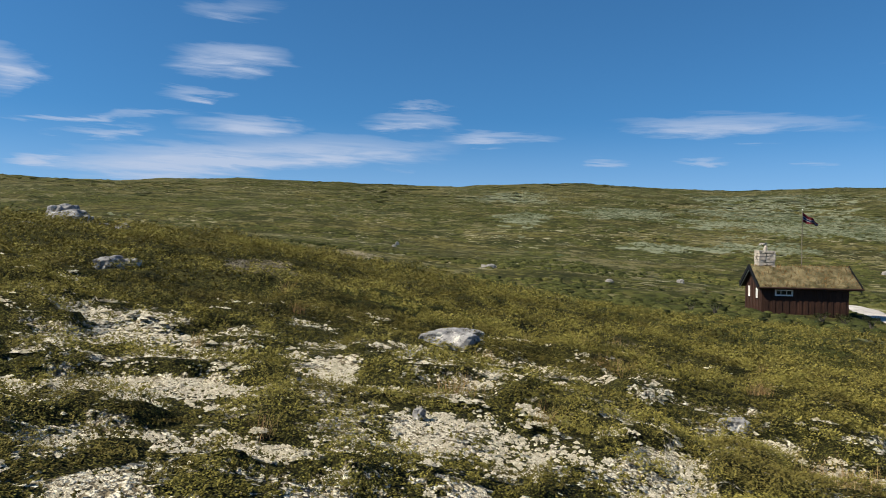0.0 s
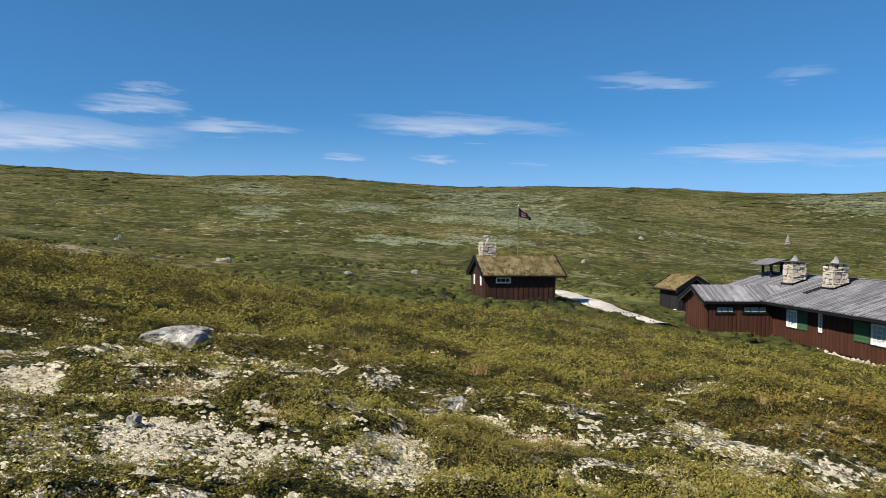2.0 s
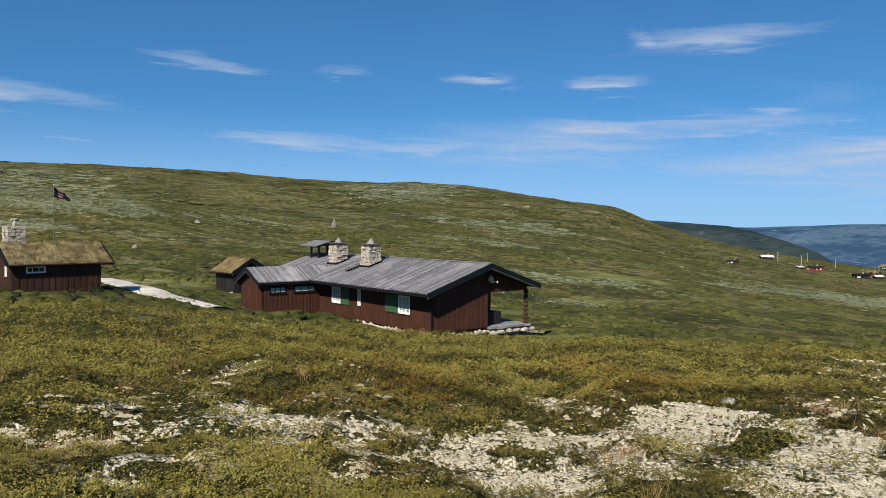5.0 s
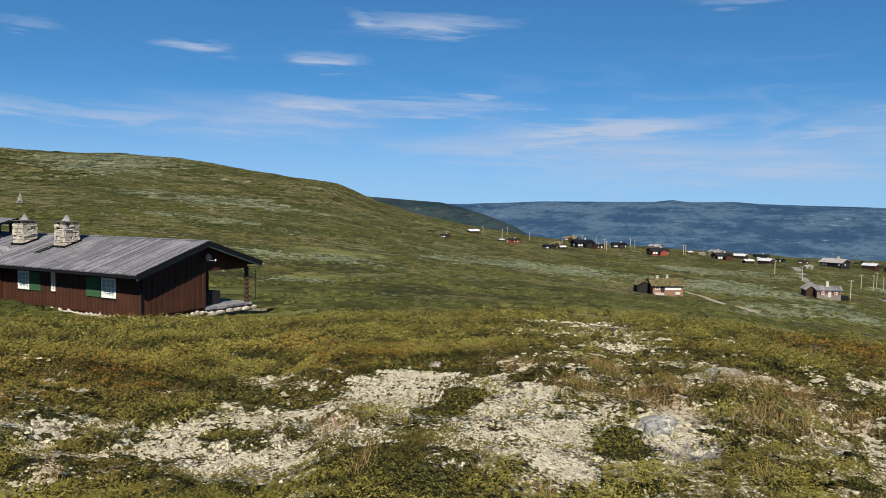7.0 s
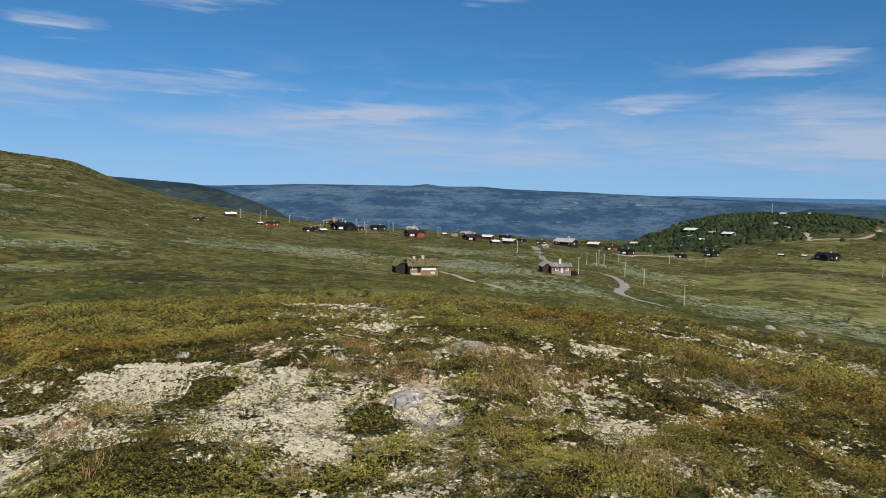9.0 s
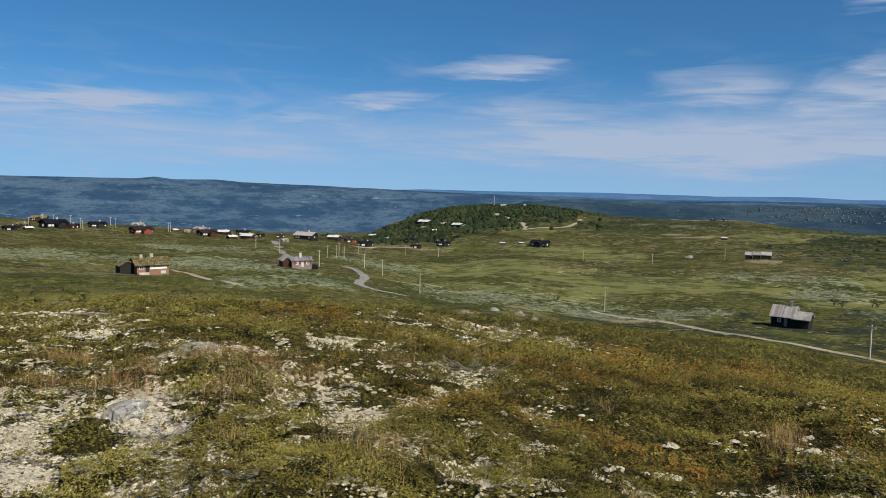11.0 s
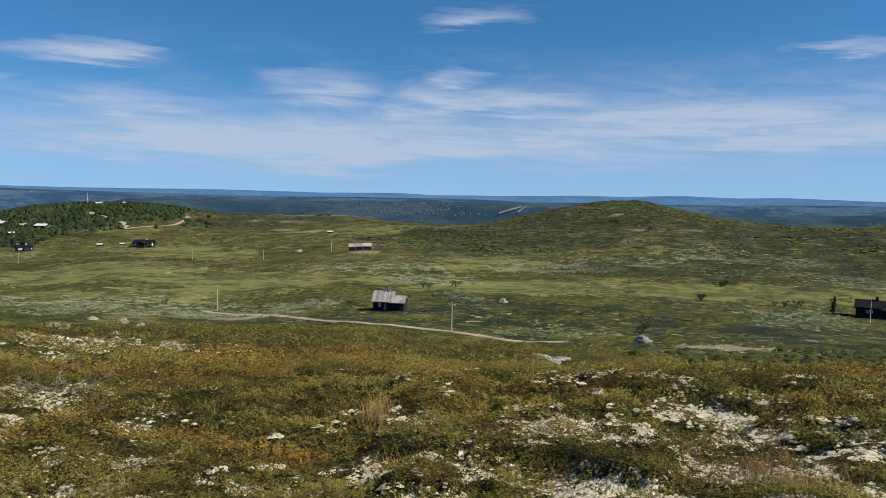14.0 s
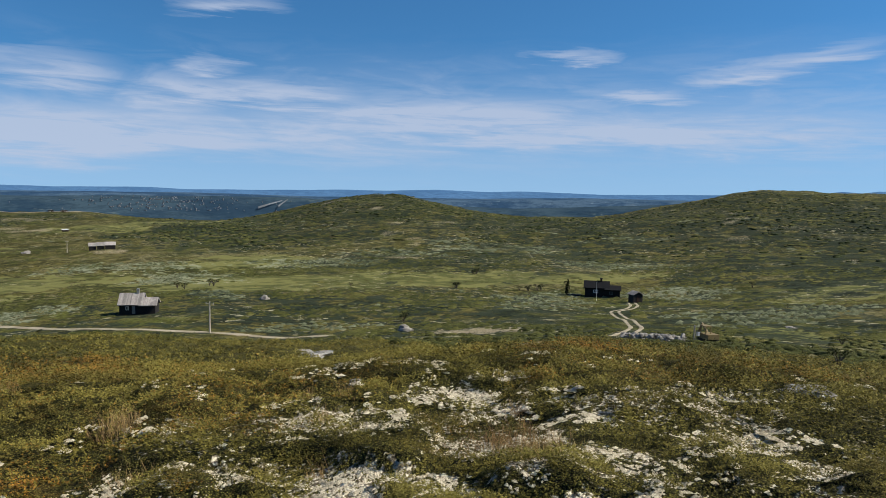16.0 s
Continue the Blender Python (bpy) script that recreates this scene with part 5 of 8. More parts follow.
def stone_row(parent, label, spots):
    """Separate fieldstones along a low footing; spots: (x, y, z, sx, sy, sz)."""
    x, y, z, sx, sy, sz = spots[0]
    bm = bmesh.new()
    lump(bm, (x, y, z), sx, sy, sz, 1.0, 1, 0.3, 0.9)
    row = part("footing", bm, STACK, parent, label)
    for k, (x, y, z, sx, sy, sz) in enumerate(spots[1:]):
        bm = bmesh.new()
        lump(bm, (x, y, z), sx, sy, sz, 2.3 + k * 1.7, 1, 0.3, 0.9)
        part("stone", bm, STACK, row)


def turf_slope(parent, a0, a1, e0, e1, thick, seed, mat=None):
    """A turf roof: a lumpy slab with blades of dry grass standing on it."""
    rnd = random.Random(seed)
    a0, a1, e0, e1 = map(Vector, (a0, a1, e0, e1))
    nrm = (a1 - a0).cross(e0 - a0).normalized()
    if nrm.z < 0:
        nrm = -nrm
    bm = bmesh.new()
    nu, nv = max(6, int((a1 - a0).length / 0.2)), max(4, int((e0 - a0).length / 0.2))
    top = []
    for i in range(nu + 1):
        for j in range(nv + 1):
            p = a0.lerp(a1, i / nu).lerp(e0.lerp(e1, i / nu), j / nv)
            edge = 0.55 if j in (0, nv) or i in (0, nu) else 1
            top.append(bm.verts.new(p + nrm * (thick * edge * (0.85 + 0.45 * noise.noise(p * 2.1 + Vector((seed, 0, 0))))) + Vector((rnd.uniform(-.03, .03), rnd.uniform(-.03, .03), 0))))
    low = [bm.verts.new(p) for p in (a0, a1, e1, e0)]
    for i in range(nu):
        for j in range(nv):
            k = i * (nv + 1) + j
            bm.faces.new((top[k], top[k + nv + 1], top[k + nv + 2], top[k + 1]))
    rim = [i * (nv + 1) for i in range(nu + 1)], [nu * (nv + 1) + j for j in range(nv + 1)], [i * (nv + 1) + nv for i in range(nu, -1, -1)], [j for j in range(nv, -1, -1)]
    for k, side in enumerate(rim):
        p, q = low[k], low[(k + 1) % 4]
        bm.faces.new([top[s] for s in side] + [q, p])
    bm.faces.new(low[::-1])
    turf = part("turf", bm, TURF, parent, "dry grassy turf")
    bm = bmesh.new()
    for _ in range(int(260 * (a1 - a0).length * (e0 - a0).length / 4)):
        u, v = rnd.random(), rnd.random()
        p = a0.lerp(a1, u).lerp(e0.lerp(e1, u), v) + nrm * thick * 0.7
        h, w, an = rnd.uniform(0.07, 0.24), rnd.uniform(0.012, 0.035), rnd.uniform(0, math.pi)
        s = Vector((math.cos(an), math.sin(an), 0)) * w
        tip = p + nrm * h + Vector((rnd.uniform(-.08, .08), rnd.uniform(-.08, .08), 0))
        bm.faces.new([bm.verts.new(q) for q in (p - s, p + s, tip)])
    tagged(part("roof_grass", bm, STRAW, turf), kind="stuff")
    return turf


def on_ground(bearing, r):
    x, y = polar(bearing, r)
    return x, y, float(height(np.array([x]), np.array([y]))[0])

# ---- the large brown cabin with its wing, roofed porch and stone chimneys ----
def main_cabin():
    # x runs across the gable, y along the long wall, from the near corner
    W, L, H, RIDGE, OX, OXR, OY = 8.3, 20.5, 2.58, 3.92, 0.92, 0.37, 0.80
    cx, cy, cz = 34.9, 25.7, -4.62
    p = base("brown_cabin", cx, cy, cz, 15.0, "long brown stained board cabin with grey board roof and stone chimneys", "cabin")
    mid = W / 2
    slope = (RIDGE - H) / mid

    def top(s):
        return H + slope * (mid - abs(s - mid)) - 0.06

    # long wall facing the knoll
    win = [(2.15, 3.35, 0.86, 1.95), (7.75, 8.05, 0.92, 2.0), (10.35, 11.45, 0.86, 1.95)]
    board_wall(p, (0, 13.2, 0), (0, -1, 0), (1, 0, 0), 13.2, lambda s: H + 0.05, [(13.2 - b, 13.2 - a, c, d) for a, b, c, d in win], BROWN, low=-0.10)
    for k, (a, b, c, d) in enumerate(win):
        if k == 1:
            window(p, (0, 13.2, 0), (0, -1, 0), (1, 0, 0), 13.2 - b, 13.2 - a, c, d, 1, 5, back=DARK_ROOM, name="slit_window")
        else:
            window(p, (0, 13.2, 0), (0, -1, 0), (1, 0, 0), 13.2 - b, 13.2 - a, c, d, 3, 4)
    for y0, y1 in ((3.46, 4.75), (9.15, 10.24)):
        bm = bmesh.new()
        box(bm, -0.06, -0.030, y0, y1, 0.83, 1.98)
        shutter = part("shutter", bm, GREEN, p, "dark green board shutter folded open")
        for i in range(6):
            bm = bmesh.new()
            z0 = 0.83 + i * 1.15 / 6
            box(bm, -0.078, -0.062, y0 + 0.02, y1 - 0.02, z0 + 0.008, z0 + 1.15 / 6 - 0.008)
            part("shutter_board", bm, GREEN, shutter)
    # gable wall to the porch, and the wall behind it
    pw = 4.56
    board_wall(p, (0.12, 0, 0), (1, 0, 0), (0, 1, 0), pw - 0.12, lambda s: top(s + 0.12), [], BROWN, low=-0.05, board=0.2)
    board_wall(p, (pw, 0, 0), (1, 0, 0), (0, 1, 0), W - pw - 0.2, lambda s: top(s + pw), [], BROWN, low=2.16, board=0.2, label="brown boards over the porch opening")
    board_wall(p, (pw, 0.12, 0), (0, 1, 0), (-1, 0, 0), 3.6, lambda s: top(pw), [(2.2, 3.1, 0.0, 1.95)], BROWN)
    board_wall(p, (pw, 3.72, 0), (1, 0, 0), (0, 1, 0), W - pw, lambda s: top(s + pw), [], BROWN)
    board_wall(p, (W, 3.84, 0), (0, 1, 0), (-1, 0, 0), L - 3.84, lambda s: H, [], BROWN)
    board_wall(p, (0.12, L, 0), (1, 0, 0), (0, -1, 0), W - 0.24, lambda s: top(s + 0.12), [], BROWN)
    board_wall(p, (0, L, 0), (0, -1, 0), (1, 0, 0), L - 16.8, lambda s: H, [], BROWN)
    bm = bmesh.new()
    box(bm, pw - 0.13, pw - 0.08, 2.35, 3.2, 0.0, 1.93)
    door = part("porch_door", bm, TAR, p, "dark board door on the porch")
    bm = bmesh.new()
    box(bm, pw - 0.08, pw - 0.03, 2.45, 2.5, 0.95, 1.1)
    part("handle", bm, STEEL, door)
    # corner boards and downpipe
    for x0, y0 in ((-0.03, -0.03), (pw - 0.1, -0.03)):
        bm = bmesh.new()
        box(bm, x0, x0 + 0.13, y0, y0 + 0.13, -0.1, 2.1)
        part("corner_board", bm, DARK_BROWN, p)
    bm = bmesh.new()
    tube(bm, (-0.1, -0.1, -0.05), (-0.1, -0.1, 1.95), 0.04, 0.04)
    tube(bm, (-0.1, -0.1, 1.95), (-0.85, 0.1, 2.2), 0.04, 0.04)
    part("downpipe", bm, TRIM, p, "black downpipe")
    # stone footing
    rnd = random.Random(4)
    stone_row(p, "pale fieldstone footing", [(-0.02, 8.6 - i * 0.42, -0.27 - 0.1 * rnd.random(), 0.13 + rnd.random() * 0.08, 0.2 + rnd.random() * 0.14, 0.14 + rnd.random() * 0.16) for i in range(21)])
    stone_row(p, "low fieldstone footing", [(0.2 + i * 0.37, -0.02, -0.30 - 0.1 * rnd.random(), 0.15 + 0.13 * rnd.random(), 0.14, 0.08 + rnd.random() * 0.13) for i in range(14)])
    bm = bmesh.new()
    box(bm, 0.15, W - 0.15, 3.9, L - 0.15, -0.5, 0.02)
    box(bm, 0.15, pw - 0.15, 0.15, 3.9, -0.5, 0.02)
    part("floor", bm, DARK_BROWN, p)
    # porch: slab, post, bench
    bm = bmesh.new()
    box(bm, pw + 0.05, W + 0.10, -0.12, 3.6, -0.62, -0.17)
    slab_bed = part("porch_floor", bm, MORTAR, p, "grey flagstone porch floor")
    for i in range(5):
        for j in range(4):
            bm = bmesh.new()
            o = rnd.uniform(-0.02, 0.02)
            box(bm, pw + 0.03 + i * 0.76, pw + 0.76 + i * 0.76, -0.2 + j * 0.95, 0.72 + j * 0.95, -0.20 + o, -0.05 + o)
            for v in bm.verts:
                v.co.x, v.co.y = v.co.x + rnd.uniform(-0.05, 0.02), v.co.y + rnd.uniform(-0.03, 0.03)
            part("flagstone", bm, FLAG, slab_bed)
    stone_row(p, "rough stone edge of the porch", [(pw + 0.35 + i * 0.72, -0.16 - 0.05 * rnd.random(), -0.40 - 0.05 * rnd.random(), 0.34 + 0.10 * rnd.random(), 0.13, 0.13 + 0.06 * rnd.random()) for i in range(6)] + [(W + 0.1, 0.2 + i * 0.9, -0.42, 0.14, 0.4, 0.16) for i in range(4)])
    # a turned post: one body of rings
    bm = bmesh.new()
    rings = []
    for i in range(37):
        zz = -0.06 + 2.3 * i / 36
        rr = 0.135 + 0.025 * math.sin(i * 1.4) + (0.03 if i < 3 or i > 33 else 0)
        rings.append([bm.verts.new((W - 0.2 + rr * math.cos(a), 0.05 + rr * math.sin(a), zz)) for a in (2 * math.pi * k / 10 for k in range(10))])
    for lo, up in zip(rings, rings[1:]):
        for k in range(10):
            bm.faces.new((lo[k], lo[(k + 1) % 10], up[(k + 1) % 10], up[k]))
    bm.faces.new(rings[0][::-1])
    bm.faces.new(rings[-1])
    part("porch_post", bm, DARK_BROWN, p, "carved brown porch post")
    bm = bmesh.new()
    for i in range(4):
        beam(bm, (W + 0.35, -0.2, 2.0 - i * 0.5), (W + 0.35, -0.2, 1.5 - i * 0.5), 0.03, 0.03)
    part("rain_chain", bm, TRIM, p, "thin rain chain")
    bm = bmesh.new()
    box(bm, pw + 0.1, pw + 0.62, 0.5, 2.0, 0.38, 0.45)
    box(bm, pw + 0.1, pw + 0.18, 0.5, 2.0, 0.45, 0.98)
    for y in (0.55, 1.87):
        box(bm, pw + 0.1, pw + 0.18, y, y + 0.08, 0.0, 0.38)
        box(bm, pw + 0.54, pw + 0.62, y, y + 0.08, 0.0, 0.38)
    box(bm, pw + 0.75, pw + 1.9, 0.7, 1.5, 0.0, 0.78)
    part("bench", bm, TAR, p, "dark bench and chest on the porch")
    # roof
    for side in (1, 0):
        x0, oz = (-OX, slope * OX) if side == 0 else (W + OXR, slope * OXR)
        bm = bmesh.new()
        slab(bm, (mid, -OY + 0.03, RIDGE + 0.055), (mid, L + OY - 0.03, RIDGE + 0.055), (x0, -OY + 0.03, H - oz + 0.055), (x0, L + OY - 0.03, H - oz + 0.055), 0.09)
        deck = part("roof", bm, TAR, p, "roof of silver grey weathered boards")
        roof_boards(deck, GREY_ROOF, (mid, -OY, RIDGE + 0.12), (mid, L + OY, RIDGE + 0.12), (x0, -OY, H - oz + 0.12), (x0, L + OY, H - oz + 0.12), 0.05, 0.165)
        for y in (-OY, L + OY):
            bm = bmesh.new()
            beam(bm, (mid, y, RIDGE + 0.03), (x0, y, H - oz + 0.03), 0.05, 0.24)
            part("barge_board", bm, TRIM, p, "black barge board")
            bm = bmesh.new()
            beam(bm, (mid, y + (0.05 if y < 0 else -0.05), RIDGE - 0.15), (x0, y + (0.05 if y < 0 else -0.05), H - oz - 0.15), 0.04, 0.14)
            part("barge_trim", bm, TEAL_TRIM, p, "dark green inner barge board")
        bm = bmesh.new()
        box(bm, x0 - 0.07, x0 + 0.05, -OY + 0.05, L + OY, H - oz - 0.10, H - oz + 0.07)
        part("gutter", bm, TRIM, p, "black gutter and fascia")
    bm = bmesh.new()
    beam(bm, (mid, -OY, RIDGE + 0.165), (mid, L + OY, RIDGE + 0.165), 0.2, 0.03)
    part("ridge_board", bm, GREY_ROOF, p)
    # satellite dish and lamp high on the gable
    bm = bmesh.new()
    rings = []
    for k in range(5):
        rr = 0.24 * k / 4
        rings.append([bm.verts.new((4.62 + rr * math.cos(a), -0.30 + 0.45 * rr * rr * 2, 3.02 + rr * math.sin(a))) for a in (2 * math.pi * i / 14 for i in range(14))] if k else [bm.verts.new((4.62, -0.30, 3.02))])
    for i in range(14):
        j = (i + 1) % 14
        bm.faces.new((rings[0][0], rings[1][i], rings[1][j]))
        for k in range(1, 4):
            bm.faces.new((rings[k][i], rings[k + 1][i], rings[k + 1][j], rings[k][j]))
    dish = part("satellite_dish", bm, DISH, p, "small brownish grey satellite dish")
    bm = bmesh.new()
    beam(bm, (4.62, 0.02, 3.0), (4.62, -0.3, 3.02), 0.05, 0.05)
    beam(bm, (4.62, -0.25, 2.85), (4.78, -0.62, 2.86), 0.03, 0.03)
    part("arm", bm, STEEL, dish)
    bm = bmesh.new()
    lump(bm, (4.8, -0.64, 2.86), 0.06, 0.06, 0.08, 2, 1, 0.1, 1)
    part("receiver", bm, WHITE, dish)

    # wing towards the knoll
    y0, y1, xw, WH, WR = 13.2, 16.7, -4.6, 2.36, 3.2
    mw = (y0 + y1) / 2
    ws = (WR - WH) / (y1 - y0) * 2

    def wtop(s):
        return WH + ws * ((y1 - y0) / 2 - abs(s - (y1 - y0) / 2)) - 0.05

    wins = [(0.55, 1.85, 1.52, 2.0), (2.45, 4.2, 1.52, 2.0)]
    board_wall(p, (xw, y0, 0), (1, 0, 0), (0, 1, 0), -xw, lambda s: WH, wins, BROWN, low=-0.45, board=0.15)
    for a, b, c, d in wins:
        window(p, (xw, y0, 0), (1, 0, 0), (0, 1, 0), a, b, c, d, 3, 1, TRIM)
    board_wall(p, (xw, y1, 0), (0, -1, 0), (1, 0, 0), y1 - y0, lambda s: wtop(s), [], BROWN, low=-0.4, board=0.15)
    board_wall(p, (0, y1, 0), (-1, 0, 0), (0, -1, 0), -xw, lambda s: WH, [], BROWN, low=-0.3)
    ov, og = 0.22, 0.45
    reach = (WR - H) / slope
    for yy, hh in ((y0 - ov, 0), (y1 + ov, 1)):
        ez = WH - ws * ov
        inner = (ez - (H - oz)) / slope - OX
        bm = bmesh.new()
        slab(bm, (xw - og + 0.03, mw, WR + 0.05), (reach, mw, WR + 0.05), (xw - og + 0.03, yy, ez + 0.05), (inner, yy, ez + 0.05), 0.08)
        deck = part("wing_roof", bm, TAR, p, "wing roof of silver grey boards")
        n = 44
        for i in range(n):
            xa, xb = (xw - og + (reach + og - xw) * k / n for k in (i, i + 1))
            ta, tb = (min(max((x - inner) / (reach - inner), 0.0), 1.0) for x in (xa, xb))
            up = 0.026 * (i % 2) + random.uniform(0, 0.008)
            bm = bmesh.new()
            prism(bm, [(xa, mw, WR + 0.12 + up), (xb, mw, WR + 0.12 + up), (xb, yy + (mw - yy) * tb, ez + (WR - ez) * tb + 0.12 + up),
                       (xa, yy + (mw - yy) * ta, ez + (WR - ez) * ta + 0.12 + up)], (0, 0, -0.055 - 0.02 * (i % 2)))
            part("roof_board", bm, GREY_ROOF_X, deck)
        bm = bmesh.new()
        beam(bm, (xw - og, mw, WR + 0.03), (xw - og, yy, ez + 0.03), 0.05, 0.22)
        part("barge_board", bm, TRIM, p, "black barge board")
        bm = bmesh.new()
        beam(bm, (xw - og + 0.05, mw, WR - 0.13), (xw - og + 0.05, yy, ez - 0.13), 0.04, 0.12)
        part("barge_trim", bm, TEAL_TRIM, p)
        bm = bmesh.new()
        box(bm, xw - og, inner, yy - 0.06, yy + 0.05, ez - 0.09, ez + 0.06)
        part("gutter", bm, TRIM, p)
    # chimneys
    for k, y in enumerate((10.35, 14.9)):
        x = 2.55
        zr = H + slope * x
        stone_stack(p, "chimney", x, y, 1.0, 1.1, zr - 0.3, zr + 1.45, 11 + k)
        bm = bmesh.new()
        for i in range(2):
            prism(bm, [(x - 0.58, y - 0.66, H + slope * (x - 0.58) + 0.14), (x + 0.58, y - 0.66, H + slope * (x + 0.58) + 0.14),
                       (x + 0.58, y - 0.5 + 1.2 * i, H + slope * (x + 0.58) + 0.14), (x - 0.58, y - 0.5 + 1.2 * i, H + slope * (x - 0.58) + 0.14)], (0, 0, 0.12))
        part("flashing", bm, TRIM, p, "black chimney flashing")
    bm = bmesh.new()
    for yy in (11.2, 10.85):
        beam(bm, (0.9, yy, H + slope * 0.9 + 0.2), (2.2, yy, H + slope * 2.2 + 0.2), 0.05, 0.05)
    for i in range(5):
        x = 0.95 + i * 0.29
        beam(bm, (x, 11.2, H + slope * x + 0.22), (x, 10.85, H + slope * x + 0.22), 0.04, 0.04)
    part("roof_ladder", bm, TAR, p, "dark roof ladder")
    # ventilation hood on posts over the ridge
    hx, hy, hz = mid - 0.4, 19.3, RIDGE - 0.05
    bm = bmesh.new()
    box(bm, hx - 0.95, hx + 0.95, hy - 0.9, hy + 0.9, hz + 0.80, hz + 0.88)
    hood = part("roof_hood", bm, TAR, p, "open hood with a small roof on posts")
    for sx in (-0.75, 0.75):
        for sy in (-0.6, 0.6):
            bm = bmesh.new()
            box(bm, hx + sx - 0.07, hx + sx + 0.07, hy + sy - 0.07, hy + sy + 0.07, hz - 0.7, hz + 0.80)
            part("hood_post", bm, TAR, hood)
    for sx in (-1, 1):
        bm = bmesh.new()
        slab(bm, (hx, hy - 1.4, hz + 1.26), (hx, hy + 1.4, hz + 1.26), (hx + sx * 1.4, hy - 1.4, hz + 0.84), (hx + sx * 1.4, hy + 1.4, hz + 0.84), 0.08)
        part("hood_roof", bm, GREY_ROOF, hood)
        bm = bmesh.new()
        beam(bm, (hx, hy - 1.41, hz + 1.17), (hx + sx * 1.4, hy - 1.41, hz + 0.75), 0.04, 0.16)
        part("hood_barge", bm, TRIM, hood)
    return p


main_cabin()


# ---- the small turf roofed cabin, and the hut behind the wing ----
def turf_cabin(name, label, x, y, z, bearing, W, L, H, rise, over, wall_mat, windows, stack, seed, gable_windows=(), low=-0.4, over_end=0.0):
    """x along the long wall, y back along the gable; the ridge runs along x."""
    p = base(name, x, y, z, bearing, label, "cabin")
    mid = W / 2
    slope = rise / mid

    def top(s):
        return H + slope * (mid - abs(s - mid)) - 0.05

    board_wall(p, (0, 0, 0), (1, 0, 0), (0, 1, 0), L, lambda s: H, [w[:4] for w in windows], wall_mat, low=low, board=0.21)
    for w in windows:
        window(p, (0, 0, 0), (1, 0, 0), (0, 1, 0), *w, back=DARK_ROOM)
    board_wall(p, (0, W, 0), (0, -1, 0), (1, 0, 0), W - 0.12, lambda s: top(s), [w[:4] for w in gable_windows], wall_mat, low=low, board=0.19)
    for w in gable_windows:
        window(p, (0, W, 0), (0, -1, 0), (1, 0, 0), *w)
    board_wall(p, (L, 0.12, 0), (0, 1, 0), (-1, 0, 0), W - 0.12, lambda s: top(s + 0.12), [], wall_mat, low=low)
    board_wall(p, (L - 0.12, W, 0), (-1, 0, 0), (0, -1, 0), L - 0.24, lambda s: H, [], wall_mat, low=low)
    R = H + rise
    oz = slope * over
    end = L + over + over_end
    for yy in (-over, W + over):
        bm = bmesh.new()
        slab(bm, (-over, mid, R + 0.02), (end, mid, R + 0.02), (-over, yy, H - oz + 0.02), (end, yy, H - oz + 0.02), 0.1)
        part("roof_deck", bm, TAR, p)
        turf_slope(p, (-over + 0.1, mid, R + 0.03), (end - 0.05, mid, R + 0.03), (-over + 0.1, yy, H - oz + 0.03), (end - 0.05, yy, H - oz + 0.03), 0.2, seed)
        bm = bmesh.new()
        tube(bm, (-over, yy, H - oz + 0.04), (end + 0.1, yy, H - oz + 0.04), 0.08, 0.08, 8)
        part("turf_log", bm, DARK_BROWN, p, "log that holds the turf")
        for xx in (-over, end):
            bm = bmesh.new()
            beam(bm, (xx, mid, R + 0.06), (xx, yy, H - oz + 0.06), 0.05, 0.30)
            part("barge_board", bm, TRIM, p, "black barge board")
            bm = bmesh.new()
            s = 0.05 if xx < 0 else -0.05
            beam(bm, (xx + s, mid, R - 0.14), (xx + s, yy, H - oz - 0.14), 0.04, 0.12)
            part("barge_trim", bm, TEAL_TRIM, p)
    if stack:
        sx, sy, sw, sh = stack
        zr = R - slope * abs(sy - mid)
        stack_part = stone_stack(p, "chimney", sx, sy, sw, sw, zr - 0.3, zr + sh, seed + 9, False)
        bm = bmesh.new()
        box(bm, sx - sw * 0.5, sx + sw * 0.5, sy - sw * 0.5, sy + sw * 0.5, zr + sh - 0.02, zr + sh + 0.06)
        part("cap_slab", bm, STACK, stack_part)
        bm = bmesh.new()
        lump(bm, (sx + 0.05, sy, zr + sh + 0.16), 0.16, 0.14, 0.26, seed, 2, 0.3)
        part("cap_stone", bm, STACK, stack_part)
    rnd = random.Random(seed)
    stone_row(p, "low fieldstone footing", [(0.2 + i * 0.42, -0.02, low + 0.03, 0.23, 0.2, 0.12 + 0.08 * rnd.random()) for i in range(int(L / 0.42))])
    return p


turf_cabin("turf_roof_cabin", "small dark brown cabin with grassy turf roof and stone chimney", 22.3, 50.7, -2.95, 7.0,
           3.9, 5.75, 2.02, 1.22, 0.33, DARK_BROWN, [(0.9, 2.05, 1.32, 1.74, 3, 1)], (0.85, 2.3, 1.12, 1.35), 21,
           [(0.95, 1.28, 1.1, 1.8, 1, 2), (2.75, 3.08, 1.1, 1.75, 1, 2)], over_end=0.40)
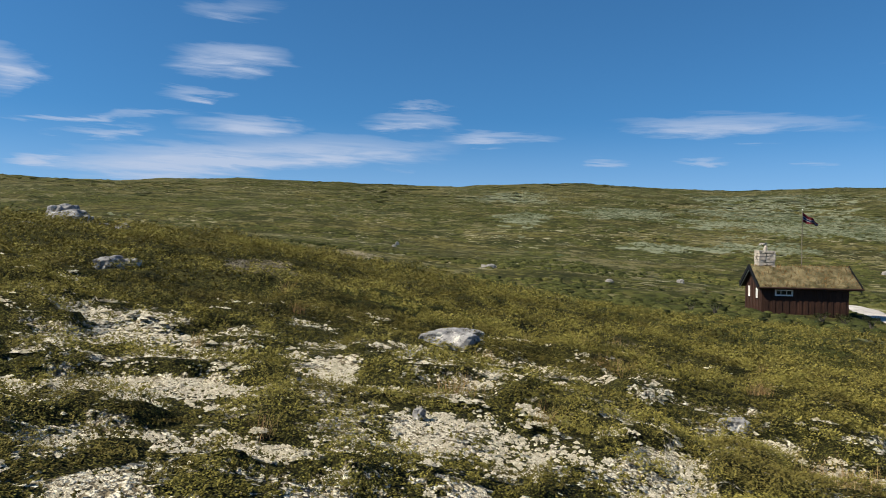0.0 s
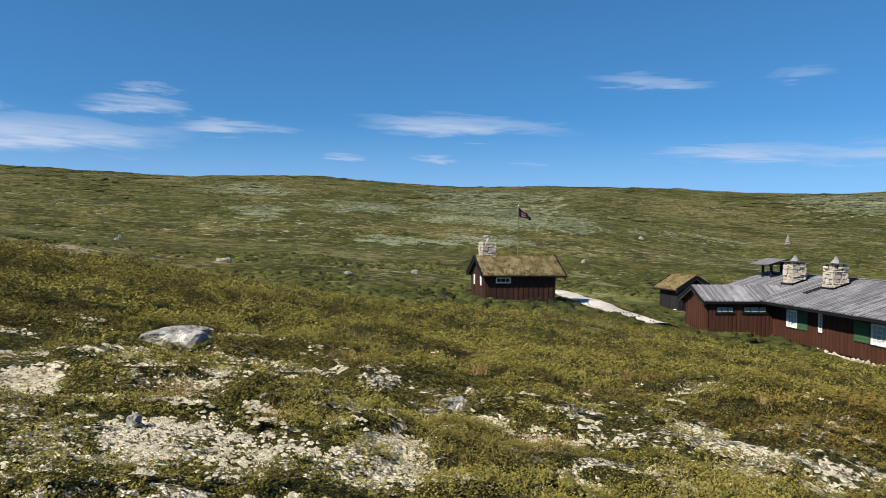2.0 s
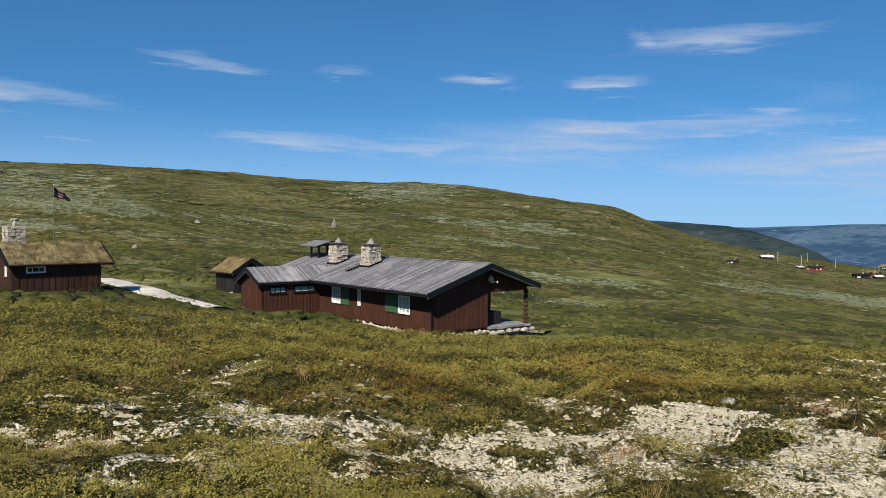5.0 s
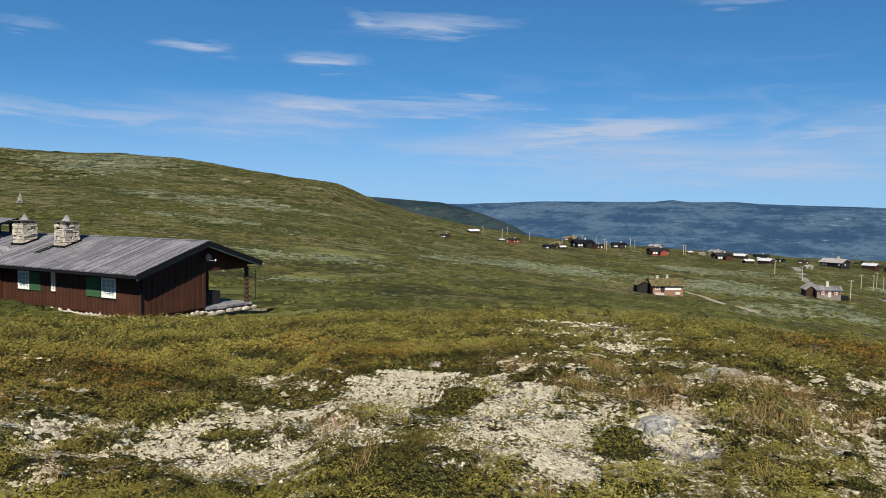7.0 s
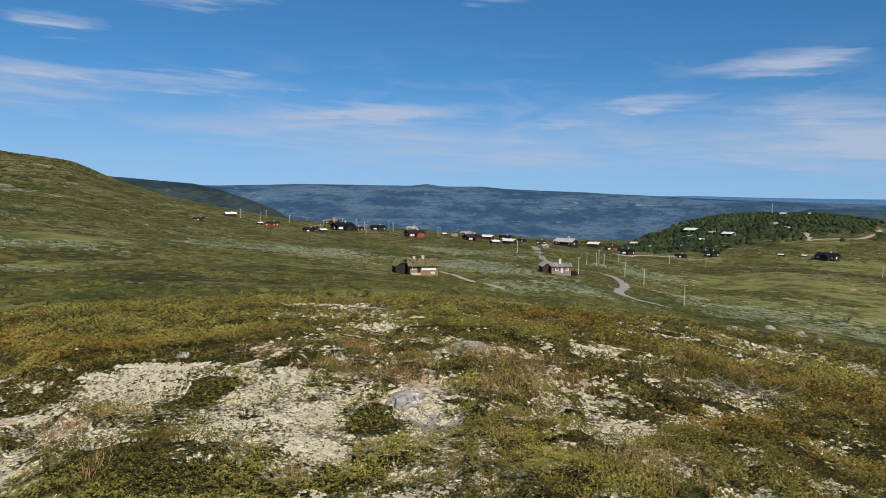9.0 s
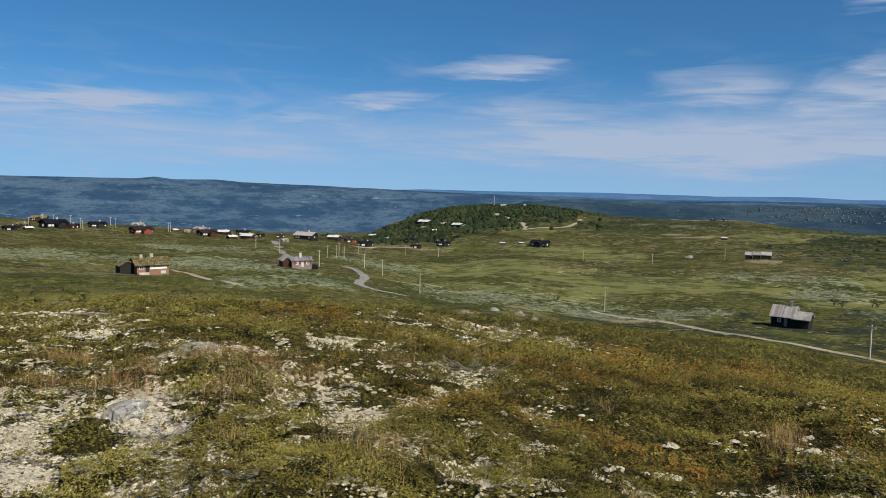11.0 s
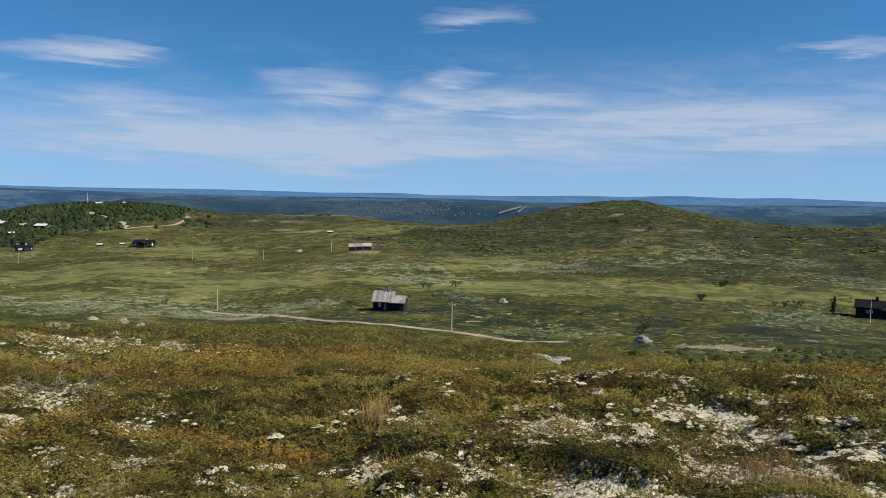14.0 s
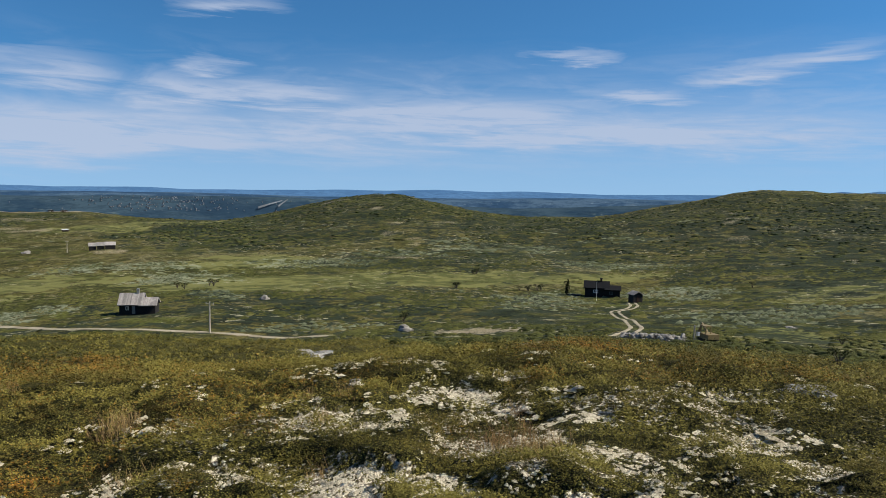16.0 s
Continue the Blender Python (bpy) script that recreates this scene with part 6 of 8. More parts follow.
# ---- farther cabins on the moor ----
def prism_house(p, x0, x1, y0, y1, H, rise, over, wall, roof, along="x", low=-1.0, thick=0.14, boards=0.0, roof_label=""):
    """Walls and a pitched roof in a thing's own axes."""
    bm = bmesh.new()
    if along == "x":
        my = (y0 + y1) / 2
        prism(bm, [(x0, y0, low), (x0, y1, low), (x0, y1, H), (x0, my, H + rise), (x0, y0, H)], (x1 - x0, 0, 0))
        ridge = (x0 - over, my), (x1 + over, my)
        eaves = [((x0 - over, y0 - over), (x1 + over, y0 - over)), ((x0 - over, y1 + over), (x1 + over, y1 + over))]
        slope = rise / (my - y0)
    else:
        mx = (x0 + x1) / 2
        prism(bm, [(x0, y0, low), (x1, y0, low), (x1, y0, H), (mx, y0, H + rise), (x0, y0, H)], (0, y1 - y0, 0))
        ridge = (mx, y0 - over), (mx, y1 + over)
        eaves = [((x0 - over, y0 - over), (x0 - over, y1 + over)), ((x1 + over, y0 - over), (x1 + over, y1 + over))]
        slope = rise / (mx - x0)
    part("wall", bm, wall, p)
    zr, ze = H + rise + thick, H - slope * over + thick
    for a, b in eaves:
        bm = bmesh.new()
        slab(bm, (*ridge[0], zr), (*ridge[1], zr), (*a, ze), (*b, ze), thick)
        deck = part("roof", bm, roof, p, roof_label)
        if boards:
            roof_boards(deck, roof, (*ridge[0], zr + 0.06), (*ridge[1], zr + 0.06), (*a, ze + 0.06), (*b, ze + 0.06), 0.05, boards)


def flat_window(p, c, way, w, h, mat=None, frame_mat=None, out=(0, -1, 0)):
    """A small framed window on a far wall."""
    c, way, out = Vector(c), Vector(way), Vector(out)
    up = Vector((0, 0, 1))
    bm = bmesh.new()
    for a0, a1, b0, b1 in ((-w / 2, -w / 2 + 0.12, -h / 2, h / 2), (w / 2 - 0.12, w / 2, -h / 2, h / 2), (-w / 2 + 0.12, w / 2 - 0.12, -h / 2, -h / 2 + 0.12), (-w / 2 + 0.12, w / 2 - 0.12, h / 2 - 0.12, h / 2), (-0.05, 0.05, -h / 2 + 0.12, h / 2 - 0.12)):
        prism(bm, [c + way * s + up * z for s, z in ((a0, b0), (a1, b0), (a1, b1), (a0, b1))], out * 0.08)
    win = part("window", bm, frame_mat or WHITE, p)
    bm = bmesh.new()
    prism(bm, [c + way * s + up * z for s, z in ((-w / 2 + 0.1, -h / 2 + 0.1), (w / 2 - 0.1, -h / 2 + 0.1), (w / 2 - 0.1, h / 2 - 0.1), (-w / 2 + 0.1, h / 2 - 0.1))], out * 0.03)
    part("pane", bm, mat or DARK_ROOM, win)


def smoke_stack(p, x, y, z0, z1, w=0.7, mat=None):
    bm = bmesh.new()
    box(bm, x - w / 2, x + w / 2, y - w / 2, y + w / 2, z0, z1)
    box(bm, x - w * 0.6, x + w * 0.6, y - w * 0.6, y + w * 0.6, z1, z1 + 0.12)
    part("chimney", bm, mat or STACK, p)


def hut():
    x, y, z = on_ground(37.1, 72)
    turf_cabin("turf_roof_hut", "small dark storage hut with turf roof beside the gravel path", x, y, z + 0.1, 100.0, 3.0, 3.6, 1.75, 0.95, 0.45, TAR, [], None, 31)


hut()


def turf_lodge():
    x, y, z = on_ground(92.5, 158)
    p = base("turf_roof_lodge", x, y, z + 0.35, 76.0, "tan log lodge with shaggy turf roof and white windows", "cabin")
    prism_house(p, 0, 7.6, 0, 5.2, 2.1, 1.7, 0.6, TAN_TIMBER, TURF, thick=0.3, roof_label="grassy turf roof")
    prism_house(p, -3.2, 0.4, 2.5, 6.2, 1.9, 1.2, 0.4, TAR, TURF, along="y", thick=0.25)
    for i in range(4):
        flat_window(p, (3.6 + i * 1.0, 0, 1.35), (1, 0, 0), 0.95, 0.95, CURTAIN)
    flat_window(p, (1.1, 0, 1.35), (1, 0, 0), 1.1, 0.9)
    bm = bmesh.new()
    box(bm, 2.0, 2.9, -0.06, 0.02, 0.0, 1.9)
    part("door", bm, TAR, p, "dark board door")
    bm = bmesh.new()
    box(bm, 0.2, 2.6, -0.9, -0.02, -0.6, 0.05)
    part("step", bm, STACK, p, "pale stone step")
    bm = bmesh.new()
    box(bm, 5.6, 6.8, -0.25, -0.02, -0.5, 0.3)
    part("wood_box", bm, PALE, p, "white box against the wall")
    smoke_stack(p, 1.7, 2.6, 3.4, 4.6, 0.65)
    smoke_stack(p, 4.2, 2.6, 3.4, 4.8, 0.65)
    rnd = random.Random(8)
    bm = bmesh.new()
    for _ in range(700):
        u, v = rnd.uniform(-0.5, 8.1), rnd.uniform(-0.5, 2.6)
        zz = 2.1 + 1.7 * v / 2.6 + 0.28
        an, h = rnd.uniform(0, 3.14), rnd.uniform(0.15, 0.4)
        s = Vector((math.cos(an), math.sin(an), 0)) * 0.05
        q = Vector((u, v, zz))
        bm.faces.new([bm.verts.new(w) for w in (q - s, q + s, q + Vector((rnd.uniform(-.1, .1), rnd.uniform(-.1, .1), h)))])
    tagged(part("roof_grass", bm, BUSH, p, "tall grass on the roof"), kind="stuff")
    p.matrix_world = p.matrix_world @ Matrix.Diagonal((0.84, 0.84, 0.74, 1))


turf_lodge()


def grey_cabin():
    x, y, z = on_ground(103.7, 200)
    p = base("grey_log_cabin", x, y, z + 0.3, 90.0, "weathered grey log cabin with pale roof and red shutters", "cabin")
    prism_house(p, 0, 6.8, 0, 4.6, 2.0, 0.95, 0.4, GREY_TIMBER, GREY_ROOF_X, boards=0.3, roof_label="grey board roof")
    prism_house(p, -2.8, 0.2, 1.6, 7.5, 2.0, 1.0, 0.4, DARK_BROWN, PALE_ROOF, along="y", boards=0.3)
    smoke_stack(p, 3.3, 2.0, 2.5, 4.3, 0.7, PALE)
    for x0 in (1.8, 5.4):
        flat_window(p, (x0, 0, 1.2), (1, 0, 0), 1.0, 0.9)
        for s in (-0.85, 0.85):
            bm = bmesh.new()
            box(bm, x0 + s - 0.3, x0 + s + 0.3, -0.05, 0.01, 0.75, 1.65)
            part("shutter", bm, RED, p, "red shutter")
    bm = bmesh.new()
    box(bm, 3.2, 4.0, -0.05, 0.01, 0, 1.85)
    part("door", bm, PALE, p, "pale door")
    p.matrix_world = p.matrix_world @ Matrix.Diagonal((0.80, 0.80, 0.84, 1))
    q = base("parked_car", *on_ground(105.25, 203), 80.0, "small dark parked car beside the grey cabin", "car")
    bm = bmesh.new()
    prism(bm, [(-0.8, -1.9, 0.3), (-0.8, 1.9, 0.3), (-0.8, 1.95, 0.75), (-0.8, 1.0, 0.9), (-0.8, 0.5, 1.4), (-0.8, -1.2, 1.42), (-0.8, -1.9, 0.95)], (1.6, 0, 0))
    part("body", bm, TRIM, q)
    for sx in (-0.82, 0.62):
        for sy in (-1.2, 1.2):
            bm = bmesh.new()
            tube(bm, (sx, sy, 0.32), (sx + 0.2, sy, 0.32), 0.32, 0.32, 12)
            part("wheel", bm, TAR, q)


grey_cabin()


def weathered_cabin():
    x, y, z = on_ground(139.9, 158)
    p = base("weathered_cabin", x, y, z + 0.35, 153.0, "old dark cabin with wide pale weathered board roof", "cabin")
    prism_house(p, 0, 5.6, 0, 5.0, 2.1, 1.9, 0.45, TAR, PALE_ROOF, along="x", boards=0.28, roof_label="pale weathered board roof")
    prism_house(p, 5.4, 9.2, -0.4, 4.0, 1.9, 1.2, 0.45, TAR, PALE_ROOF, along="x", boards=0.28)
    bm = bmesh.new()
    box(bm, 3.9, 4.5, 2.2, 2.8, 3.2, 5.0)
    box(bm, 3.85, 4.55, 2.15, 2.85, 4.95, 5.1)
    part("chimney", bm, STEEL, p, "grey chimney")
    flat_window(p, (2.0, 0, 1.2), (1, 0, 0), 0.8, 0.8)
    bm = bmesh.new()
    box(bm, 3.2, 4.0, -0.05, 0.02, 0, 1.85)
    part("door", bm, GREY_TIMBER, p, "grey board door")
    p.matrix_world = p.matrix_world @ Matrix.Translation((0.9, 0, 0)) @ Matrix.Diagonal((0.75, 0.9, 0.94, 1))


weathered_cabin()


def black_cabin():
    x, y, z = on_ground(175.7, 206)
    p = base("black_cabin", x, y, z + 0.4, 178.0, "long black tarred cabin with black roof above the meadow", "cabin")
    prism_house(p, 0, 6.4, 0, 5.0, 2.3, 1.5, 0.4, TAR, TRIM, boards=0.4, roof_label="black roof")
    prism_house(p, 5.8, 9.6, -0.8, 3.6, 1.9, 0.9, 0.35, TAR, TRIM, boards=0.4)
    smoke_stack(p, 4.4, 2.5, 3.4, 4.7, 0.6, TAR)
    flat_window(p, (3.0, 0, 1.3), (1, 0, 0), 1.3, 0.8)
    flat_window(p, (7.2, -0.8, 1.1), (1, 0, 0), 1.0, 0.8, None, TEAL_TRIM)
    bm = bmesh.new()
    for i in range(9):
        beam(bm, (-0.6 - i * 0.5, 0.8 + i * 0.25, -0.4 - i * 0.03), (-1.1 - i * 0.5, 1.05 + i * 0.25, -0.4 - i * 0.03), 1.0, 0.9)
    part("retaining_wall", bm, TAR, p, "dark log retaining wall")
    x, y, z = on_ground(179.4, 190)
    q = base("black_shed", x, y, z + 0.25, 150.0, "small black shed with grey felt roof by the track", "shed")
    prism_house(q, 0, 2.6, 0, 2.6, 1.8, 0.7, 0.3, TAR, PALE_ROOF, along="y", roof_label="grey felt roof")
    bm = bmesh.new()
    box(bm, 0.9, 1.7, -0.05, 0.02, 0, 1.7)
    part("door", bm, DARK_BROWN, q)
    pole = base("flagpole", *on_ground(176.6, 196), 0, "bare white flagpole in front of the black cabin", "flagpole")
    bm = bmesh.new()
    tube(bm, (0, 0, -0.2), (0, 0, 5.2), 0.06, 0.04, 8)
    part("pole", bm, WHITE, pole)


black_cabin()


def triple_cabin():
    x, y, z = on_ground(138.3, 368)
    p = base("triple_roof_cabin", x, y, z + 0.4, 138.0, "three joined low cabins with pale grey roofs", "cabin")
    for i, (a, b, h) in enumerate(((0, 3.0, 1.8), (3.4, 6.4, 2.0), (6.8, 11.0, 2.2))):
        prism_house(p, a, b, -0.5 * i, 4.5 - 0.5 * i, h, 1.3, 0.3, TAR, PALE_ROOF, along="x")


triple_cabin()


# ---- the hamlet along the road and the houses on the wooded hill ----
STYLES = {"dark": (TAR, TRIM, "black stained timber house with dark roof in the hamlet"), "sod": (DARK_BROWN, TURF, "low brown timber house with green turf roof"),
          "white": (DARK_BROWN, BRIGHT_ROOF, "low dark house with bright sunlit sheet roof"), "brown": (BROWN, TAR, "brown timber house with black roof in the hamlet"),
          "grey": (GREY_TIMBER, PALE_ROOF, "weathered grey timber house with pale roof"), "red": (RED, TAR, "red painted timber house with black roof"),
          "long": (TAR, PALE_ROOF, "long black lodge with pale grey roof"), "orange": (ORANGE, TAR, "small ochre painted timber cabin")}
HOUSES = {}


def hamlet_house(style, bearing, r, size, turn):
    """A house seen small: porch gable, windows and chimney; built once for a style, then copied to its plot."""
    if style not in HOUSES:
        wall, roof, label = STYLES[style]
        p = base("hamlet_house", 0, 0, 0, 0, label, "house", "houses of the hamlet")
        d = 5.5
        prism_house(p, -4, 4, 0, d, 2.3, 1.5, 0.5, wall, roof, low=-1.6)
        if style not in ("white", "long"):
            prism_house(p, -1.0, 2.4, -2.2, 1.0, 2.0, 1.3, 0.4, wall, roof, along="y", low=-1.6)
        trim = WHITE if style in ("dark", "red", "brown", "orange") else TRIM
        for x in (-3.0, -1.9, 3.1):
            flat_window(p, (x, 0, 1.3), (1, 0, 0), 0.9, 1.1, CURTAIN if style != "white" else None, trim)
        flat_window(p, (-4, 2.5, 1.3), (0, 1, 0), 1.1, 1.1, CURTAIN if style != "white" else None, trim, (-1, 0, 0))
        flat_window(p, (4, 2.5, 1.3), (0, 1, 0), 1.1, 1.1, CURTAIN if style != "white" else None, trim, (1, 0, 0))
        smoke_stack(p, 1.2, d / 2, 3.2, 4.7, 0.6)
        HOUSES[style] = p
        plot = p
    else:
        plot = copy_thing(HOUSES[style], Matrix.Identity(4))
    x, y, z = on_ground(bearing, r)
    k = size / 11.0
    plot.matrix_world = Matrix.Translation((x, y, z + 0.1)) @ rotz(-(bearing + turn - 45)) @ Matrix.Diagonal((1.10 * k, 1.10 * k, k * 0.90, 1))


hamlet_house("dark", 84.7, 350, 6.7, 20)
hamlet_house("sod", 85.2, 408, 6.4, 70)
hamlet_house("white", 85.7, 367, 4.5, 10)
hamlet_house("sod", 86.2, 529, 11.0, 60)
hamlet_house("dark", 87.4, 392, 13.0, 15)
hamlet_house("brown", 88.1, 390, 7.5, 80)
hamlet_house("dark", 90.0, 398, 9.0, 30)
hamlet_house("grey", 92.5, 434, 8.3, 75)
hamlet_house("red", 93.0, 379, 11.2, 20)
hamlet_house("white", 95.2, 402, 4.0, 0)
hamlet_house("grey", 96.0, 402, 4.2, 40)
hamlet_house("grey", 96.8, 407, 8.5, 80)
hamlet_house("brown", 97.6, 381, 10.6, 15)
hamlet_house("white", 98.5, 400, 7.6, 70)
hamlet_house("white", 99.3, 373, 5.5, 10)
hamlet_house("white", 100.2, 372, 7.8, 80)
hamlet_house("dark", 100.1, 427, 8.2, 30)
hamlet_house("dark", 101.4, 422, 5.1, 0)
hamlet_house("brown", 102.8, 422, 5.9, 40)
hamlet_house("grey", 103.2, 366, 4.5, 10)
hamlet_house("long", 104.5, 426, 14.1, 75)
hamlet_house("white", 106.8, 449, 8.6, 70)
hamlet_house("red", 108.3, 453, 7.9, 20)
hamlet_house("dark", 109.5, 437, 9.9, 25)
hamlet_house("white", 109.9, 749, 9.1, 60)
hamlet_house("grey", 111.2, 642, 6.7, 10)
hamlet_house("brown", 113.1, 571, 10.9, 70)
hamlet_house("dark", 113.5, 473, 7.4, 10)
hamlet_house("dark", 115.6, 501, 10.5, 30)
hamlet_house("orange", 115.2, 574, 6.0, 0)
hamlet_house("white", 113.9, 775, 14.8, 75)
hamlet_house("grey", 115.6, 736, 9.0, 20)
hamlet_house("white", 116.5, 709, 12.3, 80)
hamlet_house("grey", 117.3, 690, 7.2, 10)
hamlet_house("white", 114.9, 670, 7.0, 40)
hamlet_house("grey", 114.0, 735, 7.7, 60)
hamlet_house("dark", 109.1, 520, 5.4, 20)
hamlet_house("brown", 76.5, 350, 5.5, 20)
hamlet_house("white", 78.7, 415, 7.2, 30)
hamlet_house("red", 81.6, 366, 7.0, 80)
hamlet_house("white", 80.9, 383, 4.0, 0)
hamlet_house("dark", 123.0, 500, 13.9, 70)
hamlet_house("white", 136.8, 520, 4.5, 60)
hamlet_house("white", 120.2, 888, 9.0, 75)
hamlet_house("white", 121.8, 888, 6.5, 75)
hamlet_house("dark", 136.0, 846, 5.5, 20)
hamlet_house("brown", 136.7, 846, 6.5, 70)
hamlet_house("white", 120.2, 520, 4.5, 70)
hamlet_house("white", 121.7, 520, 4.0, 70)


# ---- poles, mast, flag ----
def power_pole_first():
    p = base("power_pole", 0, 0, 0, 0, "pale wooden power pole with a crossarm", "utility pole", "poles along the power line")
    bm = bmesh.new()
    tube(bm, (0, 0, -0.3), (0, 0, 6.0), 0.13, 0.09, 8)
    part("pole", bm, POLE, p)
    bm = bmesh.new()
    beam(bm, (-0.8, 0, 5.6), (0.8, 0, 5.6), 0.09, 0.12)
    part("crossarm", bm, POLE, p)
    for x in (-0.7, 0, 0.7):
        bm = bmesh.new()
        tube(bm, (x, 0, 5.66), (x, 0, 5.85), 0.05, 0.03, 6)
        part("insulator", bm, STEEL, p)
    return p


FIRST_POLE = power_pole_first()
placed_poles = []


def power_pole(bearing, r, tall):
    x, y, z = on_ground(bearing, r)
    k = tall / 6.0
    m = Matrix.Translation((x, y, z)) @ rotz(-bearing - 40) @ Matrix.Diagonal((1, 1, k, 1))
    if placed_poles:
        ob = copy_thing(FIRST_POLE, m)
    else:
        ob = FIRST_POLE
    ob.matrix_world = m
    placed_poles.append(ob)


power_pole(105.78, 221, 5.0)
power_pole(106.39, 283, 5.0)
power_pole(107.13, 297, 5.0)
power_pole(107.31, 310, 5.6)
power_pole(107.71, 297, 5.0)
power_pole(108.81, 340, 5.0)
power_pole(109.31, 249, 5.0)
power_pole(110.75, 218, 5.0)
power_pole(113.74, 173, 5.0)
power_pole(128.32, 188, 6.5)
power_pole(112.56, 404, 5.0)
power_pole(115.17, 391, 5.0)
power_pole(126.55, 375, 5.0)
power_pole(131.74, 347, 5.0)
power_pole(136.91, 363, 5.0)
power_pole(146.51, 120, 5.0)
power_pole(85.63, 407, 5.0)
power_pole(86.49, 453, 5.7)
power_pole(87.13, 520, 5.0)
power_pole(88.19, 456, 5.0)
power_pole(88.83, 391, 5.0)
power_pole(88.97, 382, 5.0)
power_pole(90.76, 433, 5.0)
power_pole(91.10, 398, 5.0)
power_pole(94.65, 394, 5.0)
power_pole(94.81, 395, 5.0)
power_pole(79.37, 414, 5.0)
power_pole(80.89, 424, 5.0)
power_pole(81.29, 504, 5.0)
power_pole(83.05, 464, 5.0)
power_pole(100.96, 291, 5.0)
power_pole(102.75, 269, 5.0)


def mast():
    x, y, z = on_ground(119.5, 900)
    p = base("radio_mast", x, y, z, 0, "slim pale lattice radio mast on the wooded hill", "mast")
    for sx, sy in ((-0.6, -0.35), (0.6, -0.35), (0, 0.7)):
        bm = bmesh.new()
        tube(bm, (sx, sy, -1), (sx * 0.5, sy * 0.5, 12.7), 0.11, 0.07, 6)
        part("leg", bm, PALE, p)
    for i in range(9):
        k = 1 - 0.5 * i / 9
        bm = bmesh.new()
        beam(bm, (-0.6 * k, -0.35 * k, i * 1.4), (0.6 * k, -0.35 * k, i * 1.4 + 1.2), 0.10, 0.10)
        beam(bm, (0.6 * k, -0.35 * k, i * 1.4), (0, 0.7 * k, i * 1.4 + 1.2), 0.10, 0.10)
        part("brace", bm, PALE, p)


mast()


def flag_and_pole():
    x, y, z = on_ground(26.3, 64)
    p = base("flagpole", x, y, z, 0, "tall dark thin flagpole with a pennant behind the turf cabin", "flagpole")
    bm = bmesh.new()
    top = 1.6 + 64 * math.tan(radians(2.75)) - z
    tube(bm, (0, 0, -0.2), (0, 0, top), 0.045, 0.03, 8)
    part("pole", bm, FLAGPOLE, p)
    bm = bmesh.new()
    lump(bm, (0, 0, top + 0.05), 0.07, 0.07, 0.07, 1, 1, 0.0, 1)
    part("knob", bm, WHITE, p)
    strips = [(-0.0, 0.34, FLAG_RED), (0.34, 0.44, FLAG_PALE), (0.44, 0.62, FLAG_BLUE), (0.62, 0.72, FLAG_PALE), (0.72, 1.0, FLAG_RED)]
    flag_parent = None
    for a, b, mat in strips:
        bm = bmesh.new()
        cols = []
        for i in range(13):
            u = i / 12
            px, py = 1.5 * u * 0.86, 0.12 * math.sin(u * 9)
            hoist = 0.8 * (1 - 0.72 * u)
            zz = top - 0.12 - 0.85 * u + 0.05 * math.sin(u * 12)
            cols.append([bm.verts.new((px, py + 0.02 * k, zz - hoist * k)) for k in (a, b)])
        for c0, c1 in zip(cols, cols[1:]):
            bm.faces.new((c0[0], c1[0], c1[1], c0[1]))
        bmesh.ops.solidify(bm, geom=bm.faces[:], thickness=0.01)
        if flag_parent is None:
            flag_parent = part("pennant", bm, mat, p, "red, white and blue pennant")
        else:
            part("stripe", bm, mat, flag_parent)


FLAG_RED = plain("flag_red", (0.14, 0.02, 0.028), 0.8, vary=0.1)
FLAG_PALE = plain("flag_pale", (0.30, 0.30, 0.33), 0.8, vary=0.1)
FLAG_BLUE = plain("flag_blue", (0.015, 0.03, 0.13), 0.8, vary=0.1)
flag_and_pole()


# ---- rocks, cairn, stone heap, digger ----
rock_count = [0]


def boulder(bearing, r, wide, tall):
    x, y, z = on_ground(bearing, r)
    rock_count[0] += 1
    k = rock_count[0]
    bm = bmesh.new()
    lump(bm, (0, 0, 0), wide / 2, wide * 0.36, tall * 0.95, k * 1.7, 4 if r < 40 else 3, 0.42, 0.3)
    for v in bm.verts:
        d = v.co.normalized()
        v.co += d * wide * 0.03 * noise.noise(v.co * (7 / wide) + Vector((k, 0, 0)))
        if r < 40 and v.co.z > 0:
            v.co.z = 0.95 * tall * (1 - math.exp(-v.co.z / (0.5 * tall)))
        v.co.z += 0.2 * tall * v.co.x / wide
    me_ob = part("boulder", bm, ROCK if r < 40 else FAR_ROCK, None, "", False)
    me_ob.matrix_world = Matrix.Translation((x, y, z - 0.02)) @ rotz(-bearing)
    tagged(me_ob, "grey lichen spotted boulder sunk in the heath" if r < 40 else "pale boulder lying on the open fell", "boulder", "boulders on the fell")


boulder(0.81, 11.12, 1.13, 0.26)
boulder(-29.57, 22.28, 0.52, 0.17)
boulder(-23.57, 26.32, 0.54, 0.21)
boulder(-24.22, 14.05, 0.55, 0.24)
boulder(-23.14, 14.48, 0.45, 0.16)
boulder(21.51, 8.34, 0.33, 0.14)
boulder(-2.43, 9.17, 0.19, 0.09)
boulder(-1.59, 6.25, 0.10, 0.09)
boulder(-3.89, 131.53, 0.93, 0.51)
boulder(3.77, 88.70, 1.67, 0.49)
boulder(12.95, 77.95, 0.98, 0.37)
boulder(92.45, 7.91, 0.38, 0.16)
boulder(97.09, 10.50, 0.51, 0.16)
boulder(75.69, 11.17, 0.21, 0.07)
boulder(119.72, 146.61, 2.07, 0.80)
boulder(121.75, 139.09, 1.96, 0.87)
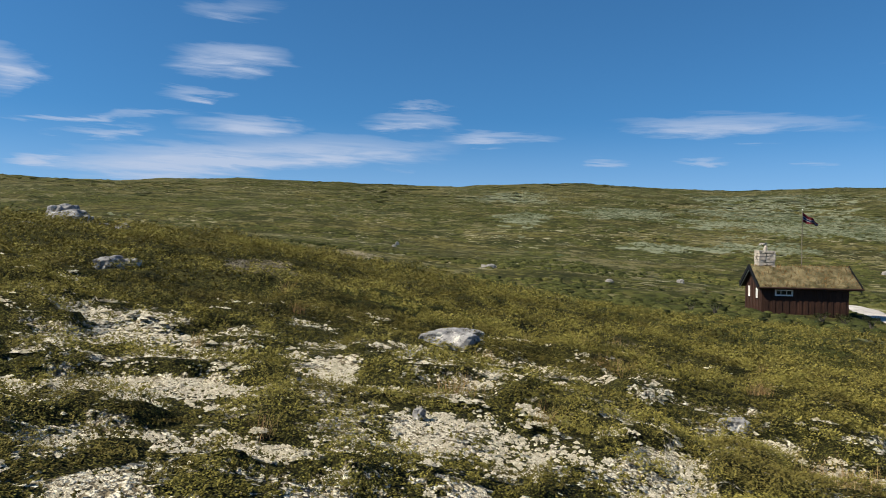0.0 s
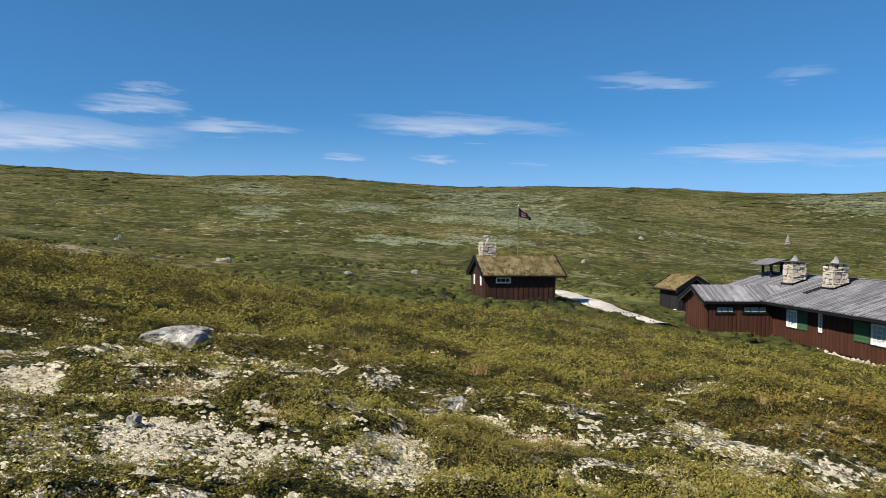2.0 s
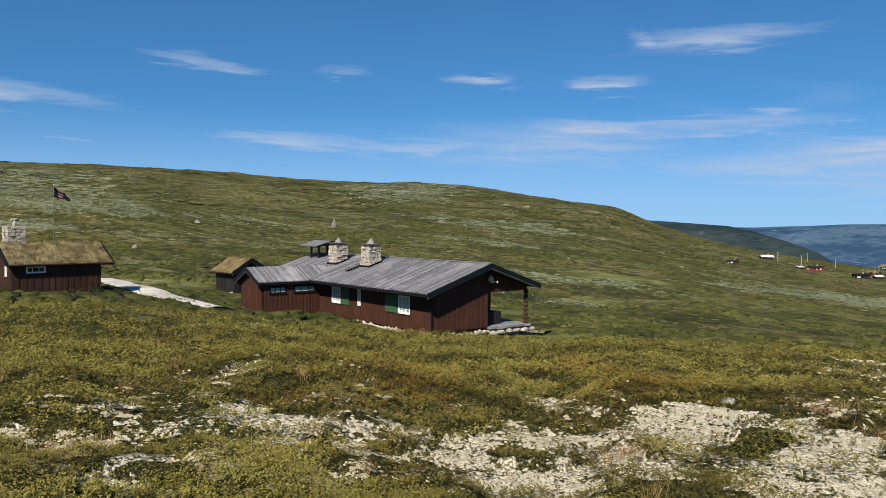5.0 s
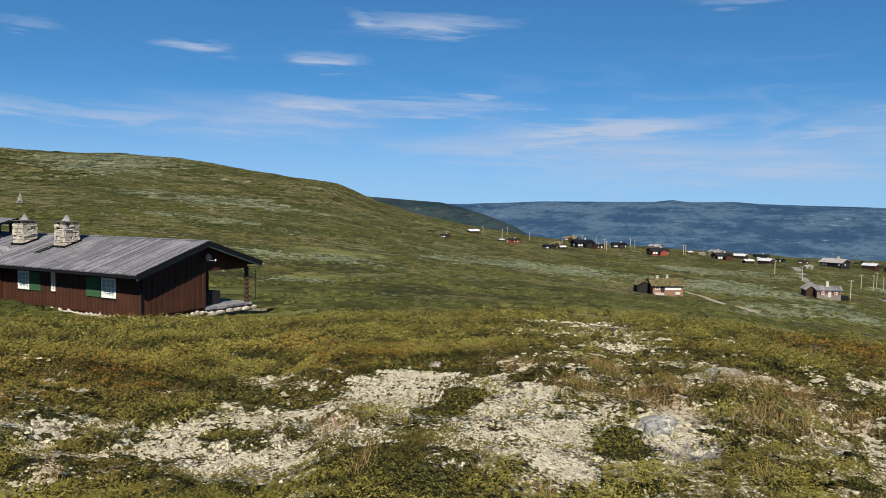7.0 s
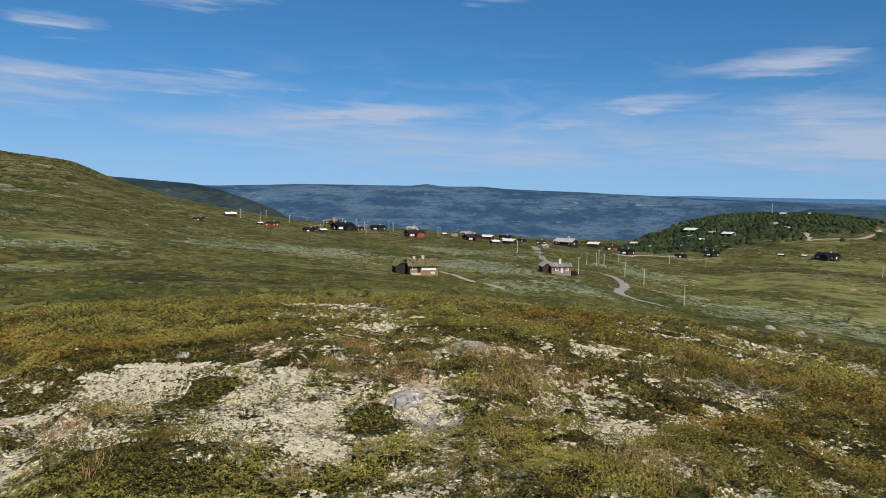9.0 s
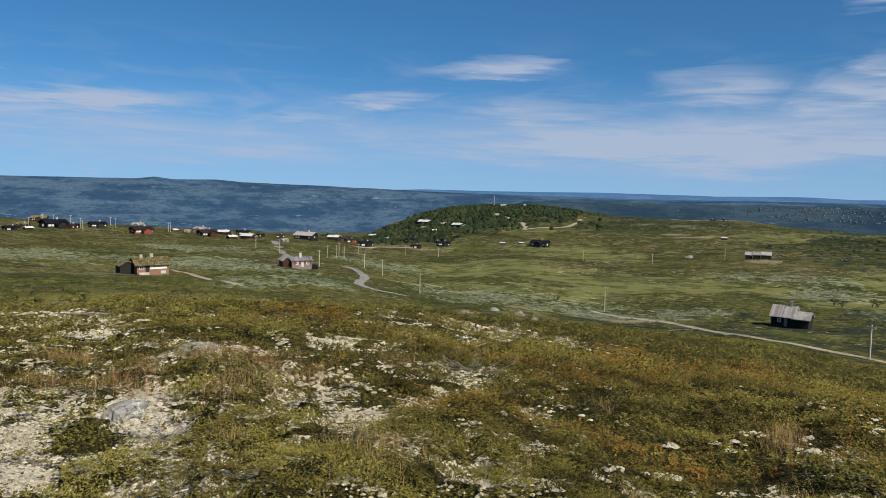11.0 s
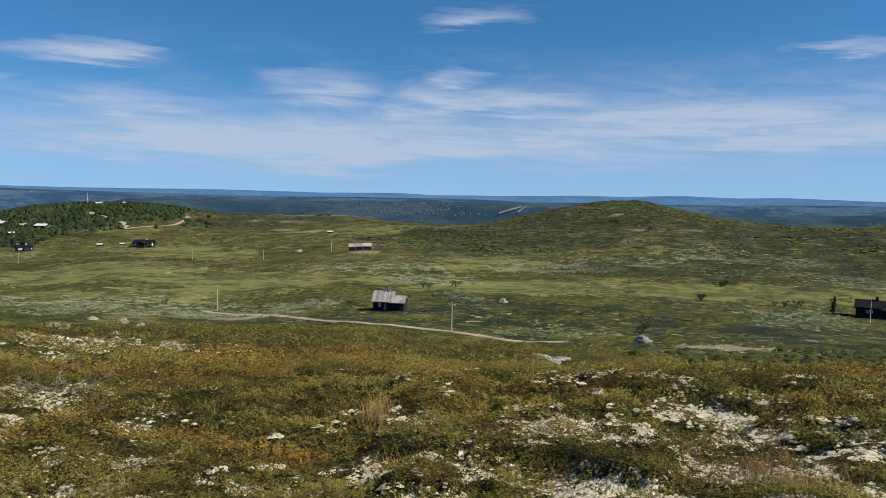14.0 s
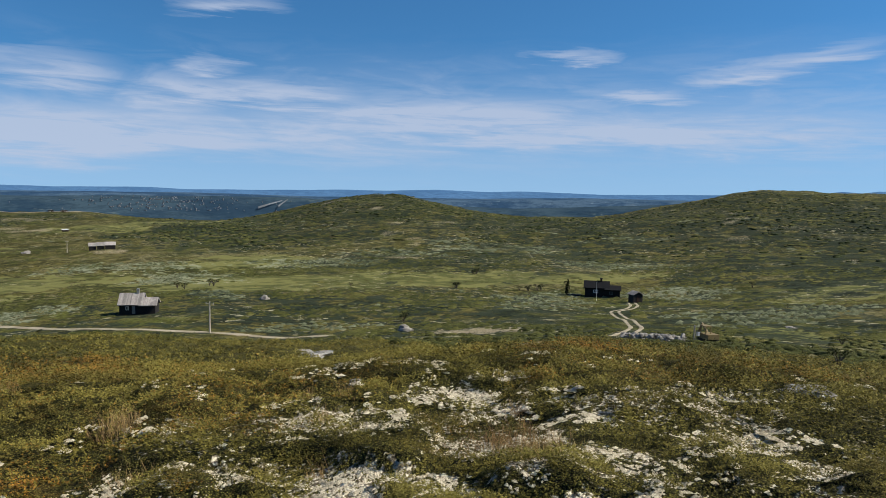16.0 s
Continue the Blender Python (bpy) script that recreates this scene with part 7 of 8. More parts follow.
boulder(122.87, 133.43, 1.46, 0.63)
boulder(117.48, 124.79, 3.13, 0.88)
boulder(97.38, 10.35, 0.34, 0.15)
boulder(120.94, 10.07, 0.20, 0.09)
boulder(154.88, 30.93, 1.26, 0.39)
boulder(161.51, 112.45, 2.7, 1.1)
boulder(157.81, 10.37, 0.18, 0.07)
boulder(190.91, 10.13, 0.65, 0.17)
boulder(153.96, 30.32, 1.04, 0.28)
boulder(190.40, 122.39, 1.92, 0.38)
boulder(35.71, 208.00, 1.47, 0.98)
boulder(31.38, 135.58, 0.85, 0.64)
boulder(23.81, 180.14, 1.69, 0.70)
boulder(157.75, 10.37, 0.15, 0.07)
boulder(18.17, 86.86, 0.95, 0.54)
boulder(3.41, 88.98, 1.53, 0.49)
boulder(-3.64, 141.99, 0.89, 0.67)
boulder(134.42, 379.28, 4.16, 1.48)
boulder(150.56, 181.01, 2.27, 1.13)
boulder(153.52, 32.62, 1.02, 0.15)
boulder(-27.15, 27.0, 1.45, 0.62)
boulder(-26.2, 27.5, 0.8, 0.35)
boulder(-28.1, 26.5, 0.8, 0.4)
boulder(-25.0, 27.0, 0.6, 0.2)
boulder(-27.6, 27.8, 1.0, 0.8)


def cairn():
    x, y, z = on_ground(45.9, 250)
    p = base("cairn", x, y, z, 0, "tall pale stone cairn on the hillside", "cairn")
    rnd = random.Random(3)
    for i in range(14):
        lev = i // 3
        bm = bmesh.new()
        w = 1.1 - 0.17 * lev
        lump(bm, (rnd.uniform(-.3, .3) * w, rnd.uniform(-.3, .3) * w, 0.2 + lev * 0.62), w * 0.75, w * 0.7, 0.42, i * 2.3, 2, 0.3, 0.7)
        part("stone", bm, FAR_ROCK, p)


cairn()


def stone_heap():
    rnd = random.Random(12)
    bm = bmesh.new()
    for i in range(240):
        b, r = 178.6 + rnd.random() * 4.6, 86 + rnd.uniform(-2.0, 4.0)
        x, y, z = on_ground(b, r)
        lump(bm, (x, y, z + rnd.uniform(0, 0.5)), rnd.uniform(.15, .4), rnd.uniform(.15, .4), rnd.uniform(.15, .35), i * 1.3, 1, 0.35, 0.7)
    tagged(part("stone_heap", bm, FAR_ROCK, None), "heap of broken pale stone beside the gravel yard", "stones", kind="stuff")


stone_heap()


def digger():
    x, y, z = on_ground(184.9, 86)
    p = base("excavator", x, y, z, 150.0, "small yellow excavator parked at the stone heap", "excavator")
    paint = plain("yellow_paint", (0.15, 0.115, 0.05), 0.6)
    for sx in (-0.6, 0.6):
        bm = bmesh.new()
        prism(bm, [(sx - 0.17, -1.0, 0.1), (sx - 0.17, -0.8, 0.5), (sx - 0.17, 0.8, 0.5), (sx - 0.17, 1.0, 0.1), (sx - 0.17, 0.8, 0.0), (sx - 0.17, -0.8, 0.0)], (0.34, 0, 0))
        part("track", bm, TAR, p)
    bm = bmesh.new()
    box(bm, -0.7, 0.7, -1.0, 0.6, 0.5, 1.05)
    body = part("body", bm, paint, p)
    bm = bmesh.new()
    for sx in (-0.65, 0.0):
        for sy in (-0.4, 0.5):
            box(bm, sx, sx + 0.08, sy, sy + 0.08, 1.05, 1.85)
    box(bm, -0.7, 0.15, -0.45, 0.65, 1.85, 1.95)
    part("cab", bm, paint, p, "open cab with roof")
    bm = bmesh.new()
    beam(bm, (0.3, 0.5, 0.9), (0.3, 1.7, 1.9), 0.18, 0.22)
    part("boom", bm, paint, p)
    bm = bmesh.new()
    beam(bm, (0.3, 1.7, 1.9), (0.3, 2.3, 0.8), 0.15, 0.18)
    arm = part("arm", bm, paint, p)
    bm = bmesh.new()
    prism(bm, [(0.05, 2.15, 0.8), (0.05, 2.5, 0.75), (0.05, 2.45, 0.25), (0.05, 2.05, 0.35)], (0.5, 0, 0))
    part("bucket", bm, STEEL, arm)
    q = base("marker_post", *on_ground(183.9, 86.5), 0, "pale wooden post at the gravel yard", "post")
    bm = bmesh.new()
    tube(bm, (0, 0, -0.2), (0, 0, 1.9), 0.09, 0.08, 8)
    part("pole", bm, POLE, q)


digger()


# ---- roads and tracks ----
ROADS = []


def on_road(x, y):
    """True where a road, path or yard lies."""
    hit = np.zeros(len(x), bool)
    for line, half in ROADS:
        lo, up = line.min(0) - half, line.max(0) + half
        near = np.nonzero((x > lo[0]) & (x < up[0]) & (y > lo[1]) & (y < up[1]))[0]
        if len(near):
            d = np.hypot(x[near, None] - line[None, :, 0], y[near, None] - line[None, :, 1]).min(1)
            hit[near] = d < half
    return hit


def strip(name, label, mat, wide, pts, lift=0.05, step=1.5, ragged=0.25, two=False):
    """A road that follows the ground along a line of places."""
    pts = [Vector((x, y, 0)) for x, y in pts]
    line = []
    for i in range(len(pts) - 1):
        p0, p1, p2, p3 = pts[max(i - 1, 0)], pts[i], pts[i + 1], pts[min(i + 2, len(pts) - 1)]
        n = max(2, int((p2 - p1).length / step))
        for k in range(n):
            t = k / n
            line.append(0.5 * ((2 * p1) + (p2 - p0) * t + (2 * p0 - 5 * p1 + 4 * p2 - p3) * t * t + (3 * p1 - p0 - 3 * p2 + p3) * t ** 3))
    line.append(pts[-1])
    ROADS.append((np.array([(q.x, q.y) for q in line]), wide / 2 + 0.15 + 0.3 * step))
    offs = [(-wide / 2, wide / 2)] if not two else [(-wide / 2, -wide * 0.14), (wide * 0.14, wide / 2)]
    for o0, o1 in offs:
        bm = bmesh.new()
        prev = None
        for i, p in enumerate(line):
            d = (line[min(i + 1, len(line) - 1)] - line[max(i - 1, 0)]).normalized()
            s = Vector((d.y, -d.x, 0))
            row = []
            for k in range(5):
                o = o0 + (o1 - o0) * k / 4
                if k in (0, 4):
                    o += ragged * noise.noise(p * 0.4 + Vector((k, 0, 0)))
                q = p + s * o
                row.append((q.x, q.y, float(height(np.array([q.x]), np.array([q.y]))[0]) + lift - (0.12 if k in (0, 4) else 0)))
            row = [bm.verts.new(c) for c in row]
            if prev:
                for k in range(4):
                    bm.faces.new((prev[k], prev[k + 1], row[k + 1], row[k]))
            prev = row
        tagged(part(name, bm, mat, None), label, "road", kind="structure")


strip("road", "worn grey asphalt road winding to the hamlet", ASPHALT, 3.6, [(361.8, -78.7), (317.0, -70.9), (277.2, -63.8), (257.3, -60.4), (234.2, -61.4), (233.9, -71.0), (222.6, -73.6), (205.2, -71.0), (185.3, -65.0), (161.7, -55.4), (150.6, -54.9), (147.7, -57.7), (144.4, -60.4)])
strip("road_gravel", "pale gravel road below the knoll", DIRT, 3.0, [(146, -112), (130.8, -109.6), (116.2, -108.3), (101.2, -104.2), (88.7, -101.9), (76, -100.5), (66, -100.6), (57.6, -100.4), (46, -101)])
strip("track", "pale track to the turf roof lodge", DIRT, 2.2, [(177.0, -14.6), (164.3, -17.6), (147.7, -19.5), (132.1, -21.5), (123.7, -22.8)])
strip("path", "pale gravel path between the cabins", GRAVEL, 3.0, [(36.6, 66.5), (34.5, 58.0), (32.1, 50.3), (31.0, 45.6), (30.9, 42.5), (31.2, 40.4)], lift=0.12)
strip("track_double", "two pale wheel tracks to the black cabin", DIRT, 2.6, [(2.4, -189.6), (1.7, -178.1), (3.3, -166.8), (5.5, -160.7), (3.6, -144.0), (1.5, -129.0), (0.7, -117.4), (1.7, -104.5), (2.8, -89.9)], two=True)
strip("gravel_yard", "pale gravel yard by the stone heap", GRAVEL, 2.6, [(2.6, -86.1), (-0.4, -85.9), (-3.5, -86.0), (-6.2, -81.0)])

strip("hill_road", "pale dirt road winding up the wooded hill", DIRT, 5, [(683, -390), (664, -383), (652, -383), (618, -372), (595, -366), (563, -351), (528, -327)], lift=0.5, step=6)
strip("slope_road", "pale dirt road across the open slope", DIRT, 4, [(522, -325), (537, -343), (550, -369), (552, -390), (585, -425), (617, -452)], lift=0.5, step=6)
strip("hamlet_road", "pale gravel road in front of the hamlet", DIRT, 4, [(396, -130), (408, -148.5), (426, -169), (436, -186)], lift=0.3, step=4)
strip("ridge_track", "pale track along the bare ridge", DIRT, 4, [polar(b, r) for b, r in ((132.2, 860), (134, 850), (136, 846), (138, 846), (140, 850), (141.5, 856))], lift=0.6, step=6)


# ---- bushes and small trees ----
def leafy(bm, c, rx, rz, count, leaf, rnd):
    for _ in range(count):
        while True:
            q = Vector((rnd.uniform(-1, 1), rnd.uniform(-1, 1), rnd.uniform(-1, 1)))
            if 0.2 < q.length < 1:
                break
        q = Vector(c) + Vector((q.x * rx, q.y * rx, q.z * rz)) * (0.8 + 0.35 * noise.noise(q * 2))
        a, e = rnd.uniform(0, 6.28), rnd.uniform(-0.6, 1.2)
        d = Vector((math.cos(a) * math.cos(e), math.sin(a) * math.cos(e), math.sin(e))) * leaf * rnd.uniform(0.6, 1.3)
        s = d.cross(Vector((rnd.uniform(-1, 1), rnd.uniform(-1, 1), 1))).normalized() * d.length * 0.6
        bm.faces.new([bm.verts.new(w) for w in (q - d, q + s, q + d, q - s)])


tree_seed = [0]


def birch(bearing, r, tall):
    tree_seed[0] += 1
    rnd = random.Random(tree_seed[0])
    x, y, z = on_ground(bearing, r)
    p = base("mountain_birch", x, y, z, rnd.uniform(0, 360), "low bushy mountain birch on the moor", "bush", "birch bushes on the moor")
    tall = max(tall, 0.8)
    bm = bmesh.new()
    tips = []
    for i in range(5):
        a = i * 1.26 + rnd.uniform(-.3, .3)
        tip = (math.cos(a) * tall * 0.38, math.sin(a) * tall * 0.38, tall * rnd.uniform(0.55, 0.85))
        midp = (tip[0] * 0.35, tip[1] * 0.35, tip[2] * 0.5)
        tube(bm, (0, 0, -0.1), midp, 0.05 * tall, 0.035 * tall, 5)
        tube(bm, midp, tip, 0.035 * tall, 0.012 * tall, 5)
        tips.append(tip)
    part("trunk", bm, BARK, p)
    bm = bmesh.new()
    for t in tips:
        leafy(bm, t, tall * 0.36, tall * 0.26, 46, tall * 0.06, rnd)
    part("crown", bm, BUSH, p)


def spruce(bearing, r, tall):
    tree_seed[0] += 1
    rnd = random.Random(tree_seed[0])
    x, y, z = on_ground(bearing, r)
    p = base("spruce", x, y, z, 0, "small dark ragged spruce beside the black cabin", "tree")
    bm = bmesh.new()
    tube(bm, (0, 0, -0.2), (0, 0, tall), 0.05 * tall, 0.01 * tall, 6)
    part("trunk", bm, BARK, p)
    bm = bmesh.new()
    for i in range(12):
        k = i / 12
        leafy(bm, (rnd.uniform(-.1, .1), rnd.uniform(-.1, .1), tall * (0.15 + 0.82 * k)), tall * 0.26 * (1 - k) + 0.08, tall * 0.07, 45, tall * 0.05, rnd)
    part("crown", bm, BUSH, p)


spruce(174.3, 210, 3.3)
spruce(174.4, 221, 3.5)
birch(161.5, 133, 1.7)
birch(165.6, 212, 2.0)
birch(146.5, 223, 1.7)
birch(144.2, 218, 2.0)
birch(171.3, 214, 2.0)
birch(170.6, 214, 1.7)
birch(172.0, 216, 2.0)
birch(157.2, 216, 1.4)
birch(167.0, 252, 1.6)
birch(171.2, 216, 1.4)
birch(167.1, 253, 2.0)
birch(166.9, 253, 1.6)
birch(165.6, 214, 1.7)
birch(172.3, 218, 2.0)
birch(174.2, 231, 1.4)
birch(193.7, 95, 1.2)
birch(161.4, 129, 1.4)
birch(167.2, 255, 2.0)
birch(165.5, 213, 1.7)
birch(190.2, 164, 0.8)
birch(193.4, 33, 0.4)
birch(146.8, 221, 2.4)
birch(144.7, 213, 2.0)
birch(124.6, 196, 1.8)
birch(16.3, 172, 1.1)
birch(55.9, 237, 1.5)
birch(135.1, 137, 0.9)
birch(187.8, 220, 1.7)
birch(27.6, 48.6, 0.8)
birch(29.0, 49.2, 0.85)
birch(30.6, 47.5, 0.8)
birch(20.6, 47.5, 0.9)
birch(18.9, 46.0, 0.8)


def dead_shrub(bearing, r, wide):
    """A leafless shrub: forking silver twigs that spread low over the heath."""
    rnd = random.Random(int(bearing * 10))
    x, y, z = on_ground(bearing, r)
    p = base("dead_shrub", x, y, z, 0, "leafless silvery dead shrub lying in the heath", "shrub", "dead shrubs")
    for i in range(18):
        a = rnd.uniform(0, 6.28)
        bm = bmesh.new()
        q = Vector((rnd.uniform(-.2, .2) * wide, rnd.uniform(-.2, .2) * wide, -0.02))
        for k in range(5):
            a += rnd.uniform(-.5, .5)
            w = q + Vector((math.cos(a) * wide * 0.10, math.sin(a) * wide * 0.10, wide * rnd.uniform(0.0, 0.075)))
            tube(bm, q, w, 0.007 - 0.001 * k, 0.006 - 0.001 * k, 5)
            for s in (-0.7, 0.7):
                tube(bm, w, w + Vector((math.cos(a + s), math.sin(a + s), rnd.uniform(.1, .7))) * wide * 0.09, 0.0035, 0.0015, 4)
            q = w
        part("branch", bm, SILVER_TWIG, p)


dead_shrub(94.8, 7.3, 0.55)
dead_shrub(117.9, 10.9, 0.85)
# ---- low plants of the fell ----
rng = np.random.default_rng(7)


def scatter(r0, r1, per_m2, b0=-37, b1=200):
    n = int(per_m2 * math.pi * (r1 ** 2 - r0 ** 2) * (b1 - b0) / 360)
    r = np.sqrt(rng.uniform(r0 ** 2, r1 ** 2, n))
    b = np.radians(rng.uniform(b0, b1, n))
    return r * np.sin(b), r * np.cos(b)


def sprigs(x, y, tall, leaves, leaf, wide=0.55, lean=0.9):
    """Bunches of leaf blades: each plant a short stem's worth of leaves that spread up and outwards."""
    n = len(x)
    z = turf_height(x, y) - 0.01
    k = leaves
    up = rng.uniform(0.25, 1.0, (n, k)) * tall[:, None]
    a = rng.uniform(0, 2 * np.pi, (n, k))
    out = rng.uniform(0.1, 1.0, (n, k)) * tall[:, None] * wide
    e = rng.uniform(-0.2, lean, (n, k))
    size = leaf * rng.uniform(0.6, 1.35, (n, k))
    base = np.stack([x[:, None] + out * np.cos(a), y[:, None] + out * np.sin(a), z[:, None] + up], -1)
    way = np.stack([np.cos(a) * np.cos(e), np.sin(a) * np.cos(e), np.sin(e)], -1)
    twist = rng.uniform(-0.7, 0.7, (n, k))
    side = np.stack([-np.sin(a) * np.cos(twist), np.cos(a) * np.cos(twist), np.sin(twist)], -1)
    s = size[..., None]
    p0 = base - way * s * 0.35 - side * s * 0.38
    p1 = base - way * s * 0.25 + side * s * 0.42
    p2 = base + way * s * 0.62
    verts = np.stack([p0, p1, p2], 2).reshape(-1, 3)
    faces = np.arange(len(verts)).reshape(-1, 3)
    return verts, faces, np.repeat(np.arange(n), k * 3)


def plant_tone(x, y):
    """How light a plant is: from plant to plant, from clump to clump, with shade painted into the hollows; lighter,
    yellower heath north and east, darker close by to the south.
    """
    b, r = np.degrees(np.arctan2(x, y)) % 360, np.hypot(x, y)
    b = np.where(b > 300, b - 360, b)
    # the field that lowers the plants also darkens them, as shade between clumps
    t = 0.36 * rng.uniform(0, 1, len(x)) + 0.64 * np.clip(0.55 + 0.7 * fbm(x / 0.5, y / 0.5, 2, 63) - 0.35 * fbm(x / 2.3, y / 2.3, 2, 65), 0, 1)
    t = t + 0.17 * (1 - smooth(90, 108, b)) - 0.16 * smooth(108, 120, b) * (1 - smooth(128, 140, b)) * (1 - smooth(9, 14, r))
    return np.clip(t, 0, 1)


def plant_sheet(name, label, mat, bands, tone=True):
    vs, fs, rs, ts, off = [], [], [], [], 0
    for v, f, who, x, y in bands:
        vs.append(v)
        fs.append(f + off)
        off += len(v)
        if tone:
            rs.append(cover("rust", x, y)[who])
            ts.append(plant_tone(x, y)[who])
    me = mesh_from(name, np.concatenate(vs), np.concatenate(fs), mat, False)
    if tone:
        put_attr(me, "rust", np.concatenate(rs))
        put_attr(me, "tone", np.concatenate(ts))
    return tagged(new(name, me), label, "shrubs", kind="stuff")


def heath_band(r0, r1, per_m2, leaves, leaf, low, high, b0=-37, b1=200):
    x, y = scatter(r0, r1, per_m2, b0, b1)
    clump = clumps(x, y)
    tuft = fbm(x / 0.5, y / 0.5, 3, 91)
    hump = fbm(x / 0.5, y / 0.5, 2, 63)
    pale = np.maximum(cover("lichen", x, y), cover("bare", x, y))
    keep = rng.uniform(0, 1, len(x)) < np.clip(0.95 + 0.35 * clump, 0.60, 1) * (0.50 + 0.50 * smooth(-0.62, -0.22, hump)) * (1 - 0.88 * smooth(0.25, 0.75, pale - 0.55 * tuft))
    keep &= ~on_road(x, y)
    x, y, clump, pale, hump = x[keep], y[keep], clump[keep], pale[keep], hump[keep]
    tall = (low + (high - low) * np.clip(0.40 + 0.4 * clump + 0.55 * hump, 0, 1.15)) * rng.uniform(0.7, 1.25, len(x)) * (1 - 0.45 * pale)
    return (*sprigs(x, y, tall, leaves, leaf), x, y)


plant_sheet("heather", "low olive green crowberry and dwarf birch heath turning rust", LEAF, [
    heath_band(0.5, 3.4, 60, 6, 0.03, 0.03, 0.10, 0, 360),
    heath_band(3.4, 7.5, 800, 10, 0.0185, 0.03, 0.13),
    heath_band(7.5, 13, 300, 10, 0.027, 0.04, 0.17),
    heath_band(13, 24, 86, 9, 0.042, 0.05, 0.24),
    heath_band(24, 44, 18, 8, 0.068, 0.06, 0.28),
    heath_band(3.4, 24, 8, 6, 0.07, 0.04, 0.16, 200, 323)])


def domes(x, y, wide, tall, sides, rings, sink=0.03):
    """Rounded cushions, each a lumpy low dome that sits in the ground."""
    n = len(x)
    z = turf_height(x, y) - sink
    turn = rng.uniform(0, 2 * np.pi, n)
    a = turn[:, None] + np.arange(sides) * 2 * np.pi / sides + rng.uniform(-0.25, 0.25, (n, sides))
    levels = [(1.0, 0.0), (0.80, 0.62), (0.42, 0.94)][:rings] if rings > 1 else [(1.0, 0.0)]
    vs = []
    for f, h in levels:
        q = f * wide[:, None] * rng.uniform(0.72, 1.28, (n, sides))
        vs.append(np.stack([x[:, None] + q * np.cos(a), y[:, None] + q * np.sin(a), z[:, None] + (h * tall)[:, None] * rng.uniform(0.8, 1.2, (n, sides))], -1))
    lean = rng.uniform(-0.3, 0.3, (2, n)) * wide
    vs.append(np.stack([x + lean[0], y + lean[1], z + tall * 1.04], -1)[:, None])
    verts = np.concatenate(vs, 1)
    per = verts.shape[1]
    tri = []
    for k in range(len(levels)):
        for i in range(sides):
            j = (i + 1) % sides
            p, q = k * sides + i, k * sides + j
            if k + 1 < len(levels):
                tri += [(p, q, q + sides), (p, q + sides, p + sides)]
            else:
                tri.append((p, q, per - 1))
    faces = (np.arange(n)[:, None, None] * per + np.array(tri)[None]).reshape(-1, 3)
    return verts.reshape(-1, 3), faces, np.repeat(np.arange(n), per), x, y


def dome_sheet(name, label, mat, bands, category="shrubs"):
    """One sheet of soft cushions."""
    vs, fs, rs, off = [], [], [], 0
    for v, f, who, x, y in bands:
        vs.append(v)
        fs.append(f + off)
        off += len(v)
        rs.append(cover("rust", x, y)[who])
    me = mesh_from(name, np.concatenate(vs), np.concatenate(fs), mat, True)
    put_attr(me, "rust", np.concatenate(rs))
    return tagged(new(name, me), label, category, kind="stuff")


def scrub_band(r0, r1, per_m2, w0, w1, h0, h1, sides, rings, seed, grain, pale=False):
    x, y = scatter(r0, r1, per_m2)
    clump = fbm(x / grain, y / grain, 3, seed)
    open_land = np.maximum(np.maximum(cover("bog", x, y), cover("bare", x, y)), cover("lichen", x, y))
    grey = cover("willow", x, y)
    if pale:
        keep = rng.uniform(0, 1, len(x)) < smooth(0.25, 0.8, grey + 0.35 * clump) * (1 - 0.8 * cover("bog", x, y))
    else:
        keep = rng.uniform(0, 1, len(x)) < smooth(-0.35, 0.55, clump) * (1 - 0.93 * smooth(0.2, 0.6, open_land)) * (1 - 0.7 * grey)
    keep &= ~on_road(x, y)
    x, y, clump = x[keep], y[keep], clump[keep]
    size = rng.uniform(0, 1, len(x)) ** 1.7
    return domes(x, y, w0 + (w1 - w0) * size, (h0 + (h1 - h0) * size) * rng.uniform(0.7, 1.2, len(x)), sides, rings)


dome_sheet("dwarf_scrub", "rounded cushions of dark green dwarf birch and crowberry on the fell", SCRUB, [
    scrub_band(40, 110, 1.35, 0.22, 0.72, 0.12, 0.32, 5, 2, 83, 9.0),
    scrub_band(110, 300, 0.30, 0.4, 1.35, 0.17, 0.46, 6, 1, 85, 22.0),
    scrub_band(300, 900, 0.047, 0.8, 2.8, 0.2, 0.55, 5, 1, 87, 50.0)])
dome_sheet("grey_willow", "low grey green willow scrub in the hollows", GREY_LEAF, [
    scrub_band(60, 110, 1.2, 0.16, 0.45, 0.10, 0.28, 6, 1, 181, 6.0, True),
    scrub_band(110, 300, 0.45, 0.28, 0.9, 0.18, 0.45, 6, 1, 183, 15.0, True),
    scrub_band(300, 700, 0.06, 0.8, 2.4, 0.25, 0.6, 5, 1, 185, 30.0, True)])


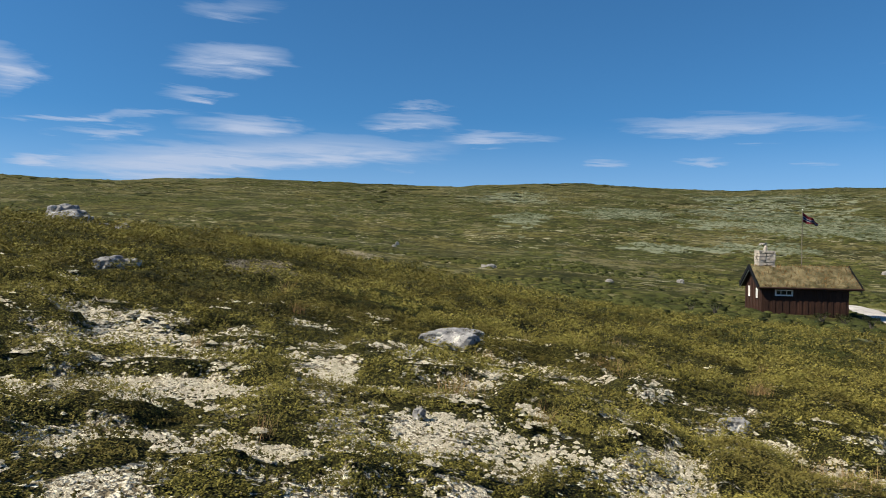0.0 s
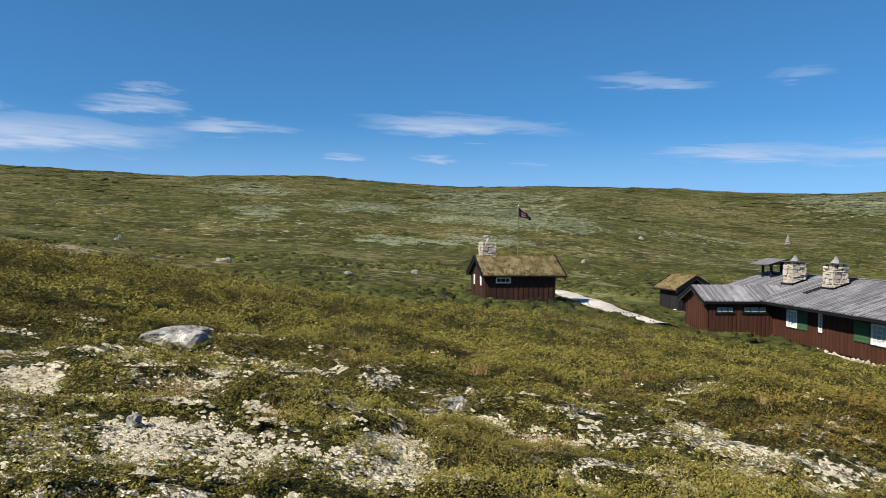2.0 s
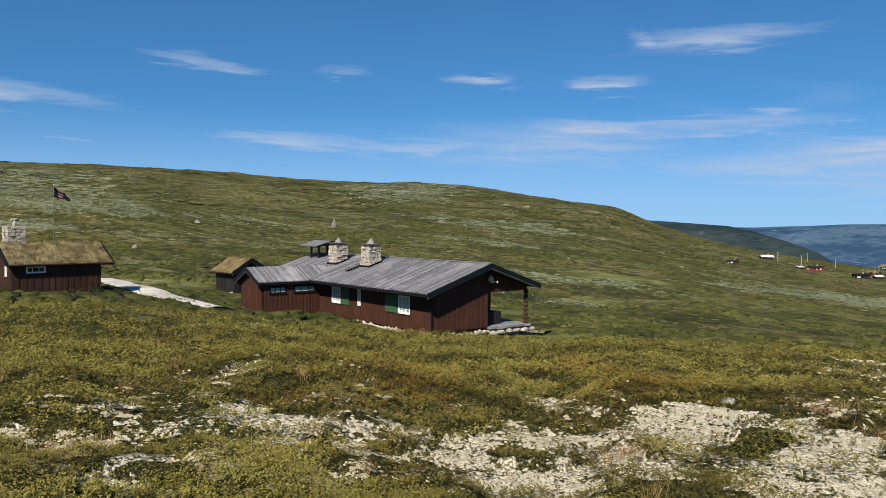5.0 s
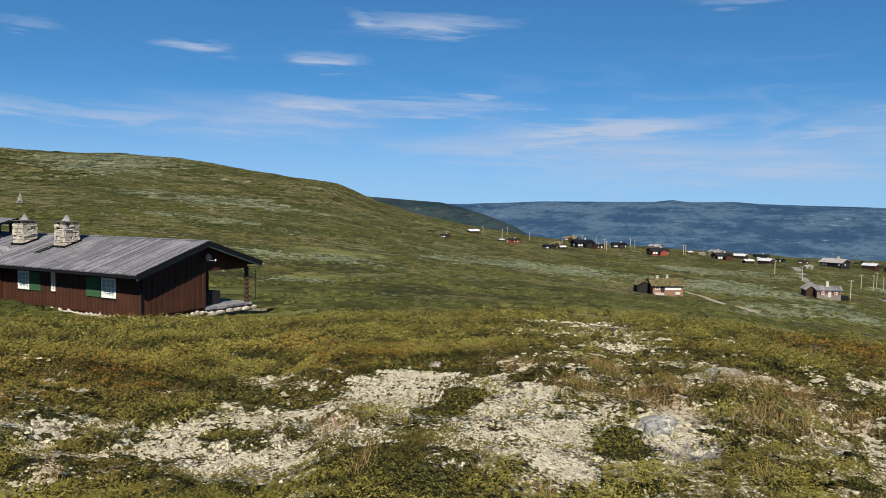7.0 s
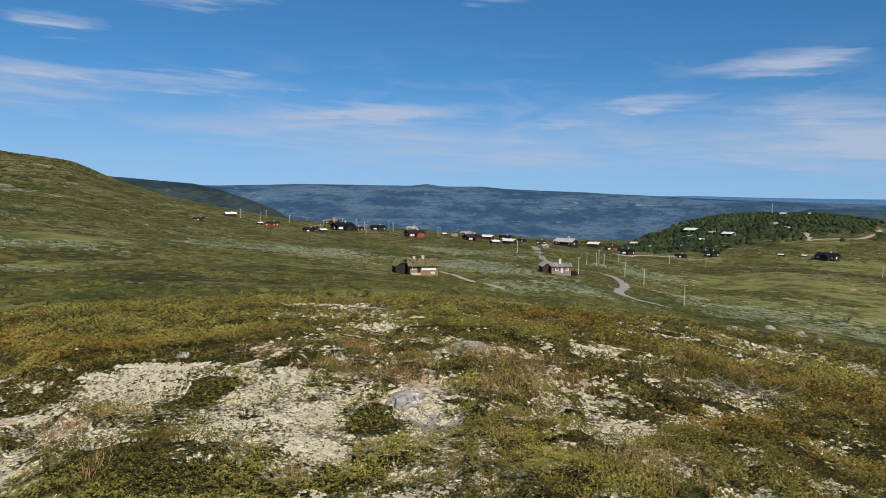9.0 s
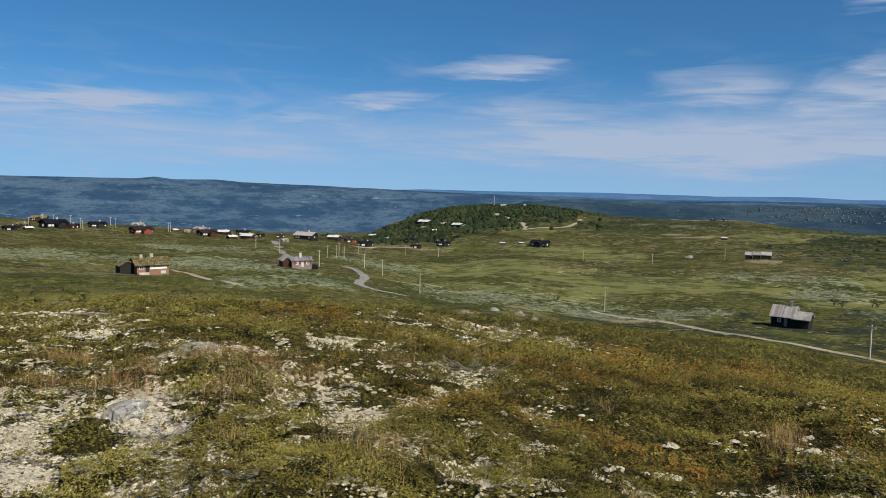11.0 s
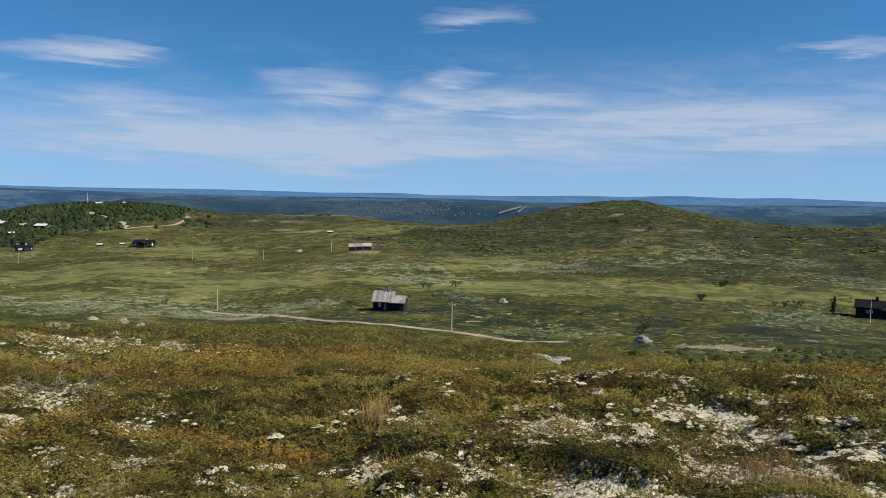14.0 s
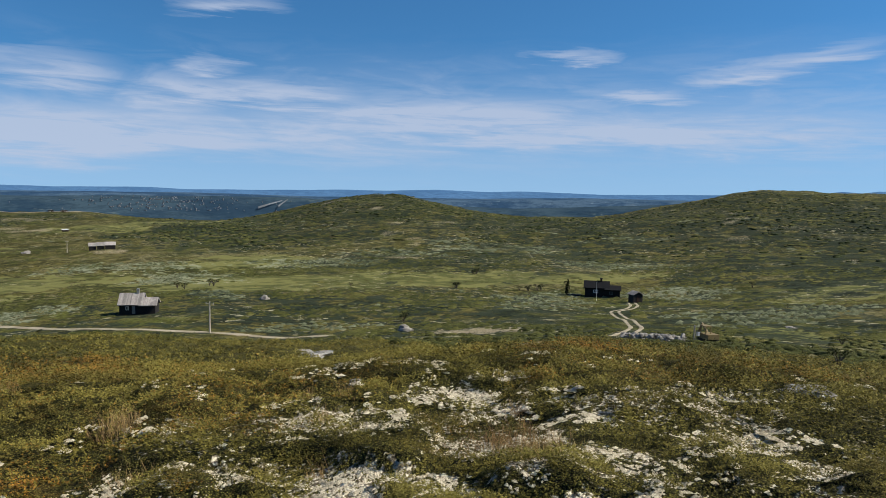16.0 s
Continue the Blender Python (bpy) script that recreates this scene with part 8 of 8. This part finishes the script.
def bush_band(r0, r1, per_m2, leaves, leaf, low, high, seed):
    x, y = scatter(r0, r1, per_m2)
    clump = fbm(x / (r0 * 0.12), y / (r0 * 0.12), 3, seed)
    wet = np.maximum(np.maximum(cover("bog", x, y), cover("bare", x, y)), 0.9 * cover("wood", x, y) * (np.hypot(x, y) > 300))
    keep = rng.uniform(0, 1, len(x)) < smooth(0.15, 0.75, clump) * (1 - 0.95 * wet)
    keep &= ~on_road(x, y)
    x, y, clump = x[keep], y[keep], clump[keep]
    tall = (low + (high - low) * np.clip(clump, 0, 1)) * rng.uniform(0.6, 1.3, len(x))
    return (*sprigs(x, y, tall, leaves, leaf, 1.3, 1.0), x, y)


plant_sheet("dwarf_willow", "scattered dark green dwarf willow and juniper scrub on the slopes", BUSH, [
    bush_band(17, 45, 4, 14, 0.055, 0.08, 0.40, 81),
    bush_band(45, 130, 0.6, 12, 0.12, 0.12, 0.55, 83)])


def thicket(density, b0, b1, h0, h1, w0, w1, seed):
    """Low birches on the hill of the mast and willow thickets in the hollows: rounded crowns close together."""
    x, y = scatter(180, 960, density, b0, b1)
    keep = rng.uniform(0, 1, len(x)) < smooth(0.35, 0.85, cover("wood", x, y) + 0.35 * fbm(x / 24, y / 24, 3, seed)) * smooth(180, 420, np.hypot(x, y))
    keep &= ~on_road(x, y)
    x, y = x[keep], y[keep]
    k = rng.uniform(0, 1, len(x))
    return domes(x, y, w0 + (w1 - w0) * k, h0 + (h1 - h0) * k, 6, 2)


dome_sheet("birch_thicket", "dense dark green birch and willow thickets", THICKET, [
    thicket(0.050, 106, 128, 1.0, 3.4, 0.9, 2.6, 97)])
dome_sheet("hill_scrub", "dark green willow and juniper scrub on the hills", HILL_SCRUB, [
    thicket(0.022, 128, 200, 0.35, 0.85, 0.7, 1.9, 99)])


def lichen_band(r0, r1, per_m2, low, high, rings):
    x, y = scatter(r0, r1, per_m2)
    have = cover("lichen", x, y)
    fine = -fbm(x / 0.5, y / 0.5, 3, 91) + 0.5 * fbm(x / 0.13, y / 0.13, 2, 191)
    keep = (rng.uniform(0, 1, len(x)) < smooth(0.42, 0.95, have + 0.5 * fine)) & (have > 0.04)
    # small white cushions strewn through the heath
    stray_spot = smooth(0.80, 1.0, fbm(x / 0.42, y / 0.42, 2, 193) + 0.25 * fbm(x / 4, y / 4, 2, 195)) * (have < 0.3) * (1 - smooth(9, 15, np.hypot(x, y)))
    keep |= rng.uniform(0, 1, len(x)) < 0.55 * stray_spot
    x, y, fine = x[keep], y[keep], fine[keep]
    size = rng.uniform(0, 1, len(x)) ** 2.0 * (0.6 + 0.6 * smooth(-0.3, 0.6, fine))
    wide = low + (high - low) * size
    lone = stray_spot[keep]
    return domes(x, y, wide * (1 + 0.2 * lone), 0.34 * wide + 0.009, 6, rings, 0.045 - 0.065 * lone)


dome_sheet("reindeer_lichen", "cream white cushions of reindeer lichen between the heath", LICHEN, [
    lichen_band(3.4, 8, 1300, 0.011, 0.036, 1),
    lichen_band(8, 16, 380, 0.018, 0.06, 1),
    lichen_band(16, 36, 45, 0.045, 0.14, 1)], "lichen")


def grass_tufts(spots, blades, mat, name, label, tall=0.18, spread=0.17):
    vs, off = [], 0
    for b, r, k in spots:
        cx, cy = polar(b, r)
        n = int(blades * k * 2.4)
        x, y = cx + rng.normal(0, spread * k, n), cy + rng.normal(0, spread * k, n)
        z = turf_height(x, y) - 0.01
        h = tall * rng.uniform(0.5, 1.3, n)
        a = rng.uniform(0, 2 * np.pi, n)
        bend = rng.uniform(0.1, 1.1, n) * h
        w = 0.0008 + 0.00016 * r
        foot = np.stack([x, y, z], -1)
        side = np.stack([-np.sin(a), np.cos(a), 0 * a], -1) * w
        tip = foot + np.stack([np.cos(a) * bend, np.sin(a) * bend, h], -1)
        vs.append(np.stack([foot - side, foot + side, tip], 1).reshape(-1, 3))
    verts = np.concatenate(vs)
    me = mesh_from(name, verts, np.arange(len(verts)).reshape(-1, 3), mat, False)
    put_attr(me, "rust", np.zeros(len(verts)))
    put_attr(me, "tone", np.repeat(rng.uniform(0, 1, len(verts) // 3), 3))
    return tagged(new(name, me), label, "grass", kind="stuff")


def stray(n, r0, r1, k):
    return [(b, r, k) for b, r in zip(rng.uniform(-36, 198, n), np.sqrt(rng.uniform(r0 ** 2, r1 ** 2, n)))]


grass_tufts([(99.1, 9.9, 1.6), (97.9, 9.9, 1.4), (100.1, 8.8, 1.2), (82.3, 10.3, 1.0), (93.6, 9.4, 1.0), (101.3, 10.0, 1.2), (68.3, 7.9, 1.0), (88.7, 10.8, 1.0), (102.3, 8.4, 0.8), (92.4, 8.8, 1.6), (98.5, 8.3, 1.4), (110.2, 6.2, 1.4), (88.6, 10.4, 1.0), (86.6, 9.2, 1.2), (140.6, 9.5, 0.8), (109.9, 6.3, 1.6), (32.7, 19.4, 1.4), (43.5, 14.5, 1.0), (28.4, 7.0, 1.0), (41.0, 6.3, 1.2), (140.5, 9.4, 0.8), (169.1, 7.2, 1.1), (172.3, 6.9, 1.0), (141.7, 7.3, 0.8), (169.1, 7.1, 0.9), (172.2, 6.9, 0.9), (140.2, 9.4, 0.9), (0.9, 7.1, 0.8), (29.1, 7.2, 1.2), (13.7, 10.2, 0.8), (118.4, 14.7, 0.8), (112.0, 10.5, 1.0), (102.5, 9.6, 1.2), (105.9, 9.4, 1.0)] + stray(60, 4, 16, 0.3), 70, STRAW, "dry_grass", "tufts of bleached dry grass in the heath")
